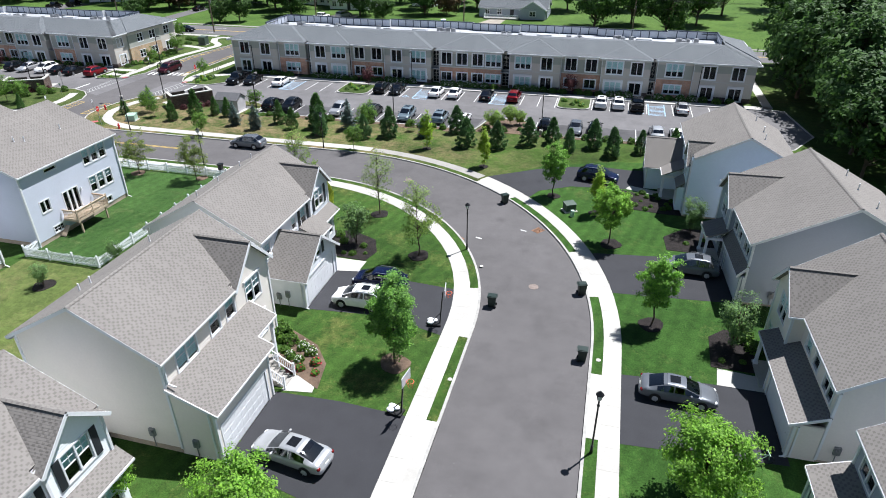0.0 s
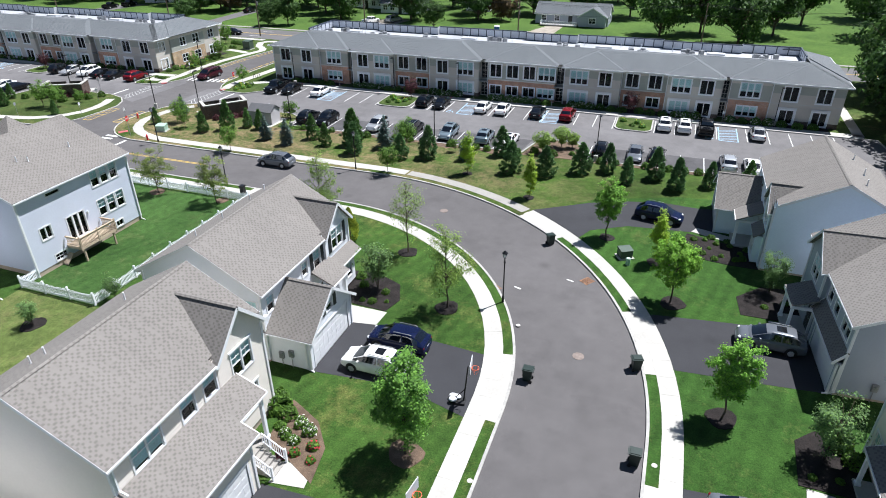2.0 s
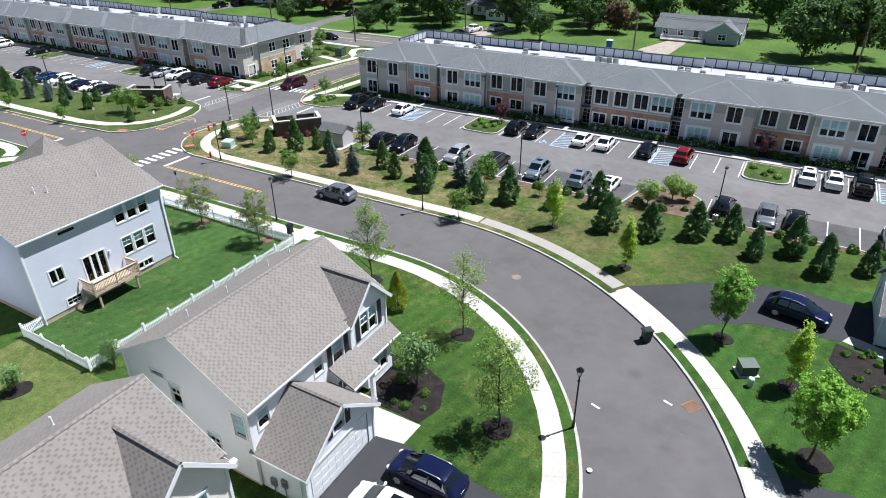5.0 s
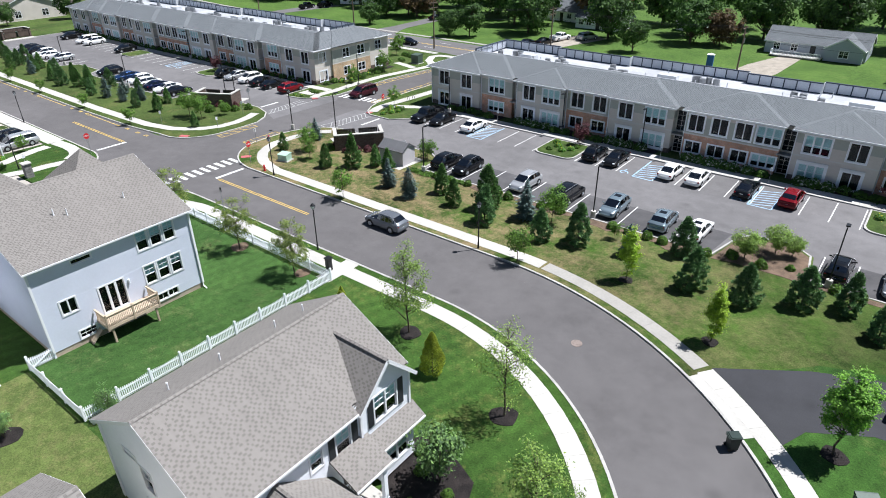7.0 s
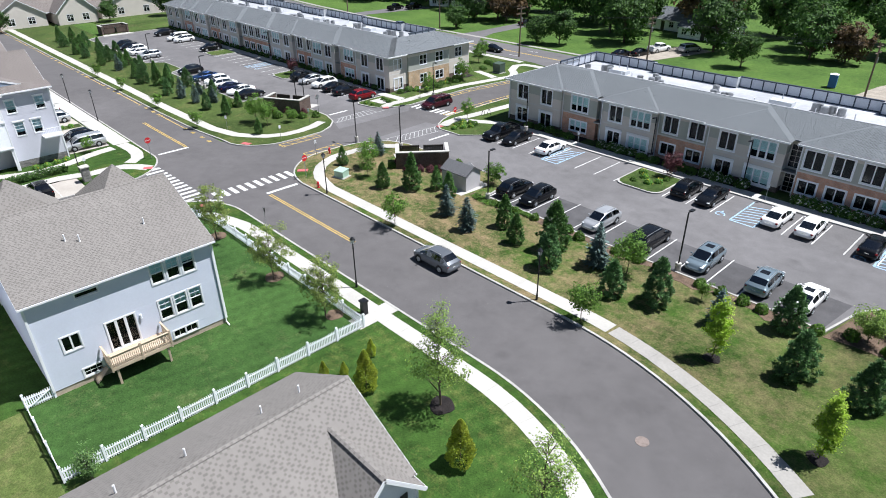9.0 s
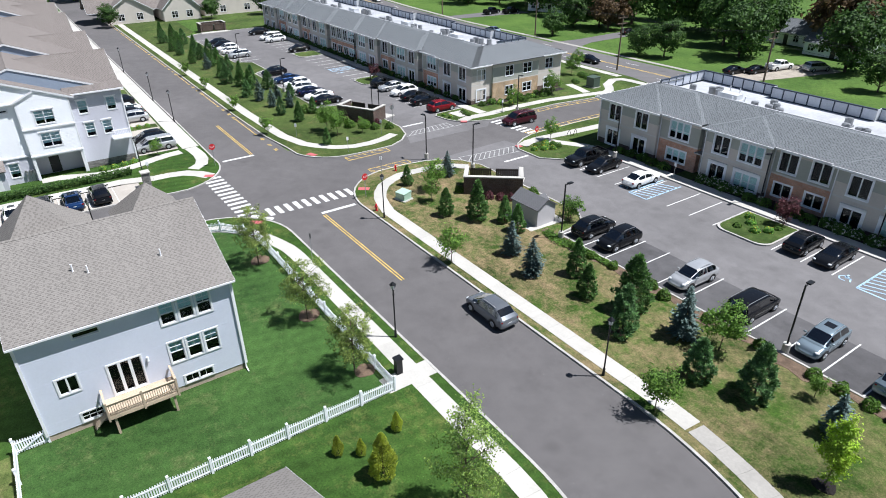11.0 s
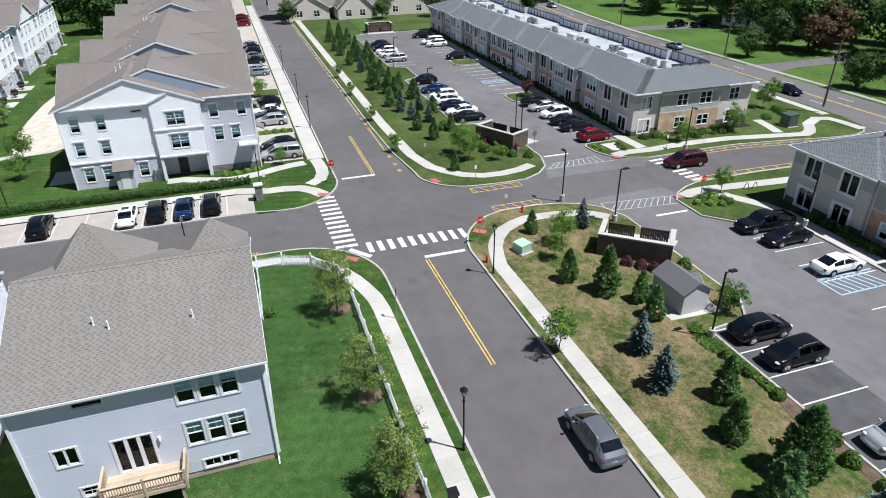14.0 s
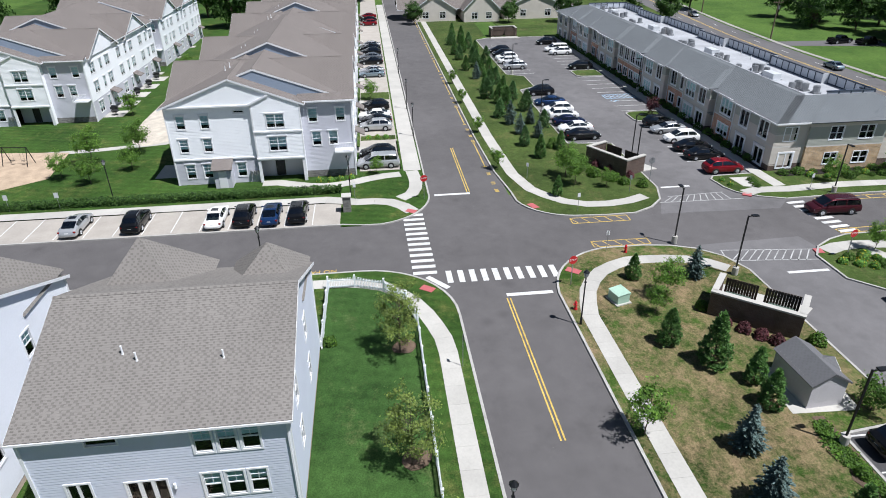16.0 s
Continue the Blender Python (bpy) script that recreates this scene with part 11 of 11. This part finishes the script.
# playground swing, bay signs, monument, small street signs
r = thing("playground_swing", "steel swing frame in the playground", "swing", pose(-107.5, 12.5, 0.13, 0, 0, 80))
for x in (-1.6, 1.6):
    bm = bmesh.new()
    tube(bm, (x, -0.8, 0), (x, 0, 2.3), 0.05, 0.05, 8)
    tube(bm, (x, 0.8, 0), (x, 0, 2.3), 0.05, 0.05, 8)
    part("leg_pair", bm, BLACK_METAL, r)
bm = bmesh.new()
tube(bm, (-1.7, 0, 2.3), (1.7, 0, 2.3), 0.05, 0.05, 8)
part("top_bar", bm, BLACK_METAL, r)
for x in (-0.7, 0.7):
    bm = bmesh.new()
    for dx in (-0.22, 0.22):
        beam(bm, (x + dx, 0, 2.3), (x + dx, 0, 0.55), 0.012, 0.012)
    box(bm, x - 0.25, x + 0.25, -0.08, 0.08, 0.5, 0.55)
    part("swing_seat", bm, PLASTIC_BLACK, r)


def small_sign(x, y, turn, mat, h=2.0, w=0.3, ph=0.45, label="small white sign on a steel post"):
    r = thing("sign", label, "sign", pose(x, y, 0.1, 0, 0, turn), "small signs")
    bm = bmesh.new()
    box(bm, -0.02, 0.02, -0.02, 0.02, 0.0, h)
    part("post", bm, GREY_METAL, r)
    bm = bmesh.new()
    box(bm, 0.021, 0.033, -w / 2, w / 2, h - ph, h)
    part("plate", bm, mat, r)


for x, y in ((-92.7, 18.2), (-92.7, 23.3)):
    small_sign(x, y, 0, PALE_METAL, 1.9, 0.45, 0.6, "pale accessible-bay sign at the head of the bays")
for x, y, t in ((-90.6, 54.7, 0), (-30.2, 104.0, -90), (-54.4, 104.0, -90), (-17.6, 104.0, -90), (7.0, 104.0, -90), (-88.6, 84.9, -60), (-94.0, 74.6, -30), (-86.3, 104.7, 0), (-84.7, 77.8, 0), (-76.0, 77.8, 180)):
    small_sign(x, y, t, TRIM)
small_sign(-61.2, 62.3, 90, BLACK_METAL, 2.7, 0.32, 0.45, "dark-backed parking sign on a post at the kerb")
r = thing("entrance_pier", "stone pier with a pale cap at the bays' end", "pier", pose(-88.0, 53.9, 0.1))
bm = bmesh.new()
box(bm, -0.4, 0.4, -0.4, 0.4, 0, 1.7)
part("pier", bm, STONE, r, uv=True)
bm = bmesh.new()
box(bm, -0.5, 0.5, -0.5, 0.5, 1.7, 1.82)
part("cap", bm, CONCRETE, r)


def bike_rack(x, y, turn):
    r = thing("bike_rack", "dark curved steel bike rack on the grass", "bike rack", pose(x, y, 0.1, 0, 0, turn), "bike racks")
    bm = bmesh.new()
    pts = [(-0.3 + 0.6 * i / 12, 0, 0.85 * math.sin(math.pi * i / 12)) for i in range(13)]
    for p, q in zip(pts, pts[1:]):
        tube(bm, p, q, 0.035, 0.035, 6)
    part("hoop", bm, BLACK_METAL, r)


bike_rack(-72.4, 105.1, 20)
bike_rack(-72.1, 106.0, 20)


# paved patios with grills and tables behind the farther town houses
def grill(x, y, turn):
    r = thing("barbecue_grill", "dark covered barbecue grill on a patio", "grill", pose(x, y, 0.16, 0, 0, turn), "grills on the patios")
    bm = bmesh.new()
    box(bm, -0.55, 0.55, -0.28, 0.28, 0.55, 0.85)
    box(bm, -0.35, 0.35, -0.24, 0.24, 0.0, 0.55)
    part("body", bm, BLACK_METAL, r)
    bm = bmesh.new()
    tube(bm, (-0.36, 0, 0.85), (0.36, 0, 0.85), 0.27, 0.27, 14)
    part("lid", bm, BLACK_METAL, r)
    return r


def patio_table(x, y, turn):
    r = thing("patio_table", "small round dark patio table", "table", pose(x, y, 0.16, 0, 0, turn), "tables on the patios")
    bm = bmesh.new()
    tube(bm, (0, 0, 0.70), (0, 0, 0.74), 0.6, 0.6, 20)
    part("tabletop", bm, PLASTIC_BLACK, r)
    bm = bmesh.new()
    tube(bm, (0, 0, 0.03), (0, 0, 0.70), 0.05, 0.05, 8)
    tube(bm, (0, 0, 0.0), (0, 0, 0.03), 0.3, 0.3, 14)
    part("pedestal", bm, BLACK_METAL, r)
    return r


bm = bmesh.new()
spots = (-129.3, -135.2, -141.0, -146.8, -152.6)
for x in spots:
    box(bm, x - 1.7, x + 1.7, 15.75, 18.6, 0.05, 0.16)
setting("pavement_patios", bm, CONCRETE, "pale concrete patios behind the town houses", "patio")
for i, x in enumerate(spots):
    if i:
        copy_thing(GRILL, pose(x - 1.0, 16.6 + 0.3 * (i % 2), 0.16, 0, 0, 85 + 11 * i))
        copy_thing(TABLE, pose(x + 0.6, 17.3 - 0.2 * (i % 3), 0.16, 0, 0, 30 * i))
    else:
        GRILL, TABLE = grill(x - 1.0, 16.6, 90), patio_table(x + 0.6, 17.3, 0)
